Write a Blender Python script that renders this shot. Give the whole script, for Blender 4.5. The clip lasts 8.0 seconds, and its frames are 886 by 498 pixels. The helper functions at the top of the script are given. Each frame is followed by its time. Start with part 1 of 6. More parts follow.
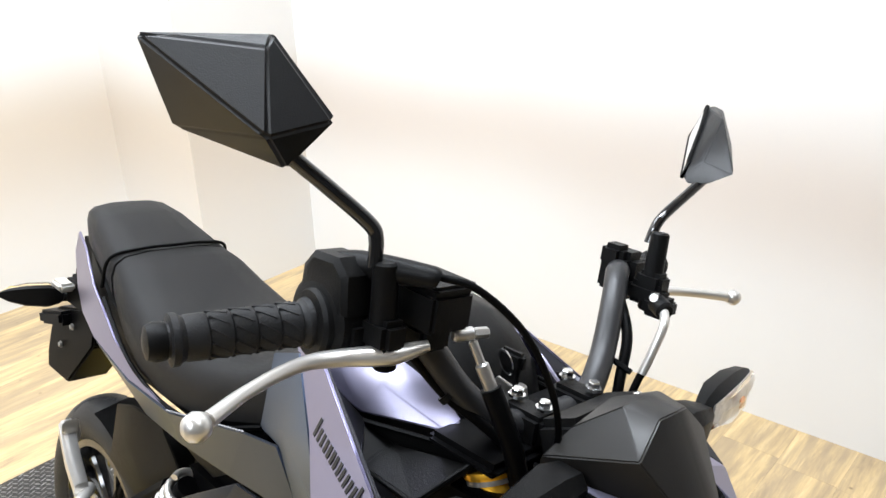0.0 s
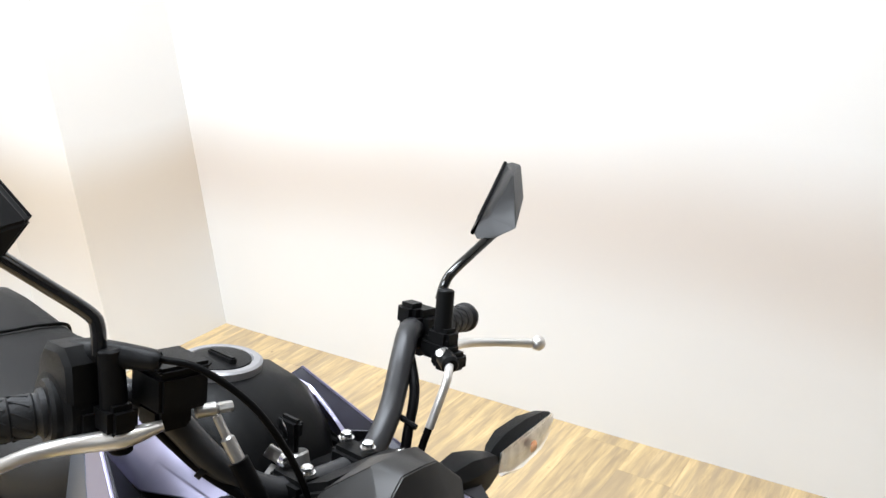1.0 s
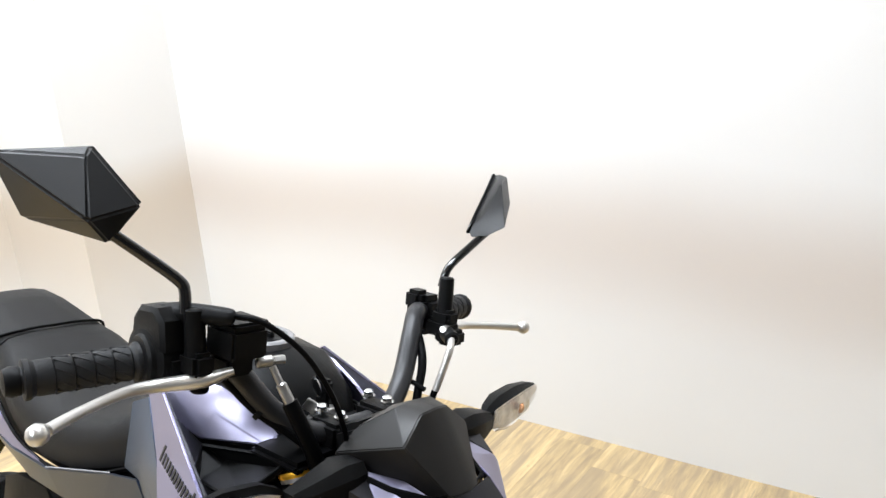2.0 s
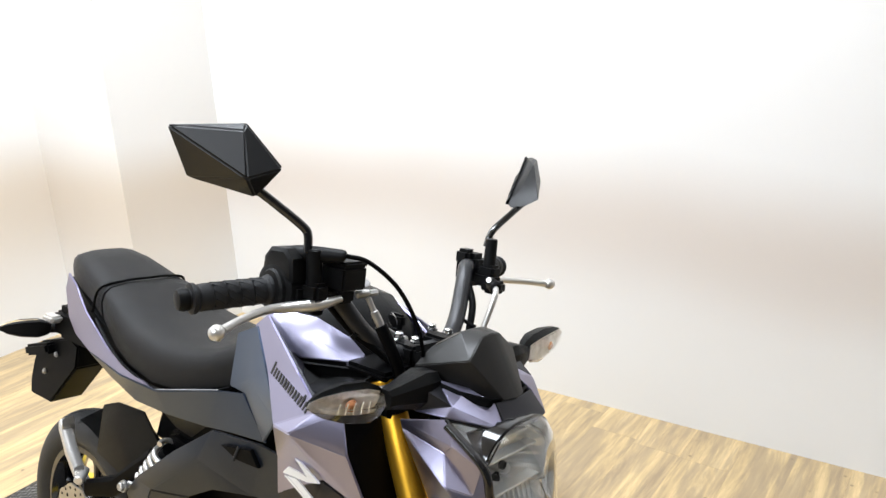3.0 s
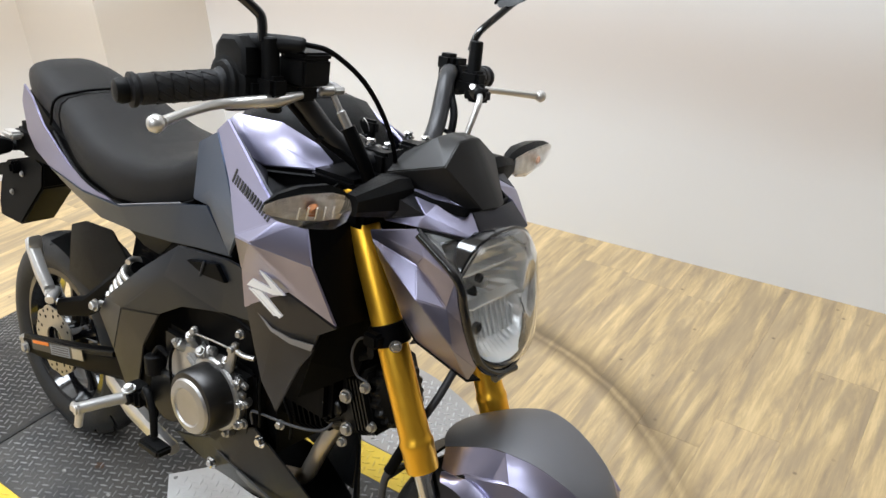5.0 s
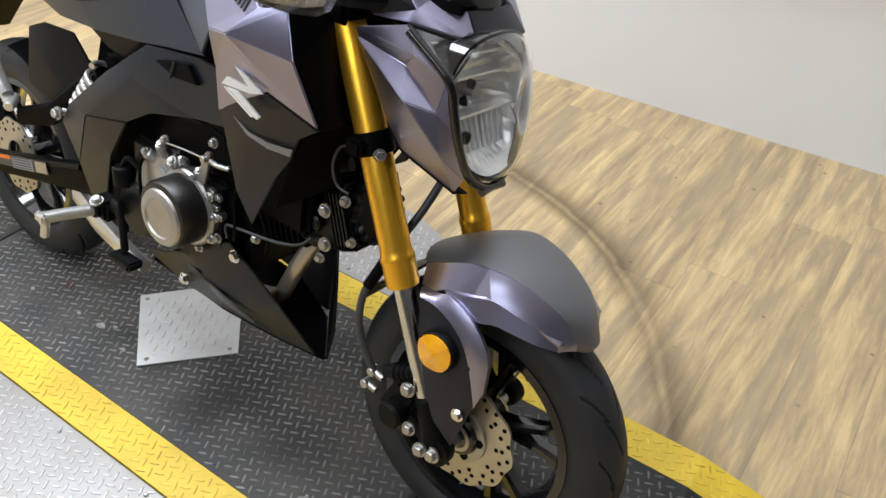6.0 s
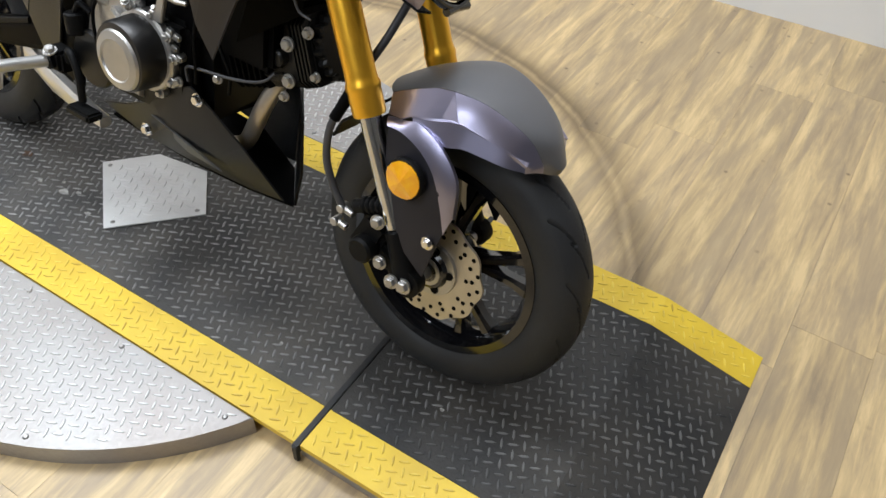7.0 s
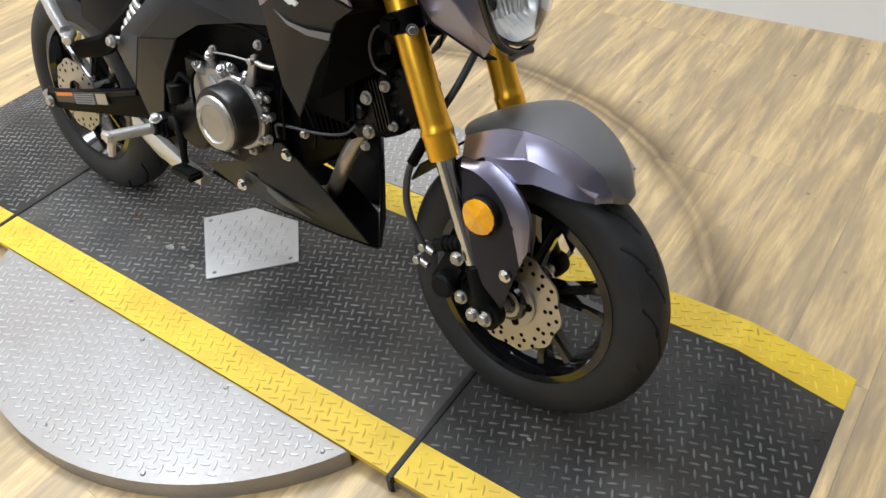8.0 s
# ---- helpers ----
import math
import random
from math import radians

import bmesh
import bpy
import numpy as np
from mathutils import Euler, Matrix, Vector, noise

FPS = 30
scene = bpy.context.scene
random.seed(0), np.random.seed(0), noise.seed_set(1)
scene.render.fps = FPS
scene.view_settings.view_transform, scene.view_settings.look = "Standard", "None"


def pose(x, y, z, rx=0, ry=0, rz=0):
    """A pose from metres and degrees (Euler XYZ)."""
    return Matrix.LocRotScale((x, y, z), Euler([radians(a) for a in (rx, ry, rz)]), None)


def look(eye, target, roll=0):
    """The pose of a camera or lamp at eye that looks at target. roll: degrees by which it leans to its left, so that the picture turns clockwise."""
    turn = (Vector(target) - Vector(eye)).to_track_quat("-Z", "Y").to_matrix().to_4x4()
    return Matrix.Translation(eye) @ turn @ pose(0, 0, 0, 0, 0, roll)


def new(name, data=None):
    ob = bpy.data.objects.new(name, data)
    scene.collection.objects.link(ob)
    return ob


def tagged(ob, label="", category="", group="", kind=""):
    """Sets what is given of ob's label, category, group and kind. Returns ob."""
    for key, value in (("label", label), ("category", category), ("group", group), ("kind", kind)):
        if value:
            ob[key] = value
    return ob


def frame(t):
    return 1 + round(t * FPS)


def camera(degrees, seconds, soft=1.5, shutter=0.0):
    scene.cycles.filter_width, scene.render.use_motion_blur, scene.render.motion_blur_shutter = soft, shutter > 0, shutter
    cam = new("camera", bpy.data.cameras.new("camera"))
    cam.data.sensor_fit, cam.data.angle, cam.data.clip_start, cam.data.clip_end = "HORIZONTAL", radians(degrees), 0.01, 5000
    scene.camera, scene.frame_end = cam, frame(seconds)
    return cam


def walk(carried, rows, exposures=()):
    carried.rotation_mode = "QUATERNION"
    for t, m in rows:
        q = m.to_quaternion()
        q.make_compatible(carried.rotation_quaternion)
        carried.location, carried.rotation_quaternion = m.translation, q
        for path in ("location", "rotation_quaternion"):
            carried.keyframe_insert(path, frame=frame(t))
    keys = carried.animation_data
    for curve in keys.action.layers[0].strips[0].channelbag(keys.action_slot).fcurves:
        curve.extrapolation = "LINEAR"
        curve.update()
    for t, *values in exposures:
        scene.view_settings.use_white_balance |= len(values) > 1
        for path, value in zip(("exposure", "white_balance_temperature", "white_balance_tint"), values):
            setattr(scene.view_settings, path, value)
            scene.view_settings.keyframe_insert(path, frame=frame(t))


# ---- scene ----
cam = camera(58.0, 8.0)
PATH = [
    (0, (2.387, 0.402, 1.31), (1.154, 1.761, 0.514), -1.7),
    (0.5, (2.497, 0.465, 1.326), (1.285, 1.858, 0.558), -5.2),
    (1, (2.551, 0.504, 1.334), (1.386, 1.974, 0.639), -4.5),
    (1.5, (2.578, 0.505, 1.325), (1.375, 1.951, 0.645), -5.0),
    (2, (2.635, 0.327, 1.353), (1.513, 1.859, 0.727), -3.9),
    (2.2, (2.664, 0.219, 1.367), (1.572, 1.783, 0.764), -3.7),
    (3.3, (2.708, 0.059, 1.397), (1.598, 1.58, 0.723), -2.3),
    (3.5, (2.703, 0.083, 1.389), (1.589, 1.591, 0.692), -2.3),
    (4, (2.708, 0.118, 1.366), (1.589, 1.582, 0.587), -2.6),
    (4.2, (2.709, 0.124, 1.361), (1.598, 1.574, 0.546), -2.9),
    (5.3, (2.69, 0.138, 1.271), (1.706, 1.511, 0.201), -1.3),
    (5.5, (2.687, 0.135, 1.255), (1.733, 1.481, 0.125), -0.5),
    (6, (2.677, 0.129, 1.216), (1.818, 1.409, -0.057), 1.5),
    (6.5, (2.685, 0.114, 1.177), (1.892, 1.345, -0.185), 2.4),
    (7, (2.722, 0.063, 1.137), (2.017, 1.265, -0.298), 2.5),
    (7.5, (2.733, -0.001, 1.153), (1.977, 1.229, -0.231), 0.9),
    (8, (2.762, 0.031, 1.166), (1.832, 1.175, -0.185), -6.3),
]
walk(cam, [(t, look(eye, target, roll)) for t, eye, target, roll in PATH],
     exposures=[(0, 0.06), (1.5, -0.02), (3.5, -0.04), (4.2, -0.14), (5.5, -0.36), (6.5, -0.40), (8, -0.32)])

# ---- light ----
world = bpy.data.worlds.new("world")
scene.world = world
world.use_nodes = True
world.node_tree.nodes["Background"].inputs[0].default_value = (1.0, 0.97, 0.93, 1)
world.node_tree.nodes["Background"].inputs[1].default_value = 0.3


def ceiling_lamp(x, y, z, sx, sy, watts, color=(0.845, 0.915, 1.0)):
    d = bpy.data.lights.new("unseen_ceiling_light", "AREA")
    d.shape, d.size, d.size_y, d.energy, d.color = "RECTANGLE", sx, sy, watts, color
    ob = new("unseen_ceiling_light", d)
    ob.matrix_world = pose(x, y, z)
    return ob


ceiling_lamp(1.6, -1.2, 2.93, 1.5, 0.6, 62)
ceiling_lamp(0.2, 0.5, 2.93, 0.6, 1.5, 84)
ceiling_lamp(1.6, 1.2, 2.93, 1.5, 0.6, 86)
ceiling_lamp(3.3, 1.1, 2.93, 1.3, 0.6, 10)
# unseen lamp added by the south wall to brighten mirror shells and right-hand panels
ceiling_lamp(2.3, -2.75, 2.93, 1.8, 0.6, 52)


# ---- materials ----
def mat(name, color, rough=0.5, metal=0.0, var=0.15, scale=8.0, bump=0.0, bscale=80.0, coat=0.0, color2=None, spec=0.5, rvar=0.0, coatrough=0.1):
    """A surface with two scales of noise in colour, roughness and relief."""
    m = bpy.data.materials.new(name)
    m.use_nodes = True
    nt = m.node_tree
    n, k = nt.nodes, nt.links.new
    b = n["Principled BSDF"]
    b.inputs["Roughness"].default_value, b.inputs["Metallic"].default_value = rough, metal
    b.inputs["Coat Weight"].default_value, b.inputs["Coat Roughness"].default_value = coat, coatrough
    b.inputs["Specular IOR Level"].default_value = spec
    tc = n.new("ShaderNodeTexCoord")
    big, fine = n.new("ShaderNodeTexNoise"), n.new("ShaderNodeTexNoise")
    big.inputs["Scale"].default_value, fine.inputs["Scale"].default_value = scale, bscale
    big.inputs["Detail"].default_value, fine.inputs["Detail"].default_value = 5, 3
    k(tc.outputs["Object"], big.inputs["Vector"])
    k(tc.outputs["Object"], fine.inputs["Vector"])
    mix = n.new("ShaderNodeMix")
    mix.data_type = "RGBA"
    c2 = color2 or [c * (1 - var) for c in color]
    mix.inputs[6].default_value, mix.inputs[7].default_value = (*color, 1), (*c2, 1)
    ramp = n.new("ShaderNodeMapRange")
    ramp.inputs[1].default_value, ramp.inputs[2].default_value = 0.35, 0.68
    k(big.outputs[0], ramp.inputs[0])
    k(ramp.outputs[0], mix.inputs[0])
    k(mix.outputs[2], b.inputs["Base Color"])
    if rvar:
        rr = n.new("ShaderNodeMapRange")
        rr.inputs[1].default_value, rr.inputs[2].default_value = 0.3, 0.7
        rr.inputs[3].default_value, rr.inputs[4].default_value = max(rough - rvar, 0.02), min(rough + rvar, 1)
        k(fine.outputs[0], rr.inputs[0])
        k(rr.outputs[0], b.inputs["Roughness"])
    if bump:
        bp = n.new("ShaderNodeBump")
        bp.inputs["Strength"].default_value, bp.inputs["Distance"].default_value = bump, 0.002
        k(fine.outputs[0], bp.inputs["Height"])
        k(bp.outputs[0], b.inputs["Normal"])
    return m


def wall_material(name, hue, reach):
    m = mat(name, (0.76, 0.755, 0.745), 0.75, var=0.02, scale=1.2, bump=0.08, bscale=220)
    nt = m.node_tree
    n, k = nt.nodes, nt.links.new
    # warm, dimmer light at hand height painted in as a band, uneven along the wall
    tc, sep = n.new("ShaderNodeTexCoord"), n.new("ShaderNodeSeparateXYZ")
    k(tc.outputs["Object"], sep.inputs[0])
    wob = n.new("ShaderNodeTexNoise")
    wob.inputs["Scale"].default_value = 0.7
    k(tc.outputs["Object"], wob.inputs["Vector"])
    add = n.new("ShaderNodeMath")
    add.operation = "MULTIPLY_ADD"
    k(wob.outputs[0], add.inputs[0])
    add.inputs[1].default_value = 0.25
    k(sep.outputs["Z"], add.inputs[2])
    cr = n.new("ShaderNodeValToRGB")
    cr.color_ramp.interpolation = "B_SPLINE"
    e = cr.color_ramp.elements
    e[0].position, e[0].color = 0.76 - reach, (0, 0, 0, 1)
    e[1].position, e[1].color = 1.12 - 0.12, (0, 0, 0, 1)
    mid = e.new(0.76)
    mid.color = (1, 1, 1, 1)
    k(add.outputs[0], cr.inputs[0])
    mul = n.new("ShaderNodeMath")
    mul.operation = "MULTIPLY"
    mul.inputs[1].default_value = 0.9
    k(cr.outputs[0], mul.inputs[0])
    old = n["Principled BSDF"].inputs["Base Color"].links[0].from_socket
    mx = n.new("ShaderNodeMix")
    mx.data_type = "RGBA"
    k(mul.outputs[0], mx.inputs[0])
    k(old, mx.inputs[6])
    mx.inputs[7].default_value = (*hue, 1)
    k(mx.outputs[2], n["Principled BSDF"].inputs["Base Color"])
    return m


CX, CY, RING = 1.594, 0.832, 1.0  # turntable's centre, and the scrape that its ramps leave on the floor
FLOOR_Z = -0.045


def floor_material():
    m = bpy.data.materials.new("vinyl_plank")
    m.use_nodes = True
    nt = m.node_tree
    n, k = nt.nodes, nt.links.new
    b = n["Principled BSDF"]
    geo, oi = n.new("ShaderNodeNewGeometry"), n.new("ShaderNodeObjectInfo")
    shift = n.new("ShaderNodeVectorMath")
    shift.operation = "SCALE"
    comb = n.new("ShaderNodeCombineXYZ")
    for i in range(3):
        k(oi.outputs["Random"], comb.inputs[i])
    k(comb.outputs[0], shift.inputs[0])
    shift.inputs["Scale"].default_value = 2.7
    add = n.new("ShaderNodeVectorMath")
    k(geo.outputs["Position"], add.inputs[0])
    k(shift.outputs[0], add.inputs[1])

    def grain(sx, sy, scale, detail, dist):
        mp, t = n.new("ShaderNodeMapping"), n.new("ShaderNodeTexNoise")
        mp.inputs["Scale"].default_value = (sx, sy, 1)
        k(add.outputs[0], mp.inputs["Vector"])
        k(mp.outputs[0], t.inputs["Vector"])
        t.inputs["Scale"].default_value, t.inputs["Detail"].default_value = scale, detail
        t.inputs["Distortion"].default_value = dist
        t.inputs["Roughness"].default_value = 0.66
        return t

    g1 = grain(17, 1.9, 1.5, 10, 0.45)
    g2 = grain(55, 3.4, 1.8, 7, 0.3)
    g3 = grain(12.0, 1.4, 1.3, 8, 0.5)
    ramp = n.new("ShaderNodeValToRGB")
    e = ramp.color_ramp.elements
    e[0].position, e[0].color = 0.32, (0.308, 0.230, 0.142, 1)
    e[1].position, e[1].color = 0.64, (0.655, 0.485, 0.252, 1)
    a = e.new(0.42)
    a.color = (0.415, 0.305, 0.172, 1)
    a = e.new(0.54)
    a.color = (0.535, 0.390, 0.202, 1)
    s1 = n.new("ShaderNodeMath")
    s1.operation = "MULTIPLY_ADD"
    k(g2.outputs[0], s1.inputs[0])
    s1.inputs[1].default_value = 0.36
    s2 = n.new("ShaderNodeMath")
    s2.operation = "MULTIPLY_ADD"
    k(g1.outputs[0], s2.inputs[0])
    s2.inputs[1].default_value = 0.98
    s2.inputs[2].default_value = -0.17
    k(s2.outputs[0], s1.inputs[2])
    k(s1.outputs[0], ramp.inputs[0])
    grey = n.new("ShaderNodeMix")
    grey.data_type = "RGBA"
    gr = n.new("ShaderNodeMapRange")
    gr.inputs[1].default_value, gr.inputs[2].default_value = 0.48, 0.58
    gr.inputs[4].default_value = 0.62
    k(g3.outputs[0], gr.inputs[0])
    k(gr.outputs[0], grey.inputs[0])
    k(ramp.outputs[0], grey.inputs[6])
    grey.inputs[7].default_value = (0.325, 0.248, 0.160, 1)
    # dark knots
    vor = n.new("ShaderNodeTexVoronoi")
    vor.voronoi_dimensions = "2D"
    vor.inputs["Scale"].default_value = 8.0
    k(add.outputs[0], vor.inputs["Vector"])
    kn = n.new("ShaderNodeMapRange")
    kn.inputs[1].default_value, kn.inputs[2].default_value = 0.050, 0.022
    k(vor.outputs["Distance"], kn.inputs[0])
    knot = n.new("ShaderNodeMix")
    knot.data_type = "RGBA"
    km = n.new("ShaderNodeMath")
    km.operation = "MULTIPLY"
    few = n.new("ShaderNodeMapRange")
    few.inputs[1].default_value, few.inputs[2].default_value, few.inputs[4].default_value = 0.60, 0.95, 0.85
    k(vor.outputs["Color"], few.inputs[0])
    k(few.outputs[0], km.inputs[1])
    k(kn.outputs[0], km.inputs[0])
    k(km.outputs[0], knot.inputs[0])
    k(grey.outputs[2], knot.inputs[6])
    knot.inputs[7].default_value = (0.13, 0.09, 0.055, 1)
    # ring that the turning ramps have scraped
    sub = n.new("ShaderNodeVectorMath")
    sub.operation = "SUBTRACT"
    k(geo.outputs["Position"], sub.inputs[0])
    sub.inputs[1].default_value = (CX, CY, FLOOR_Z)
    ln = n.new("ShaderNodeVectorMath")
    ln.operation = "LENGTH"
    k(sub.outputs[0], ln.inputs[0])
    wob = n.new("ShaderNodeTexNoise")
    wob.inputs["Scale"].default_value, wob.inputs["Detail"].default_value = 7.0, 6
    k(geo.outputs["Position"], wob.inputs["Vector"])
    rr = n.new("ShaderNodeMath")
    rr.operation = "MULTIPLY_ADD"
    k(wob.outputs[0], rr.inputs[0])
    rr.inputs[1].default_value = 0.045
    k(ln.outputs["Value"], rr.inputs[2])
    ring = n.new("ShaderNodeValToRGB")
    re = ring.color_ramp.elements
    re[0].position, re[0].color = 0.0, (0, 0, 0, 1)
    re[1].position, re[1].color = 1.0, (0, 0, 0, 1)
    for p, v in ((0.36, 0), (0.41, 0.38), (0.445, 0.78), (0.472, 0.45), (0.50, 0.85), (0.55, 0.5), (0.60, 0.24), (0.72, 0)):
        x = re.new(p)
        x.color = (v, v, v, 1)
    rm = n.new("ShaderNodeMapRange")
    rm.inputs[1].default_value, rm.inputs[2].default_value = RING + 0.012 - 0.25, RING + 0.012 + 0.25
    k(rr.outputs[0], rm.inputs[0])
    k(rm.outputs[0], ring.inputs[0])
    rn = n.new("ShaderNodeTexNoise")
    rn.inputs["Scale"].default_value = 2.3
    k(geo.outputs["Position"], rn.inputs["Vector"])
    rmul = n.new("ShaderNodeMath")
    rmul.operation = "MULTIPLY"
    k(ring.outputs[0], rmul.inputs[0])
    rf = n.new("ShaderNodeMapRange")
    rf.inputs[1].default_value, rf.inputs[2].default_value, rf.inputs[4].default_value = 0.15, 0.45, 1.0
    k(rn.outputs[0], rf.inputs[0])
    k(rf.outputs[0], rmul.inputs[1])
    scr = n.new("ShaderNodeMix")
    scr.data_type = "RGBA"
    k(rmul.outputs[0], scr.inputs[0])
    k(knot.outputs[2], scr.inputs[6])
    scr.inputs[7].default_value = (0.115, 0.076, 0.036, 1)
    # each plank a little lighter or darker than the next
    tone = n.new("ShaderNodeMapRange")
    tone.inputs[3].default_value, tone.inputs[4].default_value = 0.91, 1.07
    k(oi.outputs["Random"], tone.inputs[0])
    shade = n.new("ShaderNodeVectorMath")
    shade.operation = "SCALE"
    k(scr.outputs[2], shade.inputs[0])
    k(tone.outputs[0], shade.inputs["Scale"])
    k(shade.outputs[0], b.inputs["Base Color"])
    b.inputs["Roughness"].default_value = 0.42
    bp = n.new("ShaderNodeBump")
    bp.inputs["Strength"].default_value, bp.inputs["Distance"].default_value = 0.25, 0.001
    k(g2.outputs[0], bp.inputs["Height"])
    k(bp.outputs[0], b.inputs["Normal"])
    return m


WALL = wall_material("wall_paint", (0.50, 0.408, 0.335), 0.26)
# same white paint, with warmer light on these walls put into its band
WARM_LIT_WALL = wall_material("warm_lit_wall_paint", (0.50, 0.385, 0.255), 0.42)
CEIL = mat("ceiling_white", (0.62, 0.61, 0.6), 0.9, var=0.04)
FLOOR = floor_material()
JOINT = mat("floor_joint", (0.33, 0.25, 0.145), 0.8)
DIM_WALL = mat("dim_unseen_wall", (0.12, 0.118, 0.115), 0.8, var=0.1, scale=1.5)
BLACK_PLATE = mat("black_checker_plate", (0.017, 0.0168, 0.0165), 0.48, 0.0, color2=(0.042, 0.038, 0.033), scale=6, bump=0.5, bscale=160, rvar=0.14, spec=0.3)
BLACK_TREAD = mat("worn_black_tread", (0.32, 0.315, 0.31), 0.38, 0.35, color2=(0.09, 0.087, 0.083), scale=11, bump=0.1, rvar=0.1)
WORN_PLATE = mat("worn_black_checker_plate", (0.040, 0.0393, 0.0385), 0.50, 0.0, color2=(0.078, 0.072, 0.064), scale=7, bump=0.5, bscale=160, rvar=0.14, spec=0.3)
DARK_TREAD = mat("dark_tread", (0.20, 0.195, 0.19), 0.40, 0.3, color2=(0.022, 0.022, 0.022), scale=9, bump=0.1, rvar=0.1)
YELLOW = mat("yellow_paint", (0.72, 0.50, 0.035), 0.45, color2=(0.60, 0.40, 0.03), scale=11, bump=0.1, bscale=200, rvar=0.08)
YELLOW_TREAD = mat("yellow_tread", (0.82, 0.62, 0.09), 0.38, color2=(0.50, 0.32, 0.04), scale=16)
ALU = mat("aluminium_checker_plate", (0.35, 0.34, 0.33), 0.42, 0.5, color2=(0.295, 0.265, 0.247), scale=4, bump=0.25, bscale=160, rvar=0.12)
ALU_TREAD = mat("bright_tread", (0.62, 0.615, 0.61), 0.34, 0.35, var=0.1, scale=12)
PATCH_ALU = mat("bright_patch_aluminium", (0.70, 0.70, 0.69), 0.42, 0.35, color2=(0.58, 0.57, 0.56), scale=9, bump=0.15, bscale=240, rvar=0.1)
BARE_STEEL = mat("screw_steel", (0.40, 0.39, 0.38), 0.35, 0.9, var=0.3, scale=40)
RUBBER_SEAM = mat("black_hinge_strip", (0.005, 0.005, 0.005), 0.5, var=0.3, scale=30)


# ---- mesh helpers ----
def mesh_of(name, verts, faces):
    me = bpy.data.meshes.new(name)
    me.from_pydata(verts, [], faces)
    me.update()
    return me


def part(name, bm, material, parent, label="", smooth=None):
    """Links a bmesh (or a ready mesh) as one mesh object under a thing."""
    if isinstance(bm, bmesh.types.BMesh):
        me = bpy.data.meshes.new(name)
        bmesh.ops.recalc_face_normals(bm, faces=bm.faces)
        if smooth is not None:
            for f in bm.faces:
                f.smooth = True
        bm.to_mesh(me)
        bm.free()
        if smooth is not None:
            me.set_sharp_from_angle(angle=radians(smooth))
    else:
        me = bm
    if not me.materials:
        me.materials.append(material)
    ob = new(name, me)
    if parent is not None:
        ob.parent = parent
    if label:
        ob["label"] = label
    return ob


def box_bm(lo, hi, bevel=0.0, seg=2):
    bm = bmesh.new()
    bmesh.ops.create_cube(bm, size=1)
    for v in bm.verts:
        v.co = Vector([lo[i] + (v.co[i] + 0.5) * (hi[i] - lo[i]) for i in range(3)])
    if bevel:
        bmesh.ops.bevel(bm, geom=bm.edges[:], offset=bevel, segments=seg, affect="EDGES", clamp_overlap=True)
    return bm


def structure(name, bm, material, label):
    return tagged(part(name, bm, material, None), label, name.split("_")[0], kind="structure")


# ---- room ----
XE, YS, TOP = 5.2, -3.2, 2.95

north = structure("wall_north", box_bm((-0.10, 0.0, FLOOR_Z - 0.1), (XE + 0.10, 0.15, TOP)), WALL, "plain white painted wall, a warm band of dimmer light in its colour")
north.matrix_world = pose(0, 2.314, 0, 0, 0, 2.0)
structure("wall_return", box_bm((-0.6058, 1.815, FLOOR_Z - 0.1), (-0.062, 3.15, TOP)), WARM_LIT_WALL, "short white wall return, its warm dim light in the colour")

structure("wall_west", box_bm((-0.75, YS, FLOOR_Z - 0.1), (-0.606, 3.15, TOP)), WARM_LIT_WALL, "plain white painted side wall")
# unseen walls behind the camera, made dark so the bodywork reflects more contrast
structure("wall_south", box_bm((-0.75, YS - 0.15, FLOOR_Z - 0.1), (XE + 0.15, YS - 0.003, TOP)), DIM_WALL, "unseen wall, kept dark to deepen reflections")
structure("wall_east", box_bm((XE, YS, FLOOR_Z - 0.1), (XE + 0.15, 2.367, TOP)), DIM_WALL, "unseen wall, kept dark to deepen reflections")
structure("ceiling", box_bm((-0.75, YS - 0.15, TOP + 0.003), (XE + 0.15, 3.15, TOP + 0.15)), CEIL, "plain white ceiling")
floor = structure("floor", box_bm((-0.75, YS - 0.15, FLOOR_Z - 0.1), (XE + 0.15, 3.15, FLOOR_Z - 0.004)), JOINT, "pale oak look vinyl plank floor, scuffed in a ring")


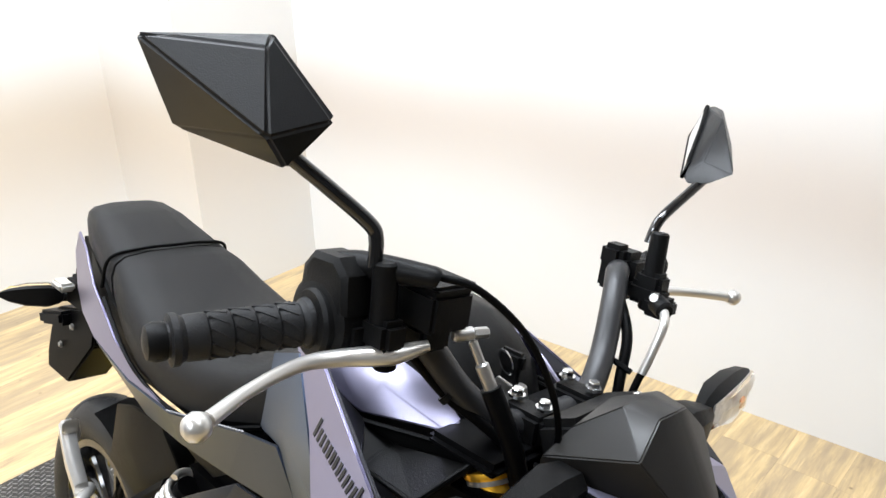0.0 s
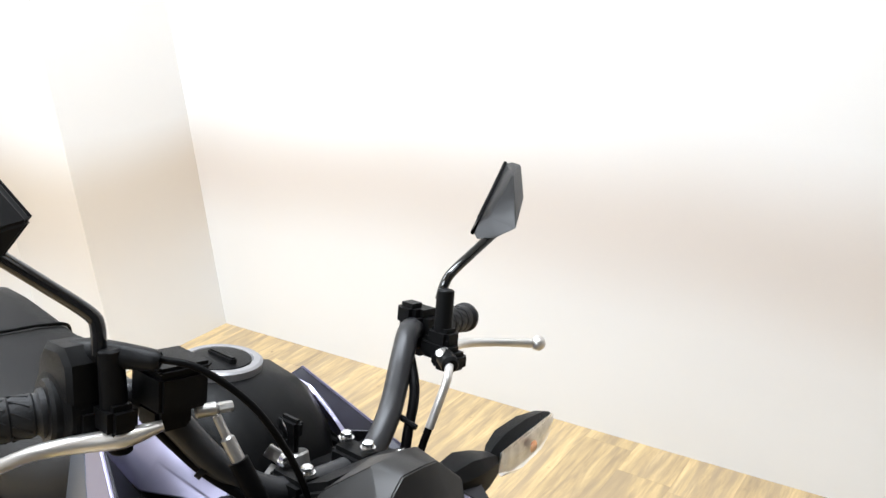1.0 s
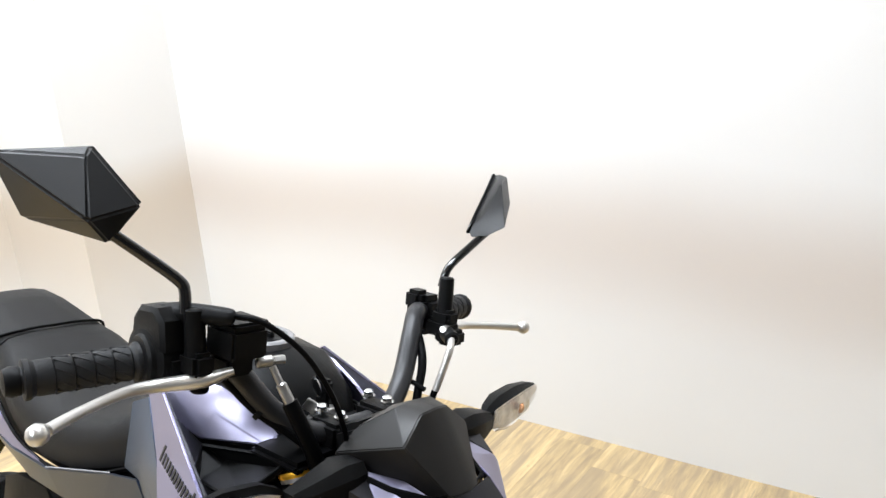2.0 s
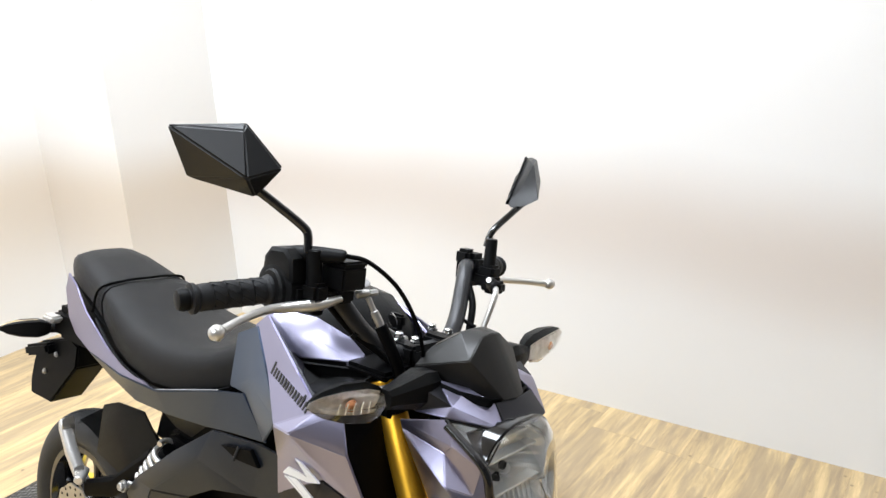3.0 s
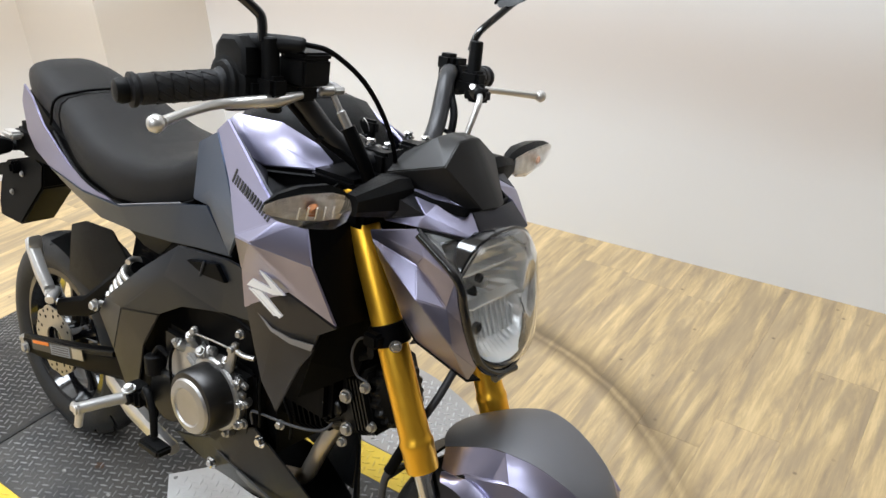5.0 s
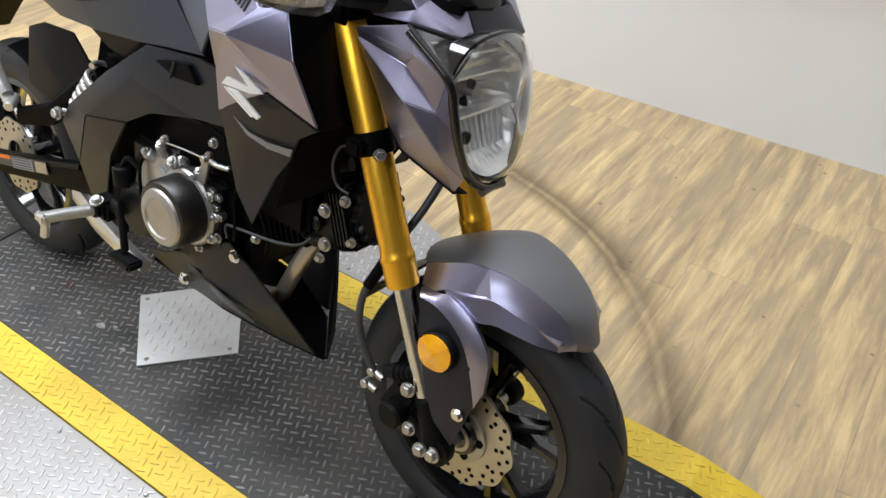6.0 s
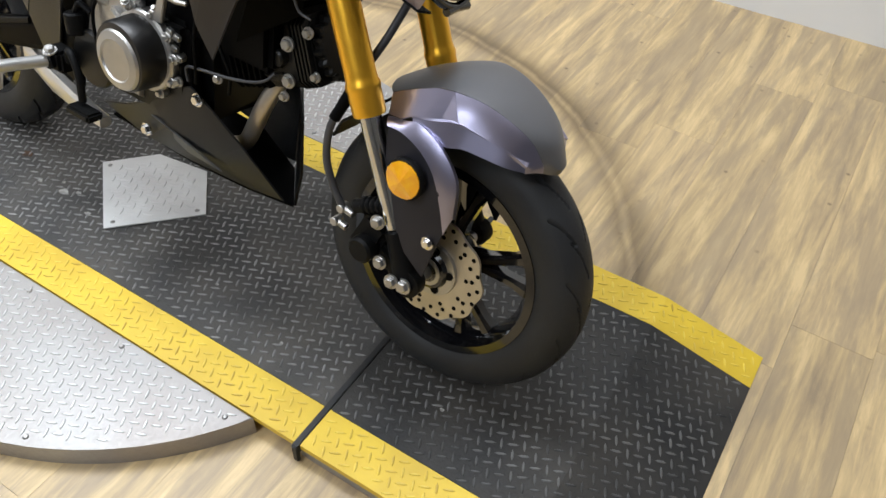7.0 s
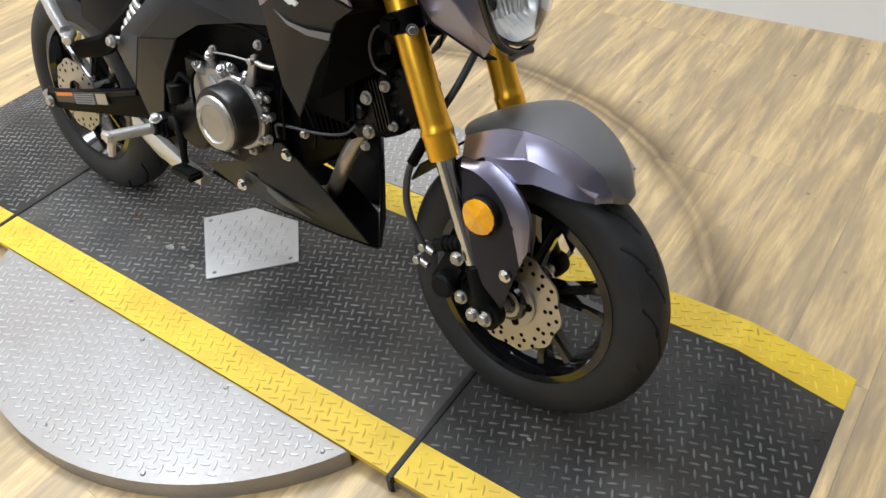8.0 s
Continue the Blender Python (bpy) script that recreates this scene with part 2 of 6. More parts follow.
# ---- turntable ----
def tread_mesh(rects, length, width, height, pitch, inside, z_of=lambda x, y: 0.0, turn=0.0):
    """Raised lozenges in the alternating pattern of checker plate, all in one mesh."""
    verts, faces = [], []
    (x0, y0), (x1, y1) = rects
    ct, st = math.cos(turn), math.sin(turn)
    mx, my = (x0 + x1) / 2, (y0 + y1) / 2
    span = max(x1 - x0, y1 - y0) * 0.75
    nn = int(span / pitch) + 1
    for i in range(-nn, nn + 1):
        for j in range(-nn, nn + 1):
            u, v = i * pitch, j * pitch
            px, py = mx + ct * u - st * v, my + st * u + ct * v
            a = turn + (0.0 if (i + j) % 2 else math.pi / 2)
            dx, dy = math.cos(a), math.sin(a)
            if not (inside(px + dx * length / 2, py + dy * length / 2) and inside(px - dx * length / 2, py - dy * length / 2)):
                continue
            ring0, ring1 = [], []
            for s, w in ((-0.5, 0.0), (-0.22, -0.5), (0.22, -0.5), (0.5, 0.0), (0.22, 0.5), (-0.22, 0.5)):
                ring0.append((px + dx * s * length - dy * w * width, py + dy * s * length + dx * w * width))
                ring1.append((px + dx * s * length * 0.72 - dy * w * width * 0.4, py + dy * s * length * 0.72 + dx * w * width * 0.4))
            b = len(verts)
            verts += [(x, y, z_of(x, y) - 0.0005) for x, y in ring0] + [(x, y, z_of(x, y) + height) for x, y in ring1]
            faces += [(b + q, b + (q + 1) % 6, b + 6 + (q + 1) % 6, b + 6 + q) for q in range(6)] + [tuple(b + 6 + q for q in range(6))]
    return mesh_of("tread", verts, faces)


SX0, SX1 = 0.985, 2.20     # hinge seams
Y0, Y1 = 0.520, 1.144      # outer edges of the runway
BAND = 0.080               # yellow edge
FLAT1, END1 = 2.585, 2.782  # front flap: flat as far as FLAT1, then down to the floor
FLAT0, END0 = 0.60, 0.40


def ramp_z(x, y=0):
    if x > FLAT1:
        return FLOOR_Z * min((x - FLAT1) / (END1 - FLAT1), 1) * 0.96
    if x < FLAT0:
        return FLOOR_Z * min((FLAT0 - x) / (FLAT0 - END0), 1) * 0.96
    return 0.0


def slab(xs, ya, yb, thick, dz=0.0):
    """A plate that follows the flap's bend: stations xs, from ya to yb."""
    bm = bmesh.new()
    rows = []
    for x in xs:
        z = ramp_z(x) + dz
        low = max(z - thick, FLOOR_Z + 0.0005)
        rows.append([bm.verts.new((x, ya, z)), bm.verts.new((x, yb, z)), bm.verts.new((x, yb, low)), bm.verts.new((x, ya, low))])
    for a, b in zip(rows, rows[1:]):
        for i in range(4):
            bm.faces.new((a[i], a[(i + 1) % 4], b[(i + 1) % 4], b[i]))
    bm.faces.new(rows[0])
    bm.faces.new(list(reversed(rows[-1])))
    return bm


table = tagged(new("turntable"), "round aluminium checker plate turntable with black and yellow runway", "turntable")
table.location = (0, 0, 0)
G = 0.006
for nm, ya, yb, mt, mtt in (("runway_plate", Y0 + BAND, Y1 - BAND, BLACK_PLATE, BLACK_TREAD), ("yellow_edge", Y0, Y0 + BAND - 0.001, YELLOW, YELLOW_TREAD), ("yellow_edge", Y1 - BAND + 0.001, Y1, YELLOW, YELLOW_TREAD)):
    for xs, lab in (((SX0 + G, SX1 - G), ""), ((SX1 + G, FLAT1, END1), ""), ((END0, FLAT0, SX0 - G), "")):
        middle = xs[0] < CX < xs[-1]
        ob = part(nm, slab(xs, ya, yb, 0.012), WORN_PLATE if mt is BLACK_PLATE and middle else mt, table, "black painted checker plate" if mt is BLACK_PLATE else "yellow painted edge")
        tr = tread_mesh(((xs[0], Y0), (xs[-1], Y1)), 0.0225, 0.0052, 0.0015, 0.0186, lambda x, y, a=xs[0], b=xs[-1], c=ya, d=yb: a + 0.002 < x < b - 0.002 and c < y < d, ramp_z, radians(45 - 20))
        tagged(part("raised_tread", tr, DARK_TREAD if mt is BLACK_PLATE and xs[0] > CX else mtt, ob), "raised lozenge treads", kind="stuff")
for x in (SX0, SX1):
    part("hinge_strip", box_bm((x - G + 0.0005, Y0 - 0.006, -0.02), (x + G - 0.0005, Y1 + 0.006, 0.0025), 0.001), RUBBER_SEAM, table, "black hinge strip")
    part("hinge_end", box_bm((x - 0.006, Y0 - 0.009, FLOOR_Z + 0.004), (x + 0.006, Y0 - 0.001, 0.001), 0.002), RUBBER_SEAM, table, "black folded end")
# side skirts under the runway where it runs past the disc
for x0, x1 in ((END0 + 0.12, SX0), (SX1, END1 - 0.12)):
    part("skirt", slab((x0, x1), Y0 + 0.006, Y0 + 0.010, 0.040, -0.012), ALU, table)


def disc_half(sign):
    """One half of the round plate beside the runway, with its rim."""
    bm = bmesh.new()
    edge_y = Y0 - 0.002 if sign < 0 else Y1 + 0.002
    rad = 0.604
    d = abs(edge_y - CY)
    a0 = math.asin(d / rad)
    top, low = [], []
    for i in range(49):
        a = a0 + (math.pi - 2 * a0) * i / 48
        x, y = CX + rad * math.cos(a), CY + sign * rad * math.sin(a)
        top.append(bm.verts.new((x, y, -0.001)))
        low.append(bm.verts.new((x, y, FLOOR_Z + 0.0005)))
    bm.faces.new(top)
    bm.faces.new(low[::-1])
    for i in range(49):
        j = (i + 1) % 49
        bm.faces.new((top[i], top[j], low[j], low[i]))
    bmesh.ops.bevel(bm, geom=[e for e in bm.edges if all(v.co.z > -0.01 for v in e.verts)], offset=0.002, segments=1, affect="EDGES")
    return bm


for sign in (-1, 1):
    half = part("disc_plate", disc_half(sign), ALU, table, "bare aluminium checker plate")
    tr = tread_mesh(((CX - 0.61, CY - 0.61), (CX + 0.61, CY + 0.61)), 0.0225, 0.0052, 0.0015, 0.0186, lambda x, y: (x - CX) ** 2 + (y - CY) ** 2 < 0.595 ** 2 and ((y - CY) * sign > (Y1 - Y0) / 2 + 0.004), lambda x, y: -0.001, radians(45 - 20))
    tagged(part("raised_tread", tr, ALU_TREAD, half), "raised lozenge treads", kind="stuff")


def screw_mesh():
    bm = bmesh.new()
    bmesh.ops.create_cone(bm, cap_ends=True, segments=10, radius1=0.0055, radius2=0.003, depth=0.0025)
    bmesh.ops.create_cone(bm, cap_ends=True, segments=6, radius1=0.0018, radius2=0.0018, depth=0.0032)
    me = bpy.data.meshes.new("screw")
    bm.to_mesh(me)
    bm.free()
    return me


SCREW = screw_mesh()
for x, y in ((1.585, 0.498), (1.823, 0.502), (2.071, 0.494), (1.834, 0.295), (1.36, 0.49), (1.17, 0.49), (1.594, 0.262), (1.37, 0.30), (2.01, 1.165), (1.72, 1.165), (1.45, 1.165)):
    part("screw", SCREW, BARE_STEEL, table).location = (x, y, 0.0)


def patch_plate():
    bm = bmesh.new()
    vs = [bm.verts.new((x, y, 0.0022)) for x, y in ((1.415, 0.822), (1.574, 0.683), (1.712, 0.826), (1.62, 0.925), (1.495, 0.91))]
    f = bm.faces.new(vs)
    r = bmesh.ops.extrude_face_region(bm, geom=[f])
    for v in r["geom"]:
        if isinstance(v, bmesh.types.BMVert):
            v.co.z = 0.0052
    return bm


pp = tagged(part("patch_plate", patch_plate(), PATCH_ALU, None), "bare five-sided aluminium checker patch screwed to the black runway", "plate")


def in_patch(x, y):
    P = ((1.415, 0.822), (1.574, 0.683), (1.712, 0.826), (1.62, 0.925), (1.495, 0.91))
    return all((b[0] - a[0]) * (y - a[1]) - (b[1] - a[1]) * (x - a[0]) > 0.002 for a, b in zip(P, P[1:] + P[:1]))


tagged(part("raised_tread", tread_mesh(((1.4, 0.66), (1.72, 0.93)), 0.0225, 0.0052, 0.0015, 0.0186, in_patch, lambda x, y: 0.0052, radians(25)), PATCH_ALU, pp), "raised lozenge treads", kind="stuff")
for x, y in ((1.436, 0.824), (1.69, 0.824), (1.575, 0.706)):
    part("screw", SCREW, BARE_STEEL, pp).location = (x, y, 0.006)


def splash_mesh(size, seed):
    """A thin dried splash with an uneven outline."""
    r = random.Random(seed)
    bm = bmesh.new()
    pts = [(size * r.uniform(0.45, 1.1) * math.cos(a), size * r.uniform(0.35, 0.8) * math.sin(a)) for a in (2 * math.pi * i / 14 for i in range(14))]
    lo = [bm.verts.new((x, y, -0.0006)) for x, y in pts]
    hi = [bm.verts.new((x * 0.93, y * 0.93, 0.0006)) for x, y in pts]
    bm.faces.new(hi)
    for i in range(14):
        bm.faces.new((lo[i], lo[(i + 1) % 14], hi[(i + 1) % 14], hi[i]))
    return bm


SPLASH = mat("dried_pale_paint", (0.42, 0.41, 0.38), 0.7, color2=(0.16, 0.155, 0.145), scale=60, bump=0.3, bscale=400)
RUST = mat("rusty_stain", (0.10, 0.045, 0.02), 0.75, color2=(0.04, 0.025, 0.016), scale=50, bump=0.3, bscale=400)
for k, (x, y, size, mt) in enumerate(((1.418, 0.716, 0.013, SPLASH), (1.446, 0.729, 0.008, SPLASH), (1.511, 0.697, 0.009, SPLASH), (1.349, 0.711, 0.007, SPLASH), (1.395, 0.735, 0.005, SPLASH), (1.300, 0.80, 0.006, SPLASH), (1.20, 0.70, 0.007, SPLASH), (1.860, 0.70, 0.005, SPLASH), (2.05, 0.66, 0.006, SPLASH), (1.255, 0.755, 0.016, RUST), (2.36, 0.70, 0.005, SPLASH), (2.15, 0.72, 0.004, SPLASH))):
    part("paint_splash", splash_mesh(size, k), mt, table, "dried pale splash" if mt is SPLASH else "rusty brown stain").location = (x, y, 0.0006)


# ---- motorcycle: materials ----
PURPLE = mat("purple_grey_paint", (0.36, 0.35, 0.485), 0.29, 0.95, color2=(0.32, 0.308, 0.415), scale=3, bump=0.04, bscale=900, spec=0.5)
SATIN_GREY = mat("satin_charcoal_paint", (0.062, 0.082, 0.124), 0.31, 0.9, color2=(0.050, 0.066, 0.100), scale=3, bump=0.04, bscale=900)
# darker copy of the purple: the shade on turned-away facets is in the colour
SHADED_PURPLE = mat("shaded_purple_paint", (0.046, 0.046, 0.052), 0.36, 0.9, color2=(0.038, 0.037, 0.042), scale=3, bump=0.06, bscale=900)
MATT_BLACK = mat("matt_black_plastic", (0.0042, 0.0042, 0.0045), 0.42, color2=(0.006, 0.006, 0.006), scale=12, bump=0.2, bscale=700, rvar=0.06, spec=0.11)
VISOR_BLACK = mat("moulded_black_plastic", (0.010, 0.0092, 0.0088), 0.38, color2=(0.013, 0.012, 0.011), scale=10, bump=0.08, bscale=900, rvar=0.03, spec=0.32)
GLOSS_BLACK = mat("gloss_black_paint", (0.005, 0.005, 0.006), 0.12, coat=0.5, coatrough=0.04, var=0.3, scale=20)
FRAME_BLACK = mat("frame_black", (0.0022, 0.0022, 0.0025), 0.46, var=0.3, scale=14, spec=0.06)
RUBBER = mat("tyre_rubber", (0.018, 0.0185, 0.020), 0.52, color2=(0.025, 0.0255, 0.027), scale=14, bump=0.15, bscale=500, rvar=0.08, spec=0.3)
GRIP_RUBBER = mat("grip_rubber", (0.011, 0.011, 0.012), 0.55, var=0.2, scale=30, bump=0.3, bscale=600, spec=0.25)
SEAT_VINYL = mat("seat_vinyl", (0.0085, 0.0083, 0.0085), 0.46, color2=(0.0115, 0.011, 0.0112), scale=6, bump=0.35, bscale=1100, rvar=0.05, spec=0.16)
GOLD = mat("gold_anodised", (1.0, 0.57, 0.055), 0.34, 0.88, color2=(0.97, 0.52, 0.045), scale=4, rvar=0.03)
CHROME = mat("polished_steel", (0.72, 0.72, 0.72), 0.14, 1.0, var=0.1, scale=20)
BRUSHED = mat("silver_casting", (0.50, 0.49, 0.475), 0.35, 0.9, var=0.2, scale=15, bump=0.2, bscale=500)
SILVER_PAINT = mat("silver_lever", (0.70, 0.68, 0.65), 0.30, 0.75, var=0.1, scale=20, bump=0.05)
ENGINE_GREY = mat("engine_dark_grey", (0.009, 0.0088, 0.0085), 0.34, 0.3, var=0.25, scale=12, bump=0.2, bscale=420, spec=0.4)
DISC_STEEL = mat("brake_disc_steel", (0.56, 0.52, 0.45), 0.36, 0.85, var=0.15, scale=25, bump=0.1, bscale=500)
AMBER = mat("amber_reflector", (0.92, 0.44, 0.008), 0.15, coat=0.6, color2=(0.86, 0.34, 0.006), scale=60)
AMBER_BULB = mat("amber_bulb", (0.42, 0.16, 0.06), 0.3, var=0.2, scale=40)
MIRROR_CHROME = mat("headlight_reflector", (0.86, 0.865, 0.87), 0.26, 0.7, var=0.05, scale=30)
MIRROR_GLASS = mat("mirror_glass", (0.93, 0.93, 0.94), 0.02, 1.0, var=0.01)
LABEL_BLACK = mat("label_black", (0.025, 0.025, 0.025), 0.35)
LABEL_GREY = mat("label_grey", (0.22, 0.24, 0.27), 0.4)
LABEL_ORANGE = mat("label_orange", (0.80, 0.20, 0.02), 0.4)
DECAL_BLACK = mat("decal_black", (0.012, 0.012, 0.012), 0.4)
DECAL_WHITE = mat("decal_white", (0.82, 0.81, 0.80), 0.35, 0.2)
MIRROR_SHELL = mat("mirror_shell_black", (0.007, 0.007, 0.0075), 0.36, spec=0.2, var=0.2, scale=10, bump=0.12, bscale=900)
HIGHLIGHT_AND_RING_GREY = mat("highlight_and_ring_grey", (0.25, 0.245, 0.25), 0.4, 0.4)
IND_REFLECTOR = mat("indicator_backing", (0.80, 0.80, 0.81), 0.32, 0.8, var=0.3, scale=90, bump=0.6, bscale=160)
# mudguard top: purple paint with its grey reflection put into the colour
REFLECT_GREY = mat("grey_reflection_paint", (0.19, 0.192, 0.205), 0.46, 0.7, color2=(0.165, 0.165, 0.175), scale=3, bump=0.05, bscale=900)
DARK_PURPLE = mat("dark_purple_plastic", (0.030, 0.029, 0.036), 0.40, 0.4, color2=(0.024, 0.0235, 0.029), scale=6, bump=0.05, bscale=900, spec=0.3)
CASE_GREY = mat("titanium_grey_casting", (0.055, 0.053, 0.052), 0.34, 0.85, var=0.2, scale=10, bump=0.15, bscale=500)
PAN_BLACK = mat("satin_black_plastic", (0.011, 0.0116, 0.0128), 0.33, color2=(0.015, 0.0156, 0.017), scale=9, bump=0.1, bscale=800, rvar=0.05, spec=0.34)
HOSE_GREY = mat("hose_grey_rubber", (0.05, 0.05, 0.055), 0.5, var=0.2, scale=40)
BLADE_GREY = mat("grey_moulded_plastic", (0.085, 0.086, 0.090), 0.38, 0.0, color2=(0.068, 0.069, 0.072), scale=10, bump=0.1, bscale=800)
# brighter, bluer copy of the satin charcoal: the knee panel's highlight as colour
KNEE_HIGHLIGHT = mat("blue_lit_charcoal_paint", (0.115, 0.155, 0.235), 0.33, 0.9, color2=(0.095, 0.126, 0.190), scale=3, bump=0.04, bscale=900)
COVER_GREY = mat("charcoal_cover_paint", (0.034, 0.042, 0.058), 0.33, 0.85, color2=(0.027, 0.033, 0.046), scale=3, bump=0.05, bscale=900)
BAR_BLACK = mat("powder_coated_bar", (0.030, 0.030, 0.032), 0.36, 0.3, var=0.2, scale=14, bump=0.15, bscale=900, spec=0.4)
STITCH = mat("stitching_grey", (0.25, 0.25, 0.26), 0.7)
PIPE = mat("exhaust_steel", (0.58, 0.54, 0.48), 0.36, 0.8, color2=(0.48, 0.42, 0.34), scale=16)


def glass_material(name, tint, rough):
    m = bpy.data.materials.new(name)
    m.use_nodes = True
    b = m.node_tree.nodes["Principled BSDF"]
    b.inputs["Base Color"].default_value = (*tint, 1)
    b.inputs["Roughness"].default_value, b.inputs["Transmission Weight"].default_value = rough, 1.0
    b.inputs["IOR"].default_value = 1.1
    b.inputs["Coat Weight"].default_value, b.inputs["Coat Roughness"].default_value = 1.0, 0.05
    return m


LENS = glass_material("clear_lens", (0.96, 0.97, 0.97), 0.04)


# ---- motorcycle: shape helpers (metres, ahead / left / up from the rear tyre's contact) ----
def flip(bm):
    """The mirror image of a bmesh, for the other side."""
    b2 = bm.copy()
    for v in b2.verts:
        v.co.y = -v.co.y
    bmesh.ops.reverse_faces(b2, faces=b2.faces)
    return b2


def panel(pts, faces, thick=0.004, bevel=0.0014):
    """A moulded shell out of a few corners, with thickness and softened edges."""
    bm = bmesh.new()
    vs = [bm.verts.new(p) for p in pts]
    for f in faces:
        bm.faces.new([vs[i] for i in f])
    bmesh.ops.recalc_face_normals(bm, faces=bm.faces)
    # face outwards, away from the machine's middle line
    n = sum((f.normal * f.calc_area() for f in bm.faces), Vector())
    c = sum((v.co for v in bm.verts), Vector()) / len(bm.verts)
    if n.dot(Vector((0, c.y, 0.02))) < 0:
        bmesh.ops.reverse_faces(bm, faces=bm.faces)
    bmesh.ops.solidify(bm, geom=bm.faces[:], thickness=thick)
    if bevel:
        bmesh.ops.bevel(bm, geom=[e for e in bm.edges if e.is_manifold and e.calc_face_angle(0) > 0.12], offset=bevel, segments=2, affect="EDGES", clamp_overlap=True)
    return bm


def spline(pts, n):
    """Points of a smooth curve through pts."""
    P = [Vector(p) for p in pts]
    P = [2 * P[0] - P[1]] + P + [2 * P[-1] - P[-2]]
    out = []
    for i in range(1, len(P) - 2):
        for k in range(n):
            t = k / n
            a, b, c, d = P[i - 1:i + 3]
            out.append(0.5 * (2 * b + (c - a) * t + (2 * a - 5 * b + 4 * c - d) * t * t + (3 * b - a - 3 * c + d) * t ** 3))
    return out + [P[-2]]


def tube(pts, radius, seg=12, n=6, smooth_path=True, radii=None):
    """A pipe along pts."""
    path = spline(pts, n) if smooth_path and len(pts) > 2 else [Vector(p) for p in pts]
    bm = bmesh.new()
    up = Vector((0.13, 0.31, 0.94))
    rows = []
    for i, p in enumerate(path):
        d = (path[min(i + 1, len(path) - 1)] - path[max(i - 1, 0)]).normalized()
        side = d.cross(up).normalized()
        top = side.cross(d).normalized()
        up = top
        r = radius
        if radii:
            f = i / (len(path) - 1) * (len(radii) - 1)
            k = min(int(f), len(radii) - 2)
            r = radii[k] + (radii[k + 1] - radii[k]) * (f - k)
        rows.append([bm.verts.new(p + r * (math.cos(a) * side + math.sin(a) * top)) for a in (2 * math.pi * j / seg for j in range(seg))])
    for a, b in zip(rows, rows[1:]):
        for j in range(seg):
            bm.faces.new((a[j], a[(j + 1) % seg], b[(j + 1) % seg], b[j]))
    bm.faces.new(rows[0][::-1])
    bm.faces.new(rows[-1])
    return bm


def lathe(profile, centre, axis, seg=32, close=False):
    """Turns (radius, height) pairs round the axis through centre."""
    ax = Vector(axis).normalized()
    q = ax.to_track_quat("Z", "Y")
    c = Vector(centre)
    bm = bmesh.new()
    rows = [[bm.verts.new(c + q @ Vector((r * math.cos(a), r * math.sin(a), h))) for a in (2 * math.pi * j / seg for j in range(seg))] for r, h in profile]
    pairs = list(zip(rows, rows[1:])) + ([(rows[-1], rows[0])] if close else [])
    for a, b in pairs:
        for j in range(seg):
            bm.faces.new((a[j], a[(j + 1) % seg], b[(j + 1) % seg], b[j]))
    if not close:
        bm.faces.new(rows[0][::-1])
        bm.faces.new(rows[-1])
    return bm


def rod(a, b, r0, r1=None, seg=20, bevel=0.0):
    a, b = Vector(a), Vector(b)
    r1 = r0 if r1 is None else r1
    h = (b - a).length
    e = min(bevel, h / 3)
    prof = [(r0 - e, 0), (r0, e), (r1, h - e), (r1 - e, h)] if e else [(r0, 0), (r1, h)]
    return lathe(prof, a, b - a, seg)


def loft(rows, closed=True, caps=True):
    """Skins rings of equal point counts."""
    bm = bmesh.new()
    R = [[bm.verts.new(p) for p in row] for row in rows]
    n = len(R[0])
    for a, b in zip(R, R[1:]):
        for j in range(n if closed else n - 1):
            bm.faces.new((a[j], a[(j + 1) % n], b[(j + 1) % n], b[j]))
    if caps and closed:
        bm.faces.new(R[0][::-1])
        bm.faces.new(R[-1])
    return bm


def block(lo, hi, bevel=0.003, turn=None, about=None):
    bm = box_bm(lo, hi, bevel)
    if turn:
        c = Vector(about) if about else (Vector(lo) + Vector(hi)) / 2
        bmesh.ops.transform(bm, matrix=Matrix.Translation(c) @ pose(0, 0, 0, *turn) @ Matrix.Translation(-c), verts=bm.verts)
    return bm


def slab_y(outline, y0, y1, bevel=0.0015):
    """A plate with an (x, z) outline between two y."""
    bm = bmesh.new()
    f = bm.faces.new([bm.verts.new((x, y0, z)) for x, z in outline])
    r = bmesh.ops.extrude_face_region(bm, geom=[f])
    for v in r["geom"]:
        if isinstance(v, bmesh.types.BMVert):
            v.co.y = y1
    bmesh.ops.recalc_face_normals(bm, faces=bm.faces)
    if bevel:
        bmesh.ops.bevel(bm, geom=bm.edges[:], offset=bevel, segments=2, affect="EDGES", clamp_overlap=True)
    return bm


def joined(*bms):
    out = bmesh.new()
    for b in bms:
        me = bpy.data.meshes.new("tmp")
        b.to_mesh(me)
        b.free()
        out.from_mesh(me)
        bpy.data.meshes.remove(me)
    return out


def hex_bolt(at, axis, r=0.006, h=0.006):
    q = Vector(axis).normalized()
    a = Vector(at)
    return joined(lathe([(r * 1.35, 0), (r * 1.35, h * 0.3)], a, q, 14), lathe([(r, h * 0.3), (r, h * 0.85), (r * 0.8, h)], a, q, 6))


def beam(stations):
    """A tapered arm: stations of x, y, z, half width, half height."""
    rows = []
    for x, y, z, w, h in stations:
        rows.append([(x, y + w * fy, z + h * fz) for fy, fz in ((-1, -0.6), (-1, 0.6), (-0.6, 1), (0.6, 1), (1, 0.6), (1, -0.6), (0.6, -1), (-0.6, -1))])
    return loft(rows)


# ---- motorcycle ----
bike = tagged(new("motorcycle"), "small naked motorcycle in matt purple grey with gold forks", "motorcycle")
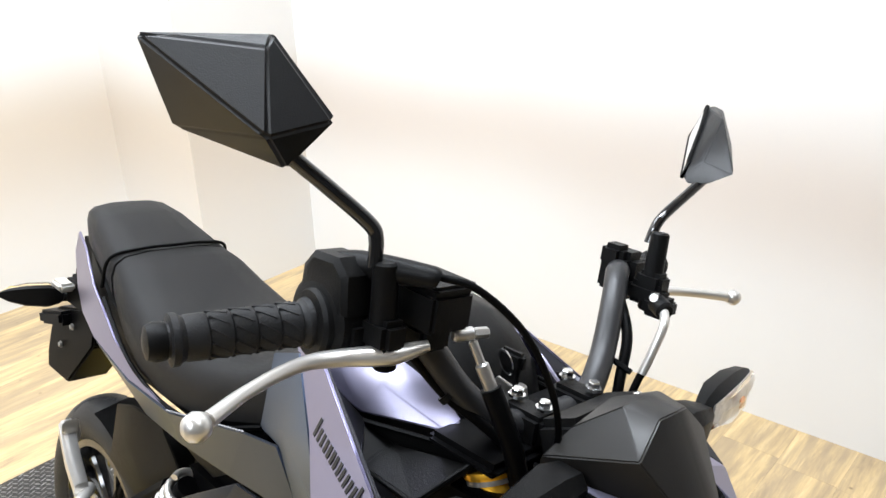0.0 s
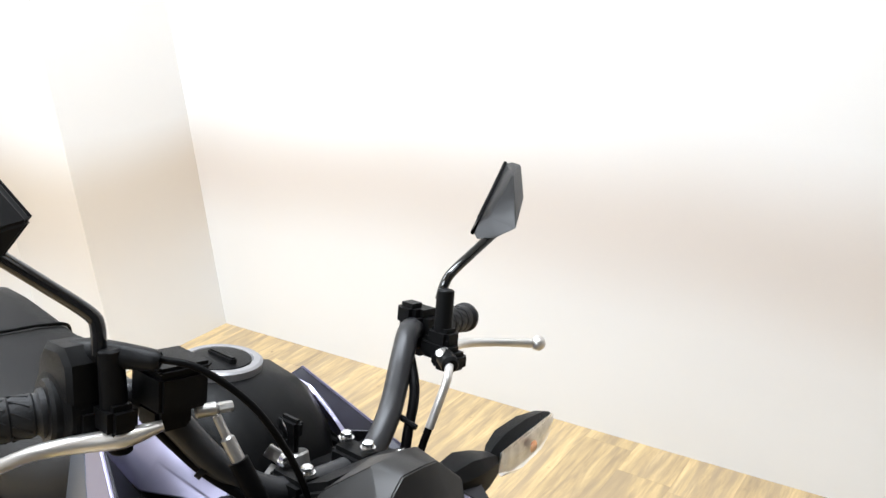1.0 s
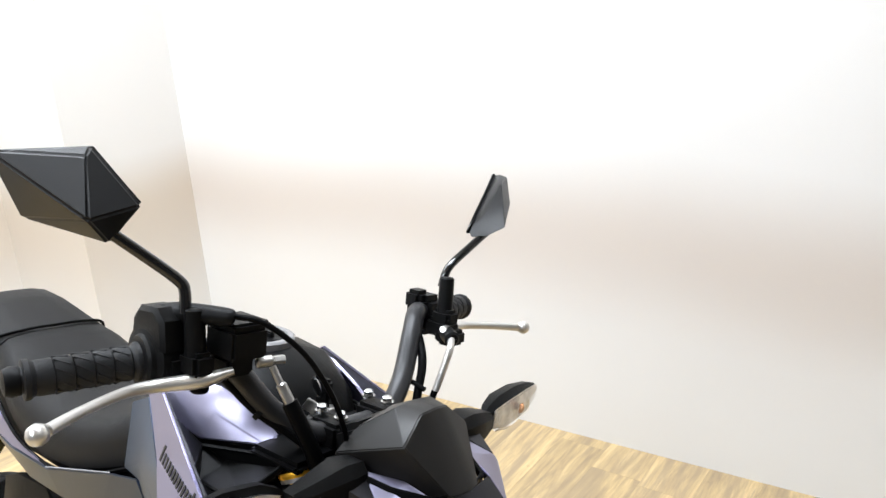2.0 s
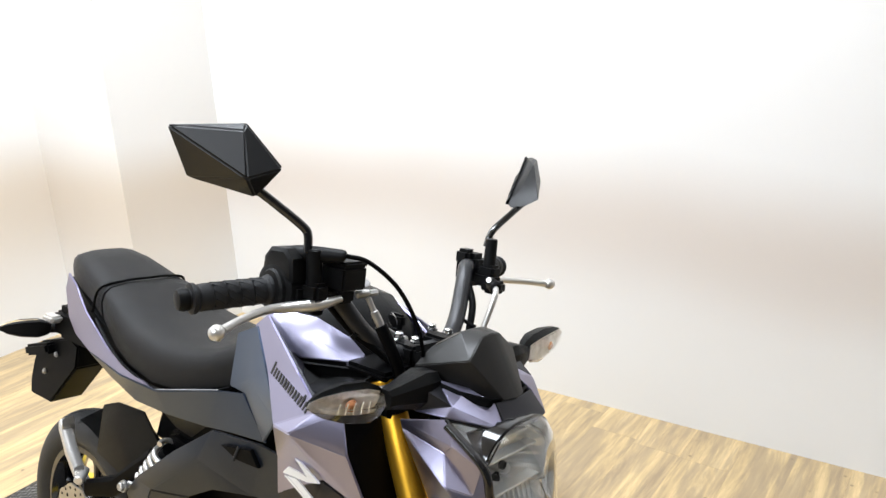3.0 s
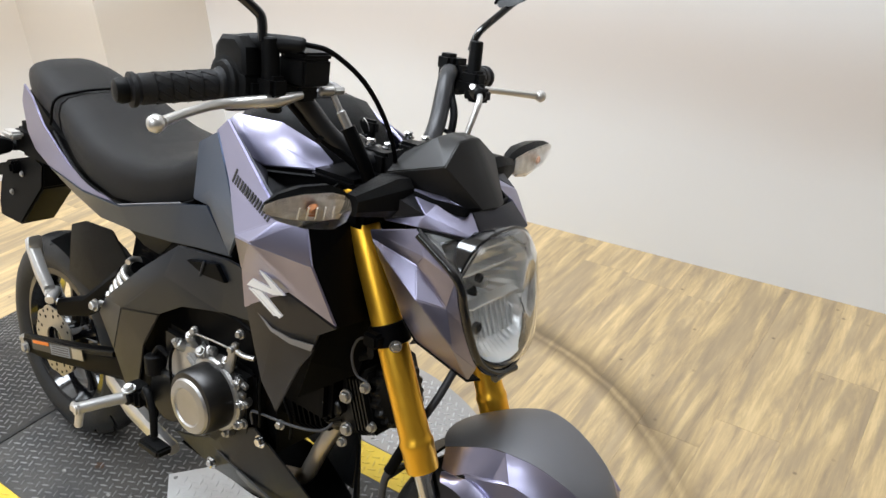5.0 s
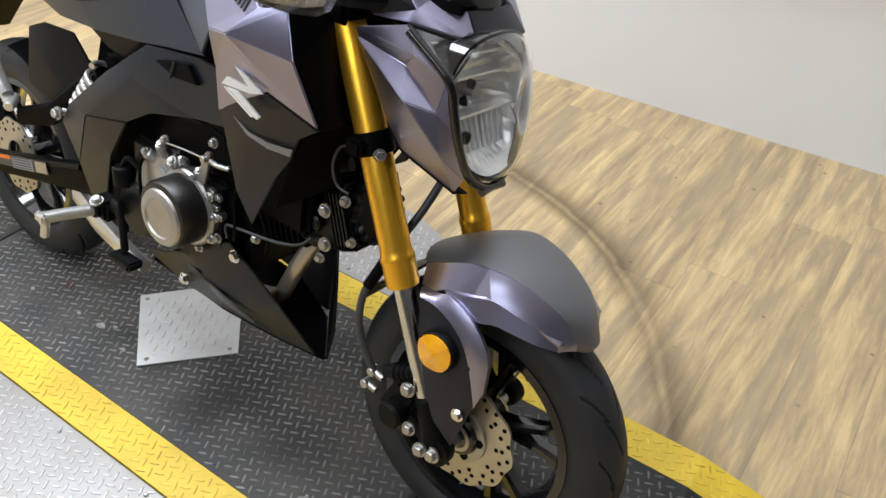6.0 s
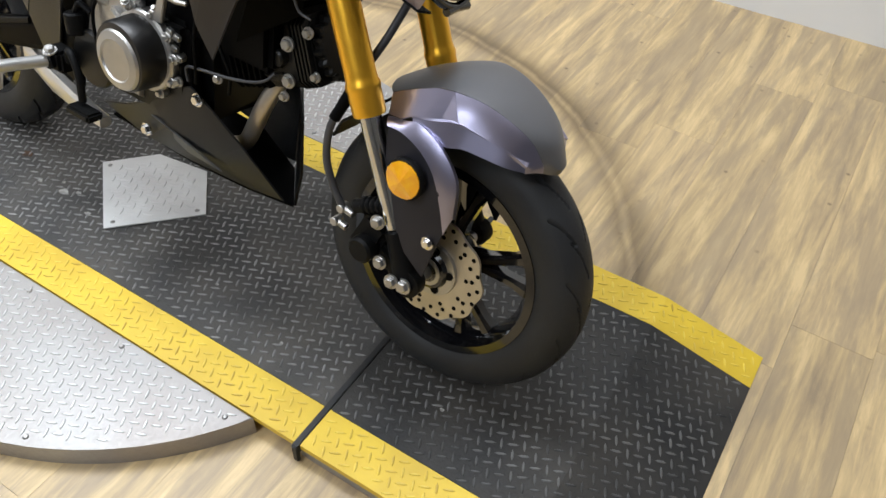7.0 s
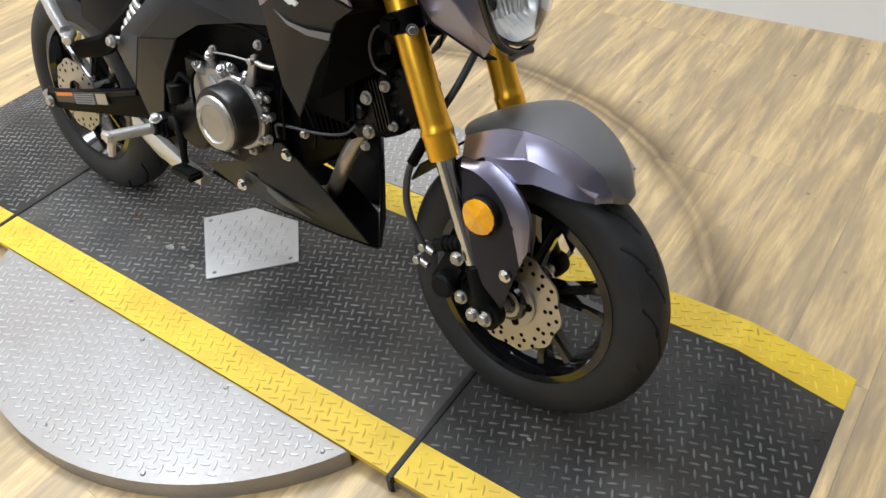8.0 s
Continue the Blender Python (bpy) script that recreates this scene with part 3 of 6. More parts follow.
bike.matrix_world = pose(1.10, 0.825, 0.001, 0, 0, -3.5) @ pose(0, 0, 0, -12, 0, 0)
WR = 0.2425


# wheels
def tyre_bm(cx, yo=0.0, tall=1.0, wide=1.0):
    prof = []
    for s in (-1, 1):
        side = [(0.152, 0.028), (0.163, 0.0375), (0.172, 0.0455), (0.185, 0.0505), (0.200, 0.0505), (0.212, 0.0478), (0.221, 0.0435), (0.2275, 0.0385), (0.2325, 0.033), (0.2363, 0.027), (0.2390, 0.021), (0.2408, 0.015), (0.2420, 0.0075)]
        prof.append([(r, s * y) for r, y in side])
    line = prof[0] + [(0.2425, 0.0)] + prof[1][::-1]
    # finer across the tread
    fine = []
    for (r0, y0), (r1, y1) in zip(line, line[1:]):
        k = 3 if max(r0, r1) > 0.218 else 1
        fine += [(r0 + (r1 - r0) * i / k, y0 + (y1 - y0) * i / k) for i in range(k)]
    fine.append(line[-1])
    N = 700
    bm = bmesh.new()
    rows = []
    for i in range(N):
        a = 2 * math.pi * i / N
        row = []
        for r, y in fine:
            if r > 0.2185:
                u = abs(y) / 0.044
                best = 9.0
                for base, sgn in ((0.0, 1), (0.5, -1)):
                    if (y > 0) == (sgn > 0):
                        for k, (u0, u1, sweep) in enumerate(((0.10, 0.62, 0.24), (0.45, 0.97, 0.20))):
                            if u0 < u < u1:
                                phase = (a / (2 * math.pi) * 14 + base + 0.5 * k) % 1.0
                                centre = 0.25 + (u - u0) / (u1 - u0) * sweep * 2.0 + 0.10 * math.sin(3 * (u - u0))
                                d = abs((phase - centre + 0.5) % 1.0 - 0.5) * 2 * math.pi / 14 * 0.235
                                best = min(best, d)
                if best < 0.0036:
                    r -= 0.0085 * (1 - (best / 0.0036) ** 2) ** 0.5
            q = 0.160 + (r - 0.160) * tall
            row.append(bm.verts.new((cx + q * math.cos(a), yo + y * wide, WR + q * math.sin(a))))
        rows.append(row)
    for i in range(N):
        A, B = rows[i], rows[(i + 1) % N]
        for j in range(len(fine) - 1):
            bm.faces.new((A[j], A[j + 1], B[j + 1], B[j]))
    return bm


def rim_bm(cx, yo=0.0, wide=1.0):
    c = (cx, 0, WR)
    barrel = lathe([(0.152, -0.041), (0.1655, -0.0405), (0.166, -0.037), (0.154, -0.031), (0.150, -0.022), (0.146, 0.0), (0.150, 0.022), (0.154, 0.031), (0.166, 0.037), (0.1655, 0.0405), (0.152, 0.041), (0.147, 0.030), (0.138, 0.014), (0.136, 0.0), (0.138, -0.014), (0.147, -0.030)], (0, 0, 0), (0, 1, 0), 72, close=True)
    for v in barrel.verts:
        v.co = Vector((cx + v.co.x, yo + v.co.y * wide, WR + v.co.z))
    hub = lathe([(0.018, -0.050), (0.030, -0.048), (0.036, -0.036), (0.030, -0.012), (0.030, 0.012), (0.036, 0.036), (0.030, 0.048), (0.018, 0.050)], c, (0, 1, 0), 36)
    bits = [barrel, hub]
    spokes = []
    for k in range(5):
        a0 = 2 * math.pi * (k + 0.18) / 5
        for off in (-0.20, 0.20):
            rows = []
            for f, w, d in ((0.0, 0.011, 0.020), (0.35, 0.0085, 0.015), (0.75, 0.0085, 0.012), (1.0, 0.013, 0.016)):
                r = 0.026 + (0.143 - 0.026) * f
                a = a0 + off * (0.35 + 0.65 * f)
                ctr = Vector((cx + r * math.cos(a), 0, WR + r * math.sin(a)))
                tan = Vector((-math.sin(a), 0, math.cos(a)))
                rows.append([ctr + tan * (w * sx) + Vector((0, yo + d * sy, 0)) for sx, sy in ((-1, -0.6), (-0.5, -1), (0.5, -1), (1, -0.6), (1, 0.6), (0.5, 1), (-0.5, 1), (-1, 0.6))])
            spokes.append(loft(rows))
    return joined(*bits), spokes


def petal_disc(cx, y, rad, hub_r, holes_r, n=10):
    """A wave brake disc; its drilled holes come as separate dark plugs."""
    bm = bmesh.new()
    N = 120
    def ring(fn, yy):
        return [bm.verts.new((cx + fn(a) * math.cos(a), yy, WR + fn(a) * math.sin(a))) for a in (2 * math.pi * i / N for i in range(N))]
    outer = lambda a: rad * (1 + 0.028 * math.cos(n * a))
    inner = lambda a: hub_r
    o0, i0, o1, i1 = ring(outer, y), ring(inner, y), ring(outer, y + 0.004), ring(inner, y + 0.004)
    for A, B in ((i0, o0), (o0, o1), (o1, i1), (i1, i0)):
        for j in range(N):
            bm.faces.new((A[j], A[(j + 1) % N], B[(j + 1) % N], B[j]))
    return bm


# black plugs give the dark inside of holes, nothing is cut out
def disc_plugs(cx, y, rings):
    bits = []
    for r, count, hr, ph in rings:
        for i in range(count):
            a = 2 * math.pi * (i + ph) / count
            bits.append(lathe([(hr, -0.0006), (hr, 0.0046)], (cx + r * math.cos(a), y, WR + r * math.sin(a)), (0, 1, 0), 10))
    return joined(*bits)


FX = 1.191


def wheel(name, cx, yo=0.0, wide=1.0):
    rim, spokes = rim_bm(cx, yo, wide)
    w = part(name, rim, GLOSS_BLACK, bike, "gloss black cast wheel", 40)
    for sp in spokes:
        part("spoke", sp, GLOSS_BLACK, w, "", 30)
    return w


front = wheel("front_wheel", FX, 0.021, 0.86)
part("tyre", tyre_bm(FX, 0.022, 0.915, 0.84), RUBBER, front, "black street tyre with curved grooves", 50)
disc = part("brake_disc", petal_disc(FX, -0.036, 0.090, 0.036, 0), DISC_STEEL, front, "drilled wave brake disc", 30)
tagged(part("hole_plug", disc_plugs(FX, -0.036, ((0.084, 20, 0.0036, 0), (0.073, 20, 0.0036, 0.5), (0.063, 10, 0.0036, 0.2))), FRAME_BLACK, front, "black plugs standing for drilled holes"), kind="stuff")
part("disc_carrier", joined(lathe([(0.046, -0.041), (0.047, -0.037), (0.047, -0.030), (0.03, -0.028)], (FX, 0, WR), (0, 1, 0), 40), lathe([(0.024, -0.050), (0.026, -0.044), (0.026, -0.03)], (FX, 0, WR), (0, 1, 0), 30)), BRUSHED, front, "grey disc carrier", 30)
for k in range(5):
    part("carrier_plug", disc_plugs(FX, -0.0422, ((0.036, 1, 0.0068, 0.02 + k / 5),)), FRAME_BLACK, front, "black plug standing for a round opening")
rear = wheel("rear_wheel", 0.0)
part("tyre", tyre_bm(0.0), RUBBER, rear, "black street tyre with curved grooves", 50)
part("brake_disc", petal_disc(0.0, -0.062, 0.082, 0.034, 0), DISC_STEEL, rear, "drilled wave brake disc", 30)
tagged(part("hole_plug", disc_plugs(0.0, -0.062, ((0.074, 20, 0.0034, 0), (0.060, 10, 0.0040, 0.5))), FRAME_BLACK, rear, "black plugs standing for drilled holes"), kind="stuff")


# fork
def fork_at(z, y):
    return Vector((0.925 + (0.825 - z) * 0.4426, y, z))


FAX = (fork_at(0.4, 0) - fork_at(0.8, 0)).normalized()
for s in (-1, 1):
    y = 0.085 * s if s < 0 else 0.097
    leg = part("fork_leg", lathe([(0.0210, 0), (0.0220, 0.003), (0.0220, 0.340), (0.0228, 0.348), (0.0245, 0.352), (0.0245, 0.358), (0.0236, 0.361), (0.0236, 0.390), (0.0225, 0.395), (0.016, 0.396)], fork_at(0.833, y), FAX, 40), GOLD, bike, "gold anodised fork tube", 30)
    part("stanchion", rod(fork_at(0.50, y), fork_at(0.320, y), 0.0155, seg=28), CHROME, leg, "polished stanchion", 30)
    foot = part("fork_foot", joined(rod(fork_at(0.318, y), fork_at(0.240, y * 1.02), 0.0175, 0.020, 24, 0.004), lathe([(0.020, -0.012), (0.023, -0.006), (0.023, 0.012)], (FX - 0.003, y * 1.02, WR), (0, s, 0), 28)), MATT_BLACK, bike, "matt black lower fork casting", 30)
    part("axle_nut", hex_bolt((FX - 0.003, y * 1.02 + s * 0.016, WR), (0, s, 0), 0.010, 0.010), BRUSHED, foot)
for s in (-1, 1):
    part("fork_cap", lathe([(0.0255, 0.0), (0.0255, 0.010), (0.022, 0.011), (0.010, 0.0115)], fork_at(0.830, 0.085 * s), -FAX, 28), BRUSHED, bike, "silver fork cap", 30)
    part("cap_ring", lathe([(0.0262, -0.004), (0.0270, -0.001), (0.0262, 0.003)], fork_at(0.838, 0.085 * s), -FAX, 28), GOLD, bike, "gold ring under the fork cap", 30)
part("axle_spindle", rod((FX, -0.08, WR), (FX, 0.08, WR), 0.010), BRUSHED, bike)
clampr = part("fork_clamp", joined(rod(fork_at(0.668, -0.085), fork_at(0.640, -0.085), 0.0275, seg=32, bevel=0.002), block((0.985, -0.125, 0.642), (1.012, -0.095, 0.664), 0.004)), FRAME_BLACK, bike, "black hose clamp round the gold tube", 30)
part("clamp_bolt", hex_bolt((1.030, -0.106, 0.652), (0.72, -0.68, 0.1), 0.0065, 0.007), CHROME, clampr)
part("hose_guide", tube([(0.990, -0.110, 0.650), (0.968, -0.112, 0.640), (0.958, -0.112, 0.612), (0.966, -0.110, 0.585), (0.985, -0.106, 0.577)], 0.0020, 8), HOSE_GREY, bike, "bent wire hose guide", 40)
yoke = part("lower_yoke", joined(block((0.885, -0.115, 0.795), (0.960, 0.115, 0.830), 0.008), rod((0.905, 0, 0.70), (0.875, 0, 0.86), 0.032, seg=24)), FRAME_BLACK, bike, "black lower fork yoke", 30)
top_yoke = part("top_yoke", block((0.86, -0.115, 0.846), (0.945, 0.115, 0.860), 0.006), FRAME_BLACK, bike, "black top yoke", 30)
for s in (-1, 1):
    part("bar_clamp", block((0.893, s * 0.040 - 0.016, 0.856), (0.943, s * 0.040 + 0.016, 0.888), 0.005), MATT_BLACK, top_yoke, "black handlebar clamp", 30)
    for dx in (0.902, 0.934):
        part("clamp_bolt", hex_bolt((dx, s * 0.040, 0.892), (0, 0, 1), 0.0062, 0.009), CHROME, top_yoke)

# front mudguard: a flat-topped shell; shoulder, crease and lower edge of one side, from the fork to the nose
GY = 0.015
SHOULDER = [(1.093, -0.054, 0.501), (1.118, -0.056, 0.515), (1.137, -0.056, 0.524), (1.163, -0.055, 0.535), (1.190, -0.053, 0.539), (1.230, -0.044, 0.535), (1.270, -0.034, 0.520), (1.301, -0.024, 0.499), (1.319, -0.014, 0.469)]
CREASE = [(1.212, -0.071, 0.509), (1.234, -0.066, 0.504), (1.258, -0.060, 0.497), (1.282, -0.053, 0.487), (1.306, -0.043, 0.474)]
LOWER = [(1.204, -0.077, 0.471), (1.226, -0.074, 0.477), (1.258, -0.066, 0.4735), (1.285, -0.057, 0.469), (1.307, -0.043, 0.466)]
CROWN = [(1.060, 0.494), (1.090, 0.514), (1.120, 0.530), (1.156, 0.544), (1.188, 0.548), (1.232, 0.541), (1.277, 0.524), (1.315, 0.499), (1.336, 0.463)]


def mirrored(bm):
    other = flip(bm)
    for v in other.verts:
        v.co.y += 2 * GY
    return other


def guard_top():
    edge, crown = spline(SHOULDER, 4), spline([(x, GY, z) for x, z in CROWN], 4)
    rows = []
    for e, c in zip(edge, crown):
        half = GY - e.y
        row = []
        for u in (-1, -0.86, -0.62, -0.3, 0, 0.3, 0.62, 0.86, 1):
            f = 1 - abs(u) ** 2
            row.append((e.x + (c.x - e.x) * f, GY + u * half, e.z + (c.z - e.z) * f))
        rows.append(row)
    tip = rows[-1]
    rows.append([(x - 0.004, y, z - 0.010) for x, y, z in tip])
    bm = loft(rows, closed=False)
    bmesh.ops.recalc_face_normals(bm, faces=bm.faces)
    if sum((f.normal.z for f in bm.faces)) < 0:
        bmesh.ops.reverse_faces(bm, faces=bm.faces)
    bmesh.ops.solidify(bm, geom=bm.faces[:], thickness=0.004)
    return bm


def guard_front():
    """The long swelling facet ahead of the fork, ending at the nose."""
    top, low = spline(SHOULDER[4:], 5), spline(CREASE, 5)
    rows = []
    for a, b in zip(top, low):
        rows.append([a.lerp(b, u) + Vector((0, -0.0012, 0.0016)) * 4 * u * (1 - u) - Vector((0, 0, 0.0004)) for u in (0, 0.2, 0.4, 0.6, 0.8, 1)])
    rows.append([Vector((p.x + 0.001, p.y, p.z - 0.009)) for p in rows[-1]])
    bm = loft(rows, closed=False)
    bmesh.ops.recalc_face_normals(bm, faces=bm.faces)
    if sum((f.normal.z for f in bm.faces)) < 0:
        bmesh.ops.reverse_faces(bm, faces=bm.faces)
    bmesh.ops.solidify(bm, geom=bm.faces[:], thickness=0.0035)
    return bm


def guard_rear():
    """Flat facets beside the fork: a lit upper one and a notch that runs into the front facet."""
    return panel(SHOULDER[:5] + [(1.101, -0.070, 0.476), (1.126, -0.072, 0.479), (1.142, -0.073, 0.490), (1.184, -0.068, 0.500), (1.212, -0.071, 0.509)],
                 [(0, 1, 6, 5), (1, 2, 7, 6), (2, 3, 4, 7), (7, 4, 8), (8, 4, 9)], 0.0035, 0.0008)


def guard_skirt():
    """The steep facet under the crease."""
    a, b = spline([(1.142, -0.0735, 0.489), (1.178, -0.0735, 0.499)] + CREASE, 4), spline([(1.150, -0.080, 0.476), (1.178, -0.079, 0.473)] + LOWER, 4)
    bm = loft([[p - Vector((0, 0, 0.0012)), p.lerp(q, 0.10) + Vector((0, 0.0022, 0)), q] for p, q in zip(a, b)], closed=False)
    bmesh.ops.recalc_face_normals(bm, faces=bm.faces)
    if sum((f.normal.y for f in bm.faces)) > 0:
        bmesh.ops.reverse_faces(bm, faces=bm.faces)
    bmesh.ops.solidify(bm, geom=bm.faces[:], thickness=0.0035)
    return bm


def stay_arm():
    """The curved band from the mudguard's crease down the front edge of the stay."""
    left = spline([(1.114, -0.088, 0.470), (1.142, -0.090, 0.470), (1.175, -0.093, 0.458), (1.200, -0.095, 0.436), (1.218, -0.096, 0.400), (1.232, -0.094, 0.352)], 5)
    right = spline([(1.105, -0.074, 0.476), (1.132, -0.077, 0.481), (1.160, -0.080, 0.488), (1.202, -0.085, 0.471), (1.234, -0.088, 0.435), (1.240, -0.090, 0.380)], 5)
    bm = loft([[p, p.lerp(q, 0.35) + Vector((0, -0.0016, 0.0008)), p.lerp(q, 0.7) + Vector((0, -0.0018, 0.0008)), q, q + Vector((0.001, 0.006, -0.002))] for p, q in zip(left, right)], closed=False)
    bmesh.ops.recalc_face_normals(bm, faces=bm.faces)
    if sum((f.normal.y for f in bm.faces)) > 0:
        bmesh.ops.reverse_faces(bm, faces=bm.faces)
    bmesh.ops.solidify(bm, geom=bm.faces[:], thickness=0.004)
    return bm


guard = part("front_mudguard", guard_top(), REFLECT_GREY, bike, "satin mudguard, grey reflection in its top's colour, purple flanks", 40)
STAY = [(1.112, -0.083, 0.468), (1.150, -0.086, 0.470), (1.200, -0.089, 0.455), (1.232, -0.091, 0.420), (1.230, -0.092, 0.350), (1.208, -0.091, 0.262), (1.176, -0.098, 0.294), (1.146, -0.096, 0.336), (1.118, -0.090, 0.420), (1.186, -0.094, 0.440), (1.212, -0.097, 0.410), (1.200, -0.100, 0.330)]
for s in (1, -1):
    for kind, shell, paint, words, soft in (("flank", guard_front(), PURPLE, "purple painted flank", 30), ("flank_facet", guard_rear(), PURPLE, "faceted purple flank beside the fork", 12), ("skirt", guard_skirt(), PURPLE, "steep purple edge under the crease", 30)):
        part(kind, shell if s > 0 else mirrored(shell), paint, guard, words, soft)
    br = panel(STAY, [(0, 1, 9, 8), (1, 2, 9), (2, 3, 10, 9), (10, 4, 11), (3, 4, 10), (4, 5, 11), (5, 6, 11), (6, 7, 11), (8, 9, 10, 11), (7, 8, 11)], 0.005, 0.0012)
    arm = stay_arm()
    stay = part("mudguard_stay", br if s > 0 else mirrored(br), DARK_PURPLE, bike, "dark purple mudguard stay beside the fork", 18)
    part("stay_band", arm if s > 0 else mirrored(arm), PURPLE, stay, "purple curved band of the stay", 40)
    part("stay_bolt", hex_bolt((1.212, -0.097 if s > 0 else 0.127, 0.330), (0, -s, 0), 0.0075, 0.007), CHROME, stay)
part("rear_flap", panel([(1.065, -0.062, 0.470), (1.065, 0.062, 0.470), (1.005, 0.050, 0.420), (1.005, -0.050, 0.420), (0.985, -0.045, 0.385), (0.985, 0.045, 0.385)], [(0, 1, 2, 3), (3, 2, 5, 4)], 0.004, 0.001), MATT_BLACK, bike, "black mudguard flap behind the fork", 30)
for s in (-1, 1):
    rb = part("side_reflector", joined(lathe([(0.0305, 0), (0.0305, 0.008), (0.0285, 0.010)], (1.167, s * 0.102, 0.418), (0, s, 0), 36)), MATT_BLACK, bike, "round amber reflector in a black rim", 30)
    wedge = bmesh.new()
    mid = wedge.verts.new((1.167, s * 0.119, 0.418))
    rim = [wedge.verts.new((1.167 + 0.0275 * math.cos(2 * math.pi * i / 16), s * (0.1135 if i % 4 < 2 else 0.1150), 0.418 + 0.0275 * math.sin(2 * math.pi * i / 16))) for i in range(16)]
    base = [wedge.verts.new((v.co.x, s * 0.1045, v.co.z)) for v in rim]
    for i in range(16):
        wedge.faces.new((mid, rim[i], rim[(i + 1) % 16]))
        wedge.faces.new((rim[i], base[i], base[(i + 1) % 16], rim[(i + 1) % 16]))
    part("amber_face", wedge, AMBER, rb, "amber faceted face")
    part("reflector_bracket", block((1.140, s * 0.098 - 0.006, 0.398), (1.175, s * 0.098 + 0.006, 0.433), 0.002), FRAME_BLACK, rb)

# front brake
cal = part("brake_caliper", joined(block((1.084, -0.098, 0.242), (1.132, -0.060, 0.322), 0.008, (0, 24, 0)), rod((1.110, -0.085, 0.270), (1.110, -0.117, 0.270), 0.021, seg=24, bevel=0.004), rod((1.076, -0.090, 0.322), (1.134, -0.090, 0.350), 0.011, seg=16, bevel=0.003), block((1.116, -0.092, 0.240), (1.176, -0.070, 0.272), 0.006, (0, 30, 0))), MATT_BLACK, bike, "black brake caliper", 35)
for at in ((1.130, -0.104, 0.327), (1.140, -0.100, 0.258), (1.172, -0.112, 0.247)):
    part("caliper_bolt", hex_bolt(at, (0.1, -1, 0.1), 0.0085, 0.010), BRUSHED, cal)
part("slide_boot", joined(*[rod((1.094 + 0.009 * k, -0.090, 0.331 + 0.0044 * k), (1.100 + 0.009 * k, -0.090, 0.334 + 0.0044 * k), 0.0135, seg=16, bevel=0.002) for k in range(4)]), MATT_BLACK, cal, "ribbed rubber boot", 40)
for at in ((1.058, -0.094, 0.312), (1.048, -0.094, 0.284)):
    part("hose_fitting", joined(rod(at, (at[0] + 0.02, at[1], at[2] - 0.004), 0.0060, seg=12, bevel=0.001), rod((at[0], at[1] - 0.009, at[2]), (at[0], at[1] + 0.009, at[2]), 0.0070, seg=12, bevel=0.001)), BRUSHED, cal)
part("brake_hose", tube([(1.058, -0.096, 0.314), (1.040, -0.100, 0.345), (1.026, -0.102, 0.385), (1.026, -0.100, 0.432), (1.037, -0.090, 0.470), (1.052, -0.07, 0.52), (1.064, -0.03, 0.575), (1.062, 0.02, 0.64), (1.03, 0.03, 0.70), (0.98, 0.03, 0.78)], 0.0058, 10), HOSE_GREY, bike, "dark grey rubber brake hose", 60)
part("hose_boot", tube([(1.030, -0.097, 0.448), (1.038, -0.089, 0.472), (1.050, -0.074, 0.512)], 0.0085, 10), FRAME_BLACK, bike, "black rubber sleeve on the brake hose", 50)


# ---- headlight and cowl ----
def both(name, bm, material, parent, label="", smooth=25, middle=0.0):
    """A right-hand panel and its mirror image about the plane y = middle."""
    other = flip(bm)
    for v in other.verts:
        v.co.y += 2 * middle
    return part(name, bm, material, parent, label, smooth), part(name, other, material, parent, label, smooth)


COWL_Y, LAMP_Y, VISOR_Y = 0.012, -0.006, 0.004
OUT = ((0.0, 0.817), (0.030, 0.814), (0.060, 0.801), (0.081, 0.776), (0.087, 0.748), (0.083, 0.715), (0.069, 0.680), (0.047, 0.657), (0.022, 0.646), (0.0, 0.644))
half = [(p.x, p.y) for p in spline([(y, z, 0) for y, z in OUT], 4)]
ring = half[:-1] + [(-y, z) for y, z in half[:0:-1]]


def lamp_ring(scale, x, flute=0.0):
    """The headlight's outline, scaled about its middle; flute gives ribs."""
    return [(x - 0.20 * (z - 0.735) * scale + 0.016 * (1 - (y / 0.09) ** 2) + flute * math.cos(math.pi * i), LAMP_Y + y * scale, 0.733 + (z - 0.733) * scale) for i, (y, z) in enumerate(ring)]


headlight = part("headlight", loft([lamp_ring(1.06, 1.03), lamp_ring(1.075, 1.100), lamp_ring(1.06, 1.116), lamp_ring(1.02, 1.117), lamp_ring(1.0, 1.104), lamp_ring(0.9, 1.044)], caps=True), GLOSS_BLACK, bike, "headlight with clear lens in a black rim", 30)
part("bowl", loft([lamp_ring(0.99, 1.113), lamp_ring(0.93, 1.106, 0.0009), lamp_ring(0.80, 1.090, 0.0014), lamp_ring(0.62, 1.076, 0.0013), lamp_ring(0.40, 1.066, 0.001), lamp_ring(0.20, 1.062)], caps=False), MIRROR_CHROME, headlight, "fluted chrome reflector bowl", 20)
part("bulb", joined(rod((1.062, LAMP_Y, 0.738), (1.096, LAMP_Y, 0.738), 0.009, 0.008, 16, 0.003), rod((1.058, LAMP_Y, 0.738), (1.070, LAMP_Y, 0.738), 0.018, 0.018, 20, 0.002)), BRUSHED, headlight, "", 40)
for at, r in (((1.100, LAMP_Y - 0.030, 0.757), 0.0065), ((1.112, LAMP_Y - 0.040, 0.692), 0.0085)):
    part("socket", lathe([(r, 0.0), (r, 0.006), (r * 0.75, 0.0062), (r * 0.7, 0.003)], at, (1, 0, 0), 16), CASE_GREY, headlight, "dark socket in the bowl", 40)
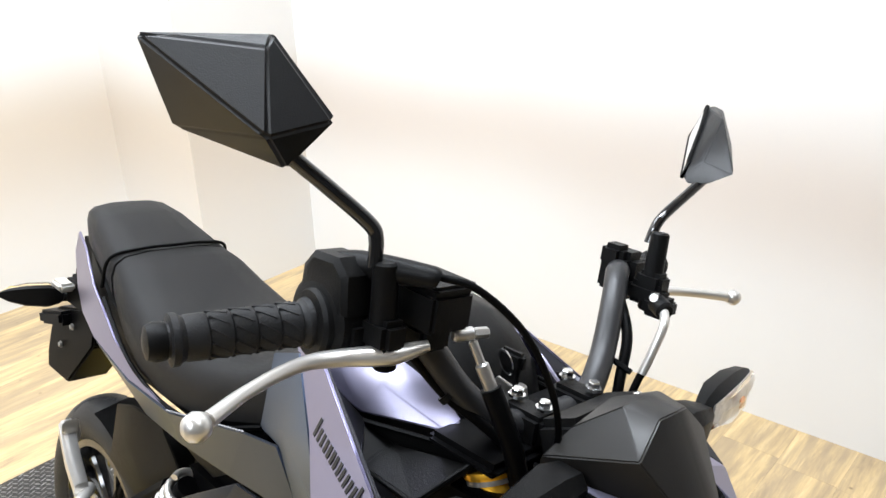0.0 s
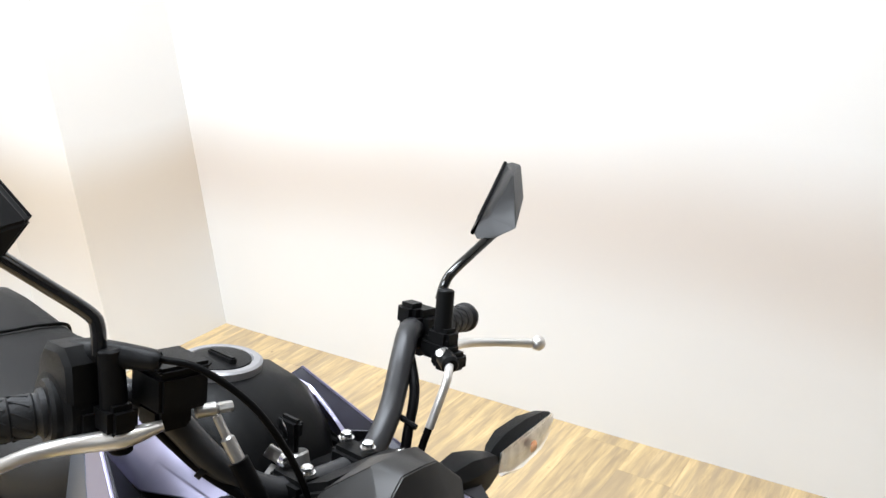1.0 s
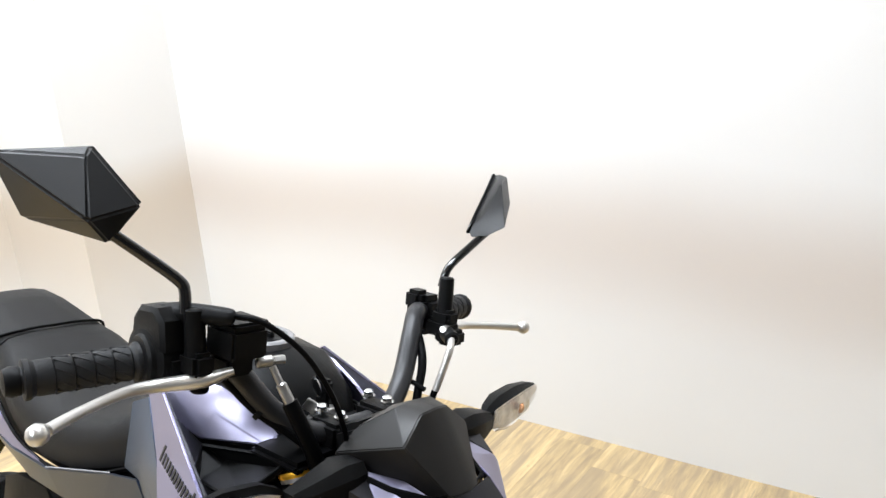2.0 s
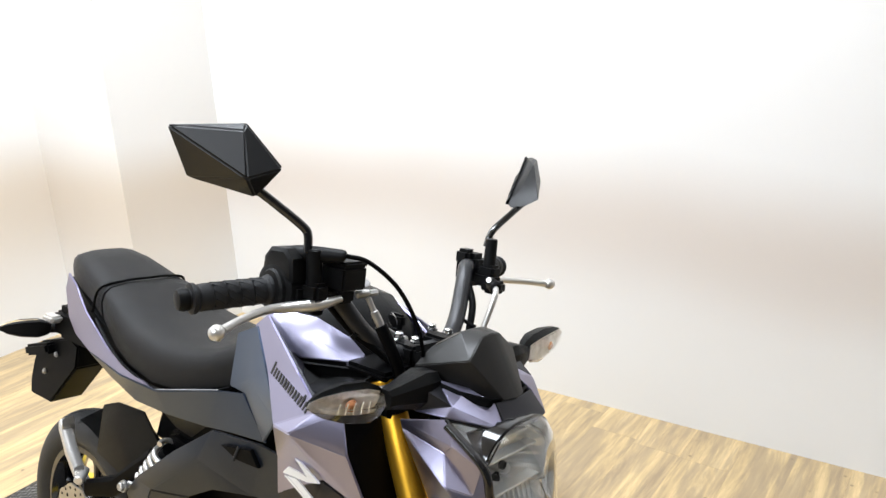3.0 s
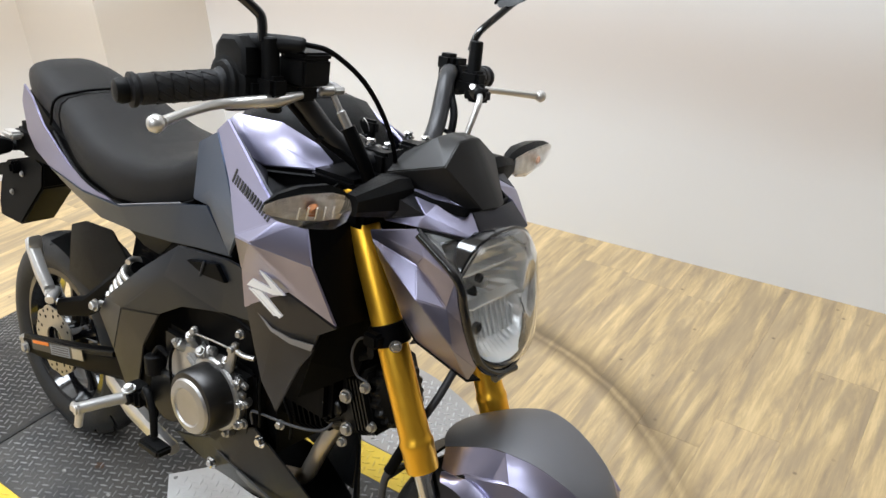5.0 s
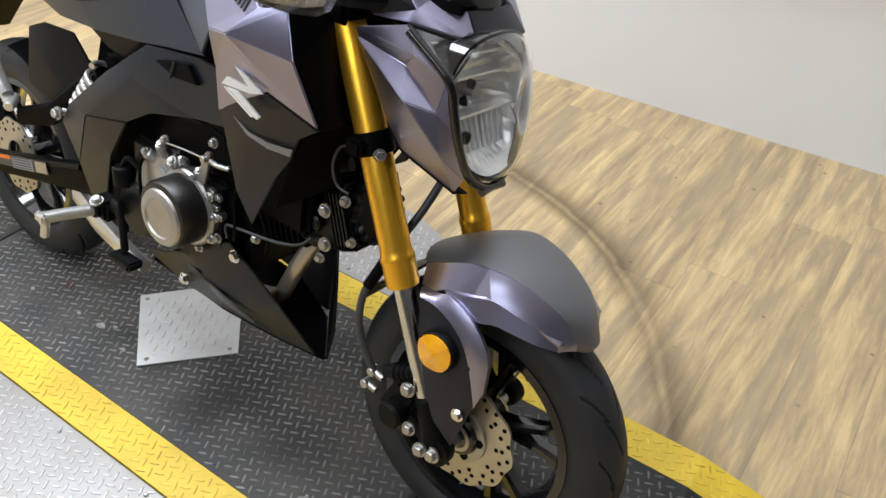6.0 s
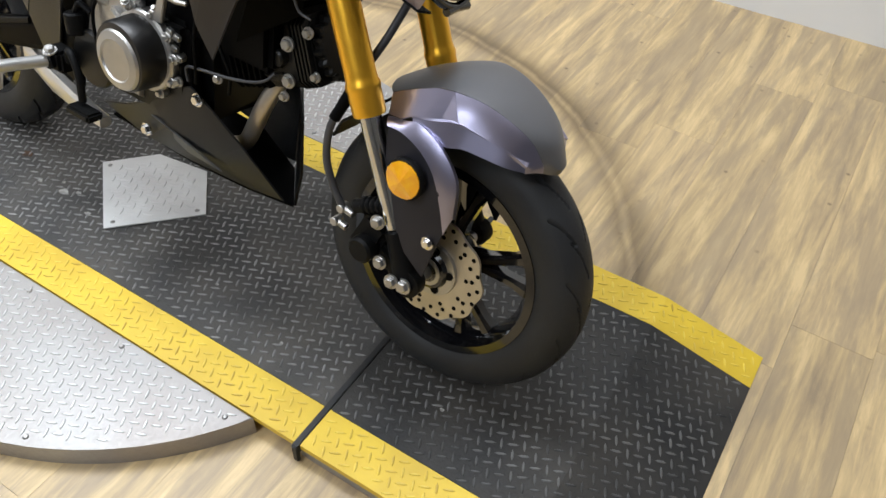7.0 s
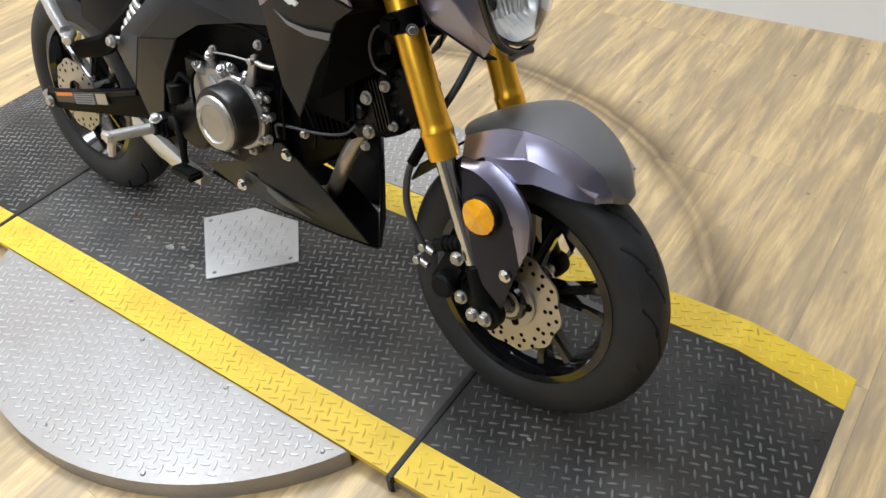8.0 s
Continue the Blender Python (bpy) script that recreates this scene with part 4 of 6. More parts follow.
for z0, w in ((0.790, 0.046), (0.764, 0.060), (0.718, 0.062)):
    part("bowl_step", block((1.080 + (0.78 - z0) * 0.2, LAMP_Y - w, z0), (1.100 + (0.78 - z0) * 0.2, LAMP_Y + w, z0 + 0.0035), 0.001), MIRROR_CHROME, headlight, "chrome step across the bowl")
for k in range(9):
    y0 = LAMP_Y - 0.048 + 0.012 * k
    part("bowl_rib", rod((1.104, y0, 0.712), (1.118, y0 * 0.9, 0.672), 0.0022, seg=6), MIRROR_CHROME, headlight, "chrome flute in the lower bowl", 40)
part("lens", loft([lamp_ring(1.035, 1.114), lamp_ring(1.015, 1.121), lamp_ring(0.92, 1.129), lamp_ring(0.72, 1.136), lamp_ring(0.42, 1.140), lamp_ring(0.16, 1.141), lamp_ring(0.155, 1.1385), lamp_ring(0.41, 1.1375), lamp_ring(0.71, 1.1335), lamp_ring(0.905, 1.1265), lamp_ring(0.99, 1.119), lamp_ring(1.015, 1.114)], caps=False), LENS, headlight, "clear plastic lens", 60).visible_shadow = False
part("lens_middle", loft([lamp_ring(0.16, 1.141), lamp_ring(0.155, 1.1385)]), LENS, headlight, "clear plastic lens", 60).visible_shadow = False

PA, PB, PC = (1.047, -0.102, 0.822), (1.106, -0.042, 0.806), (1.114, -0.092, 0.776)
for ob in both("pilot_lens", panel([PA, PB, PC], [(0, 1, 2)], 0.003, 0.0006), LENS, bike, "small clear position lamp", 30, -0.012):
    ob.visible_shadow = False
both("pilot_reflector", panel([(1.046, -0.096, 0.818), (1.100, -0.042, 0.801), (1.108, -0.086, 0.774), (1.070, -0.066, 0.795)], [(0, 1, 3), (1, 2, 3), (2, 0, 3)], 0.002, 0), MIRROR_CHROME, bike, "chrome pocket of the position lamp", 25, -0.012)
both("pilot_rim", joined(tube([PA, PB], 0.0022, 6, smooth_path=False), tube([PB, PC], 0.0016, 6, smooth_path=False), tube([PC, PA], 0.0030, 6, smooth_path=False)), GLOSS_BLACK, bike, "black lamp rim", 60, -0.012)
both("lamp_surround", tube([(1.052, -0.106, 0.817), (1.112, -0.098, 0.774), (1.124, -0.094, 0.738), (1.132, -0.086, 0.698), (1.140, -0.066, 0.656), (1.146, -0.030, 0.632), (1.148, 0.010, 0.627)], 0.0062, 10, 5), GLOSS_BLACK, bike, "glossy black lamp surround", 60, -0.014)

# side cowl: two crests with a hollow between them, falling to a point below the lamp
both("side_cowl", panel([
    (0.964, -0.100, 0.797), (1.047, -0.104, 0.823), (1.113, -0.101, 0.773), (1.070, -0.114, 0.795), (0.974, -0.106, 0.788), (1.074, -0.128, 0.742), (1.122, -0.106, 0.684),
    (1.131, -0.076, 0.631), (0.984, -0.100, 0.764), (1.033, -0.101, 0.694), (1.052, -0.092, 0.664), (1.126, -0.098, 0.718), (1.141, -0.074, 0.652), (1.052, -0.106, 0.776), (1.108, -0.108, 0.735)],
    [(0, 1, 3), (1, 2, 3), (0, 3, 13, 4), (3, 2, 14, 13), (4, 13, 5), (13, 14, 5), (14, 6, 5), (2, 11, 14), (11, 12, 6, 14), (6, 12, 7), (4, 5, 9, 8), (5, 6, 10, 9), (6, 7, 10)], 0.004, 0.0012), PURPLE, bike, "faceted purple headlight cowl", 25, -0.012)
both("cowl_lower", panel([(1.033, -0.103, 0.692), (1.052, -0.094, 0.662), (1.131, -0.078, 0.629), (1.134, -0.050, 0.622), (1.080, -0.060, 0.640), (1.03, -0.080, 0.666)], [(0, 1, 4, 5), (1, 2, 3, 4)], 0.003, 0.001), MATT_BLACK, bike, "black lower edge of the cowl", 25, -0.012)
FR = (1.081, -0.036, 0.840)
cowl, _ = both("brow_cowl", panel([(1.000, -0.068, 0.860), FR, (1.106, -0.042, 0.809), (1.047, -0.104, 0.826), (1.048, -0.092, 0.839), (0.998, -0.111, 0.823), (1.040, -0.044, 0.853)],
                                  [(0, 6, 4), (6, 1, 2, 4), (4, 2, 3), (5, 4, 3)], 0.004, 0.0010), PURPLE, bike, "purple brow above the headlight", 25, COWL_Y)
both("brow_corner", panel([(0.992, -0.115, 0.864), (1.000, -0.069, 0.8605), (1.048, -0.0925, 0.8395), (0.998, -0.112, 0.8235)], [(0, 1, 2, 3)], 0.004, 0.001), SHADED_PURPLE, cowl, "brow facet, purple darkened as shade", 25, COWL_Y)
part("brow_middle", panel([(1.081, -0.036, 0.8405), (1.107, -0.041, 0.810), (1.090, COWL_Y, 0.842), (1.120, COWL_Y, 0.812), (1.081, 0.058, 0.8405), (1.107, 0.065, 0.810)], [(0, 2, 3, 1), (2, 4, 5, 3)], 0.004, 0.0012), SHADED_PURPLE, cowl, "middle facet of the brow, purple darkened as shade", 25)

# visor over the meter: one broad flat facet a side, a narrow front and a small crown
VIS = [(0.966, -0.084, 0.873), (0.978, -0.066, 0.900), (1.004, -0.030, 0.922), (1.036, -0.023, 0.921), (1.086, -0.026, 0.842), (1.008, 0.0, 0.926), (1.040, 0.0, 0.925), (1.092, 0.0, 0.842), (0.974, 0.0, 0.910), (1.072, -0.036, 0.832), (1.080, 0.0, 0.831), (0.962, -0.080, 0.862), (1.042, -0.056, 0.894)]
RF = [(0, 12, 2, 1), (2, 12, 3), (0, 4, 12), (12, 4, 3), (3, 4, 7, 6), (2, 3, 6, 5), (1, 2, 5, 8), (4, 9, 10, 7), (0, 11, 9, 4)]
VIS = [(x, y + VISOR_Y, z) for x, y, z in VIS]
whole, turned = list(VIS), {}
for i, (x, y, z) in enumerate(VIS):
    turned[i] = i if abs(y - VISOR_Y) < 1e-6 else len(whole)
    if turned[i] != i:
        whole.append((x, 2 * VISOR_Y - y, z))
visor = part("meter_visor", panel(whole, RF + [tuple(turned[i] for i in reversed(f)) for f in RF], 0.003, 0.0050), VISOR_BLACK, bike, "black moulded visor over the meter", 30)
both("visor_trim", panel([(0.966, -0.090, 0.870), (1.040, -0.066, 0.853), (1.079, -0.042, 0.846), (1.090, 0.0, 0.843), (1.086, 0.0, 0.832), (1.076, -0.046, 0.834), (1.038, -0.072, 0.840), (0.970, -0.096, 0.850)],
                         [(0, 1, 6, 7), (1, 2, 5, 6), (2, 3, 4, 5)], 0.004, 0.001), FRAME_BLACK, bike, "black trim under the visor", 30, VISOR_Y)
part("meter", block((0.940, -0.058, 0.858), (0.992, 0.062, 0.898), 0.008, (0, -25, 0)), MATT_BLACK, bike, "black meter housing", 30)
for y0 in (0.020, 0.034):
    part("visor_screw", hex_bolt((0.985, y0, 0.908), (-0.4, 0, 1), 0.0045, 0.004), CHROME, visor)


# indicators
def indicator(base, tip, w, h, front, split=-0.10, deep=0.58):
    """A long wedge: black shell behind, clear ribbed lens in front with a bulb and a bright backing inside."""
    b, t = Vector(base), Vector(tip)
    d = (t - b).normalized()
    f = Vector(front).normalized()
    f = (f - d * f.dot(d)).normalized()
    u = d.cross(f).normalized()
    if u.z < 0:
        u = -u
    L = (t - b).length

    def sec(k, ww, hh, lo, hi):
        c = b + d * (L * k)
        return [c + f * (ww * x) + u * (hh * z) for x, z in ((lo, -0.5), (lo, 0.5), (lo + (hi - lo) * 0.55, 0.62), (hi, 0.35), (hi, -0.35), (lo + (hi - lo) * 0.55, -0.62))]
    st = ((0.0, 0.35, 0.45), (0.10, 0.72, 0.80), (0.28, 1.0, 1.05), (0.60, 0.95, 0.95), (0.86, 0.62, 0.62), (1.0, 0.22, 0.24))
    shell = loft([sec(k, w * a, h * q, -0.42, split) for k, a, q in st])
    lens = loft([sec(k, w * a * 0.97, h * q * 0.96, split, deep) for k, a, q in st[1:]])
    bulb = rod(b + d * (L * 0.48) + f * w * (split + 0.14), b + d * (L * 0.48) + f * w * (split + 0.30), h * 0.22, h * 0.18, 14, 0.002)
    refl = loft([sec(k, w * a * 0.9, h * q * 0.86, split + 0.02, split + 0.10) for k, a, q in st[1:]])
    ribs = [tube([b + d * (L * k) + f * (w * (deep - 0.34)) + u * (-h * 0.20), b + d * (L * (k + 0.02)) + f * (w * (deep - 0.34)) + u * (h * 0.24)], 0.0011, 5, smooth_path=False) for k in (0.26, 0.36, 0.46, 0.56, 0.66)]
    return shell, lens, bulb, refl, ribs


for s in (-1, 1):
    base, tip = ((0.986, -0.165, 0.848), (0.968, -0.283, 0.862)) if s < 0 else ((0.990, 0.172, 0.850), (0.974, 0.322, 0.862))
    wide, tall, faces = (0.048, 0.036, (0.80, -0.46, -0.38)) if s < 0 else (0.044, 0.034, (0.86, 0.50, -0.10))
    sh, le, bu, rf, rb = indicator(base, tip, wide, tall, faces, *((-0.10, 0.58) if s < 0 else (0.22, 0.56)))
    ind = part("front_indicator", sh, MATT_BLACK, bike, "front indicator with clear lens and amber bulb", 35)
    part("lens", le, LENS, ind, "clear lens", 30).visible_shadow = False
    part("bulb", bu, AMBER_BULB, ind, "amber bulb", 40)
    part("reflector", rf, IND_REFLECTOR, ind, "chrome backing", 30)
    for bm in rb:
        part("lens_rib", bm, IND_REFLECTOR, ind, "", 40)
    yb = base[1]
    part("stalk", loft([[(0.992 + a * r, y, 0.851 + b2 * q) for a, b2 in ((-1, -0.5), (-0.6, -1), (0.6, -1), (1, -0.5), (1, 0.5), (0.6, 1), (-0.6, 1), (-1, 0.5))] for y, r, q in ((COWL_Y + s * 0.085, 0.020, 0.022), (COWL_Y + s * 0.112, 0.024, 0.026), (COWL_Y + s * 0.138, 0.020, 0.021), (yb + s * 0.004, 0.012, 0.013))]), MATT_BLACK, ind, "black rubber stalk", 30)
    sh, le, bu, rf, rb = indicator((-0.115, s * 0.062, 0.672), (-0.140, s * 0.165, 0.680), 0.040, 0.032, (-0.9, s * 0.1, 0))
    for bm in rb:
        bm.free()
    rf.free()
    ind = part("rear_indicator", sh, MATT_BLACK, bike, "rear indicator on a black stalk", 35)
    part("lens", le, LENS, ind, "clear lens", 30)
    part("bulb", bu, AMBER_BULB, ind, "amber bulb", 40)
    part("stalk", tube([(-0.105, s * 0.02, 0.668), (-0.115, s * 0.066, 0.672)], 0.012, 12, smooth_path=False), MATT_BLACK, ind)

# ---- tank and shrouds ----
tank_rows = []
for x, zt, w, zl in ((0.585, 0.800, 0.070, 0.74), (0.620, 0.862, 0.080, 0.76), (0.665, 0.910, 0.088, 0.78), (0.735, 0.938, 0.094, 0.80), (0.790, 0.932, 0.092, 0.82), (0.835, 0.902, 0.084, 0.82), (0.862, 0.862, 0.070, 0.80)):
    tank_rows.append([(x, f * w, zt - d) for f, d in ((-1, zt - zl), (-1, 0.055), (-0.92, 0.028), (-0.72, 0.010), (-0.35, 0.001), (0, 0), (0.35, 0.001), (0.72, 0.010), (0.92, 0.028), (1, 0.055), (1, zt - zl))])
tank = part("tank_cover", loft(tank_rows), MATT_BLACK, bike, "matt black tank top", 40)
cap = part("filler_cap", lathe([(0.047, -0.006), (0.047, 0.004), (0.044, 0.006), (0.037, 0.006), (0.035, 0.003), (0.010, 0.0025)], (0.735, 0, 0.939), (0.05, 0, 1), 40), HIGHLIGHT_AND_RING_GREY, tank, "grey ring of the filler cap", 30)
part("cap_flap", joined(lathe([(0.0345, 0.0), (0.034, 0.006), (0.02, 0.007)], (0.735, 0, 0.939), (0.05, 0, 1), 32), block((0.715, -0.004, 0.943), (0.762, 0.004, 0.952), 0.002)), MATT_BLACK, cap, "black key flap", 30)
both("tank_panel", panel([(0.672, -0.128, 0.872), (0.694, -0.106, 0.902), (0.780, -0.094, 0.904), (0.842, -0.082, 0.884), (0.872, -0.080, 0.864), (0.866, -0.092, 0.853), (0.776, -0.124, 0.843), (0.792, -0.112, 0.878), (0.730, -0.122, 0.884)],
                          [(0, 1, 8), (1, 2, 7, 8), (2, 3, 7), (3, 4, 5, 7), (7, 5, 6), (8, 7, 6), (0, 8, 6)], 0.004, 0.0022), PURPLE, bike, "purple tank side panel", 50)
both("tank_side", panel([(0.688, -0.132, 0.874), (0.782, -0.125, 0.837), (0.815, -0.152, 0.810), (0.890, -0.158, 0.806), (0.892, -0.186, 0.807), (0.830, -0.169, 0.838), (0.716, -0.136, 0.896)],
                        [(0, 1, 5, 6), (1, 2, 5), (2, 3, 4, 5)], 0.004, 0.001), SHADED_PURPLE, bike, "strip in the shaded purple beside the duct")
both("knee_panel", panel([(0.612, -0.112, 0.842), (0.690, -0.136, 0.876), (0.745, -0.160, 0.820), (0.800, -0.186, 0.764), (0.735, -0.150, 0.700), (0.668, -0.136, 0.756), (0.612, -0.124, 0.752), (0.690, -0.150, 0.79)],
                         [(0, 1, 7), (1, 2, 7), (2, 3, 7), (3, 4, 7), (4, 5, 7), (5, 6, 7), (6, 0, 7)], 0.004, 0.0014), KNEE_HIGHLIGHT, bike, "satin charcoal knee panel, its blue highlight in the colour", 50)
both("duct", panel([(0.783, -0.122, 0.836), (0.888, -0.093, 0.846), (0.915, -0.110, 0.848), (0.892, -0.152, 0.813), (0.816, -0.149, 0.812), (0.815, -0.108, 0.822), (0.890, -0.088, 0.830)],
                   [(0, 1, 6, 5), (1, 2, 6), (2, 3, 5, 6), (3, 4, 5), (4, 0, 5)], 0.004, 0.0012), MATT_BLACK, bike, "recessed black duct")
both("duct_rim", tube([(0.783, -0.124, 0.837), (0.888, -0.095, 0.847), (0.916, -0.112, 0.849), (0.892, -0.154, 0.814), (0.815, -0.151, 0.812), (0.783, -0.124, 0.837)], 0.0028, 6, smooth_path=False), FRAME_BLACK, bike, "black edge of the duct", 40)
SH = [(0.690, -0.136, 0.880), (0.716, -0.138, 0.900), (0.830, -0.172, 0.841), (0.892, -0.190, 0.810), (0.928, -0.180, 0.817), (0.862, -0.218, 0.774), (0.808, -0.198, 0.764), (0.750, -0.163, 0.822),
      (0.808, -0.186, 0.712), (0.948, -0.186, 0.760), (0.987, -0.177, 0.686), (0.900, -0.180, 0.706), (0.798, -0.172, 0.645)]
shr, shl = both("shroud", panel(SH, [(0, 1, 2, 7), (7, 2, 3, 6), (6, 3, 5), (3, 4, 5), (5, 4, 9), (5, 9, 10, 11), (6, 5, 8), (8, 5, 11), (8, 11, 12)], 0.004, 0.0014), PURPLE, bike, "faceted purple tank shroud")
LO = [(0.798, -0.171, 0.660), (0.900, -0.179, 0.703), (0.987, -0.176, 0.683), (0.945, -0.165, 0.655), (0.895, -0.152, 0.579), (0.831, -0.136, 0.470), (0.812, -0.150, 0.522), (0.866, -0.176, 0.634), (0.806, -0.166, 0.608), (0.932, -0.164, 0.622)]
both("shroud_tip", panel(LO, [(0, 1, 7), (1, 2, 3, 7), (7, 3, 9), (7, 9, 4), (0, 7, 8), (8, 7, 6), (7, 4, 5, 6)], 0.004, 0.0014), SHADED_PURPLE, bike, "lower shroud running to a point, purple darkened as shade")
# thin pale strip that stands for light caught along the body crease
both("shroud_highlight", panel([(0.826, -0.1725, 0.650), (0.866, -0.1800, 0.6405), (0.900, -0.1755, 0.6360), (0.938, -0.1680, 0.638), (0.934, -0.1675, 0.627), (0.900, -0.1755, 0.6280), (0.866, -0.1802, 0.6360)], [(0, 1, 6), (1, 2, 5, 6), (2, 3, 4, 5)], 0.002, 0), HIGHLIGHT_AND_RING_GREY, bike, "crease highlight laid on the lower shroud as a pale strip")
both("inner_shroud", panel([(0.928, -0.182, 0.812), (0.948, -0.180, 0.758), (0.987, -0.171, 0.684), (0.952, -0.160, 0.664), (0.915, -0.150, 0.597), (0.870, -0.130, 0.510), (0.940, -0.075, 0.560), (0.965, -0.070, 0.66), (0.930, -0.075, 0.81)],
                           [(0, 1, 8), (1, 2, 7, 8), (2, 3, 7), (3, 4, 6, 7), (4, 5, 6)], 0.003, 0.001), FRAME_BLACK, bike, "black inner shroud behind the fork")
# plain black blocks added to stop the view through the frame
part("frame_filler", joined(block((0.60, -0.095, 0.46), (0.90, 0.095, 0.82), 0.01), block((0.40, -0.07, 0.40), (0.62, 0.07, 0.70), 0.01), block((0.37, -0.085, 0.30), (0.65, 0.085, 0.60), 0.02), block((0.12, -0.092, 0.64), (0.62, 0.092, 0.735), 0.02), rod((0.90, 0, 0.80), (0.86, 0, 0.60), 0.04, seg=20)), FRAME_BLACK, bike, "black blocks filling the inside of the frame")


# strokes and badge on the shroud
A, Bp, C3 = Vector(SH[7]), Vector(SH[3]), Vector(SH[6])
nrm = (Bp - A).cross(C3 - A).normalized()
if nrm.y > 0:
    nrm = -nrm
start = Vector((0.757, -0.1635, 0.8235))
along = Vector((0.8791, -0.1945, 0.7956)) - start
# the maker's name becomes plain dark strokes of the letters' size, laid on the facets
adir = (along - nrm * along.dot(nrm)).normalized()
udir = nrm.cross(adir)
facets = [[shr.data.vertices[i].co.copy() for i in f.vertices] for f in shr.data.polygons if f.normal.dot(nrm) > 0.3]


def on_skin(p):
    """The outermost point of the shroud over p, along the panel's normal."""
    best = 0.0
    for f in facets:
        for b, c in zip(f[1:], f[2:]):
            n = (b - f[0]).cross(c - f[0])
            slope = n.dot(nrm)
            if abs(slope) < 1e-12:
                continue
            t = n.dot(f[0] - p) / slope
            q = p + nrm * t
            if min((y - x).cross(q - x).dot(n) for x, y in ((f[0], b), (b, c), (c, f[0]))) >= 0:
                best = max(best, t)
    return p + nrm * best


bars = []
for i, (h, w) in enumerate(((0.0200, 0.0050), (0.0140, 0.0050), (0.0140, 0.0056), (0.0140, 0.0050), (0.0140, 0.0046), (0.0140, 0.0050), (0.0200, 0.0046), (0.0190, 0.0046))):
    for k in (0.0, 0.0082):
        if i == 7 and k:
            continue
        q = start + adir * (0.003 + i * 0.0158 + k)
        bm = bmesh.new()
        hh = h if k == 0 else min(h, 0.0140)
        lo = [bm.verts.new(on_skin(q + adir * x + udir * y) - nrm * 0.001) for x, y in ((0, 0), (w * 0.8, 0), (w * 0.8, hh), (0, hh))]
        hi = [bm.verts.new(v.co + nrm * 0.0018) for v in lo]
        bm.faces.new(hi)
        for j in range(4):
            bm.faces.new((lo[j], lo[(j + 1) % 4], hi[(j + 1) % 4], hi[j]))
        bars.append(bm)
for bm in bars:
    other = flip(bm)
    part("mark_stroke", bm, DECAL_BLACK, shr)
    part("mark_stroke", other, DECAL_BLACK, shl)

zb = []
zo = Vector((0.832, -0.192, 0.702))
for poly in (((0.028, 0.030), (0.040, 0.028), (0.086, 0.006), (0.060, 0.006)), ((0.000, -0.004), (0.012, 0.010), (0.086, 0.006), (0.060, -0.001)), ((0.012, -0.006), (0.034, -0.004), (0.082, -0.030), (0.076, -0.036)), ((0.004, -0.008), (0.012, -0.008), (0.070, -0.034), (0.064, -0.036))):
    zb.append([(zo.x + x * 0.86, zo.y + 0.02 * x, zo.z + z * 0.86) for x, z in poly])
bm = bmesh.new()
for poly in zb:
    lo = [bm.verts.new(p) for p in poly]
    hi = [bm.verts.new((p[0], p[1] - 0.003, p[2])) for p in poly]
    bm.faces.new(hi)
    bm.faces.new(lo[::-1])
    for j in range(4):
        bm.faces.new((lo[j], lo[(j + 1) % 4], hi[(j + 1) % 4], hi[j]))
other = flip(bm)
part("badge", bm, DECAL_WHITE, shr, "pale angular badge")
part("badge", other, DECAL_WHITE, shl, "pale angular badge")

# ---- seat and tail ----
def seat_rows(stations):
    rows = []
    for x, zt, w, zb in stations:
        x = x if x > 0.3 else 0.3 + (x - 0.3) * 0.86
        rows.append([(x, f * w, zt - d * (zt - zb)) for f, d in ((-0.97, 1.0), (-1.0, 0.55), (-0.95, 0.26), (-0.80, 0.09), (-0.45, 0.01), (0, 0), (0.45, 0.01), (0.80, 0.09), (0.95, 0.26), (1.0, 0.55), (0.97, 1.0))])
    return rows


seat = part("seat", loft(seat_rows(((0.150, 0.832, 0.102, 0.765), (0.185, 0.826, 0.110, 0.752), (0.240, 0.806, 0.120, 0.728), (0.310, 0.788, 0.128, 0.708), (0.390, 0.780, 0.130, 0.696), (0.470, 0.784, 0.127, 0.704), (0.540, 0.800, 0.120, 0.724), (0.595, 0.826, 0.112, 0.744), (0.612, 0.832, 0.106, 0.750)))), SEAT_VINYL, bike, "black vinyl rider's seat", 50)
part("pillion_seat", loft(seat_rows(((-0.100, 0.842, 0.048, 0.820), (-0.085, 0.860, 0.058, 0.812), (-0.04, 0.872, 0.072, 0.805), (0.02, 0.864, 0.084, 0.795), (0.09, 0.847, 0.094, 0.782), (0.145, 0.832, 0.103, 0.766)))), SEAT_VINYL, bike, "raised black vinyl pillion seat", 50)
part("seat_strap", tube([(0.135, -0.103, 0.77), (0.152, -0.098, 0.822), (0.165, -0.05, 0.836), (0.17, 0, 0.838), (0.165, 0.05, 0.836), (0.152, 0.098, 0.822), (0.135, 0.103, 0.77)], 0.0028, 8), FRAME_BLACK, seat, "dark piping between the seats", 60)
both("seat_seam", tube([(0.165, -0.112, 0.764), (0.24, -0.121, 0.722), (0.31, -0.129, 0.702), (0.40, -0.131, 0.690), (0.50, -0.126, 0.702), (0.600, -0.112, 0.742)], 0.0035, 6), FRAME_BLACK, seat, "dark seam at the seat's foot", 60)
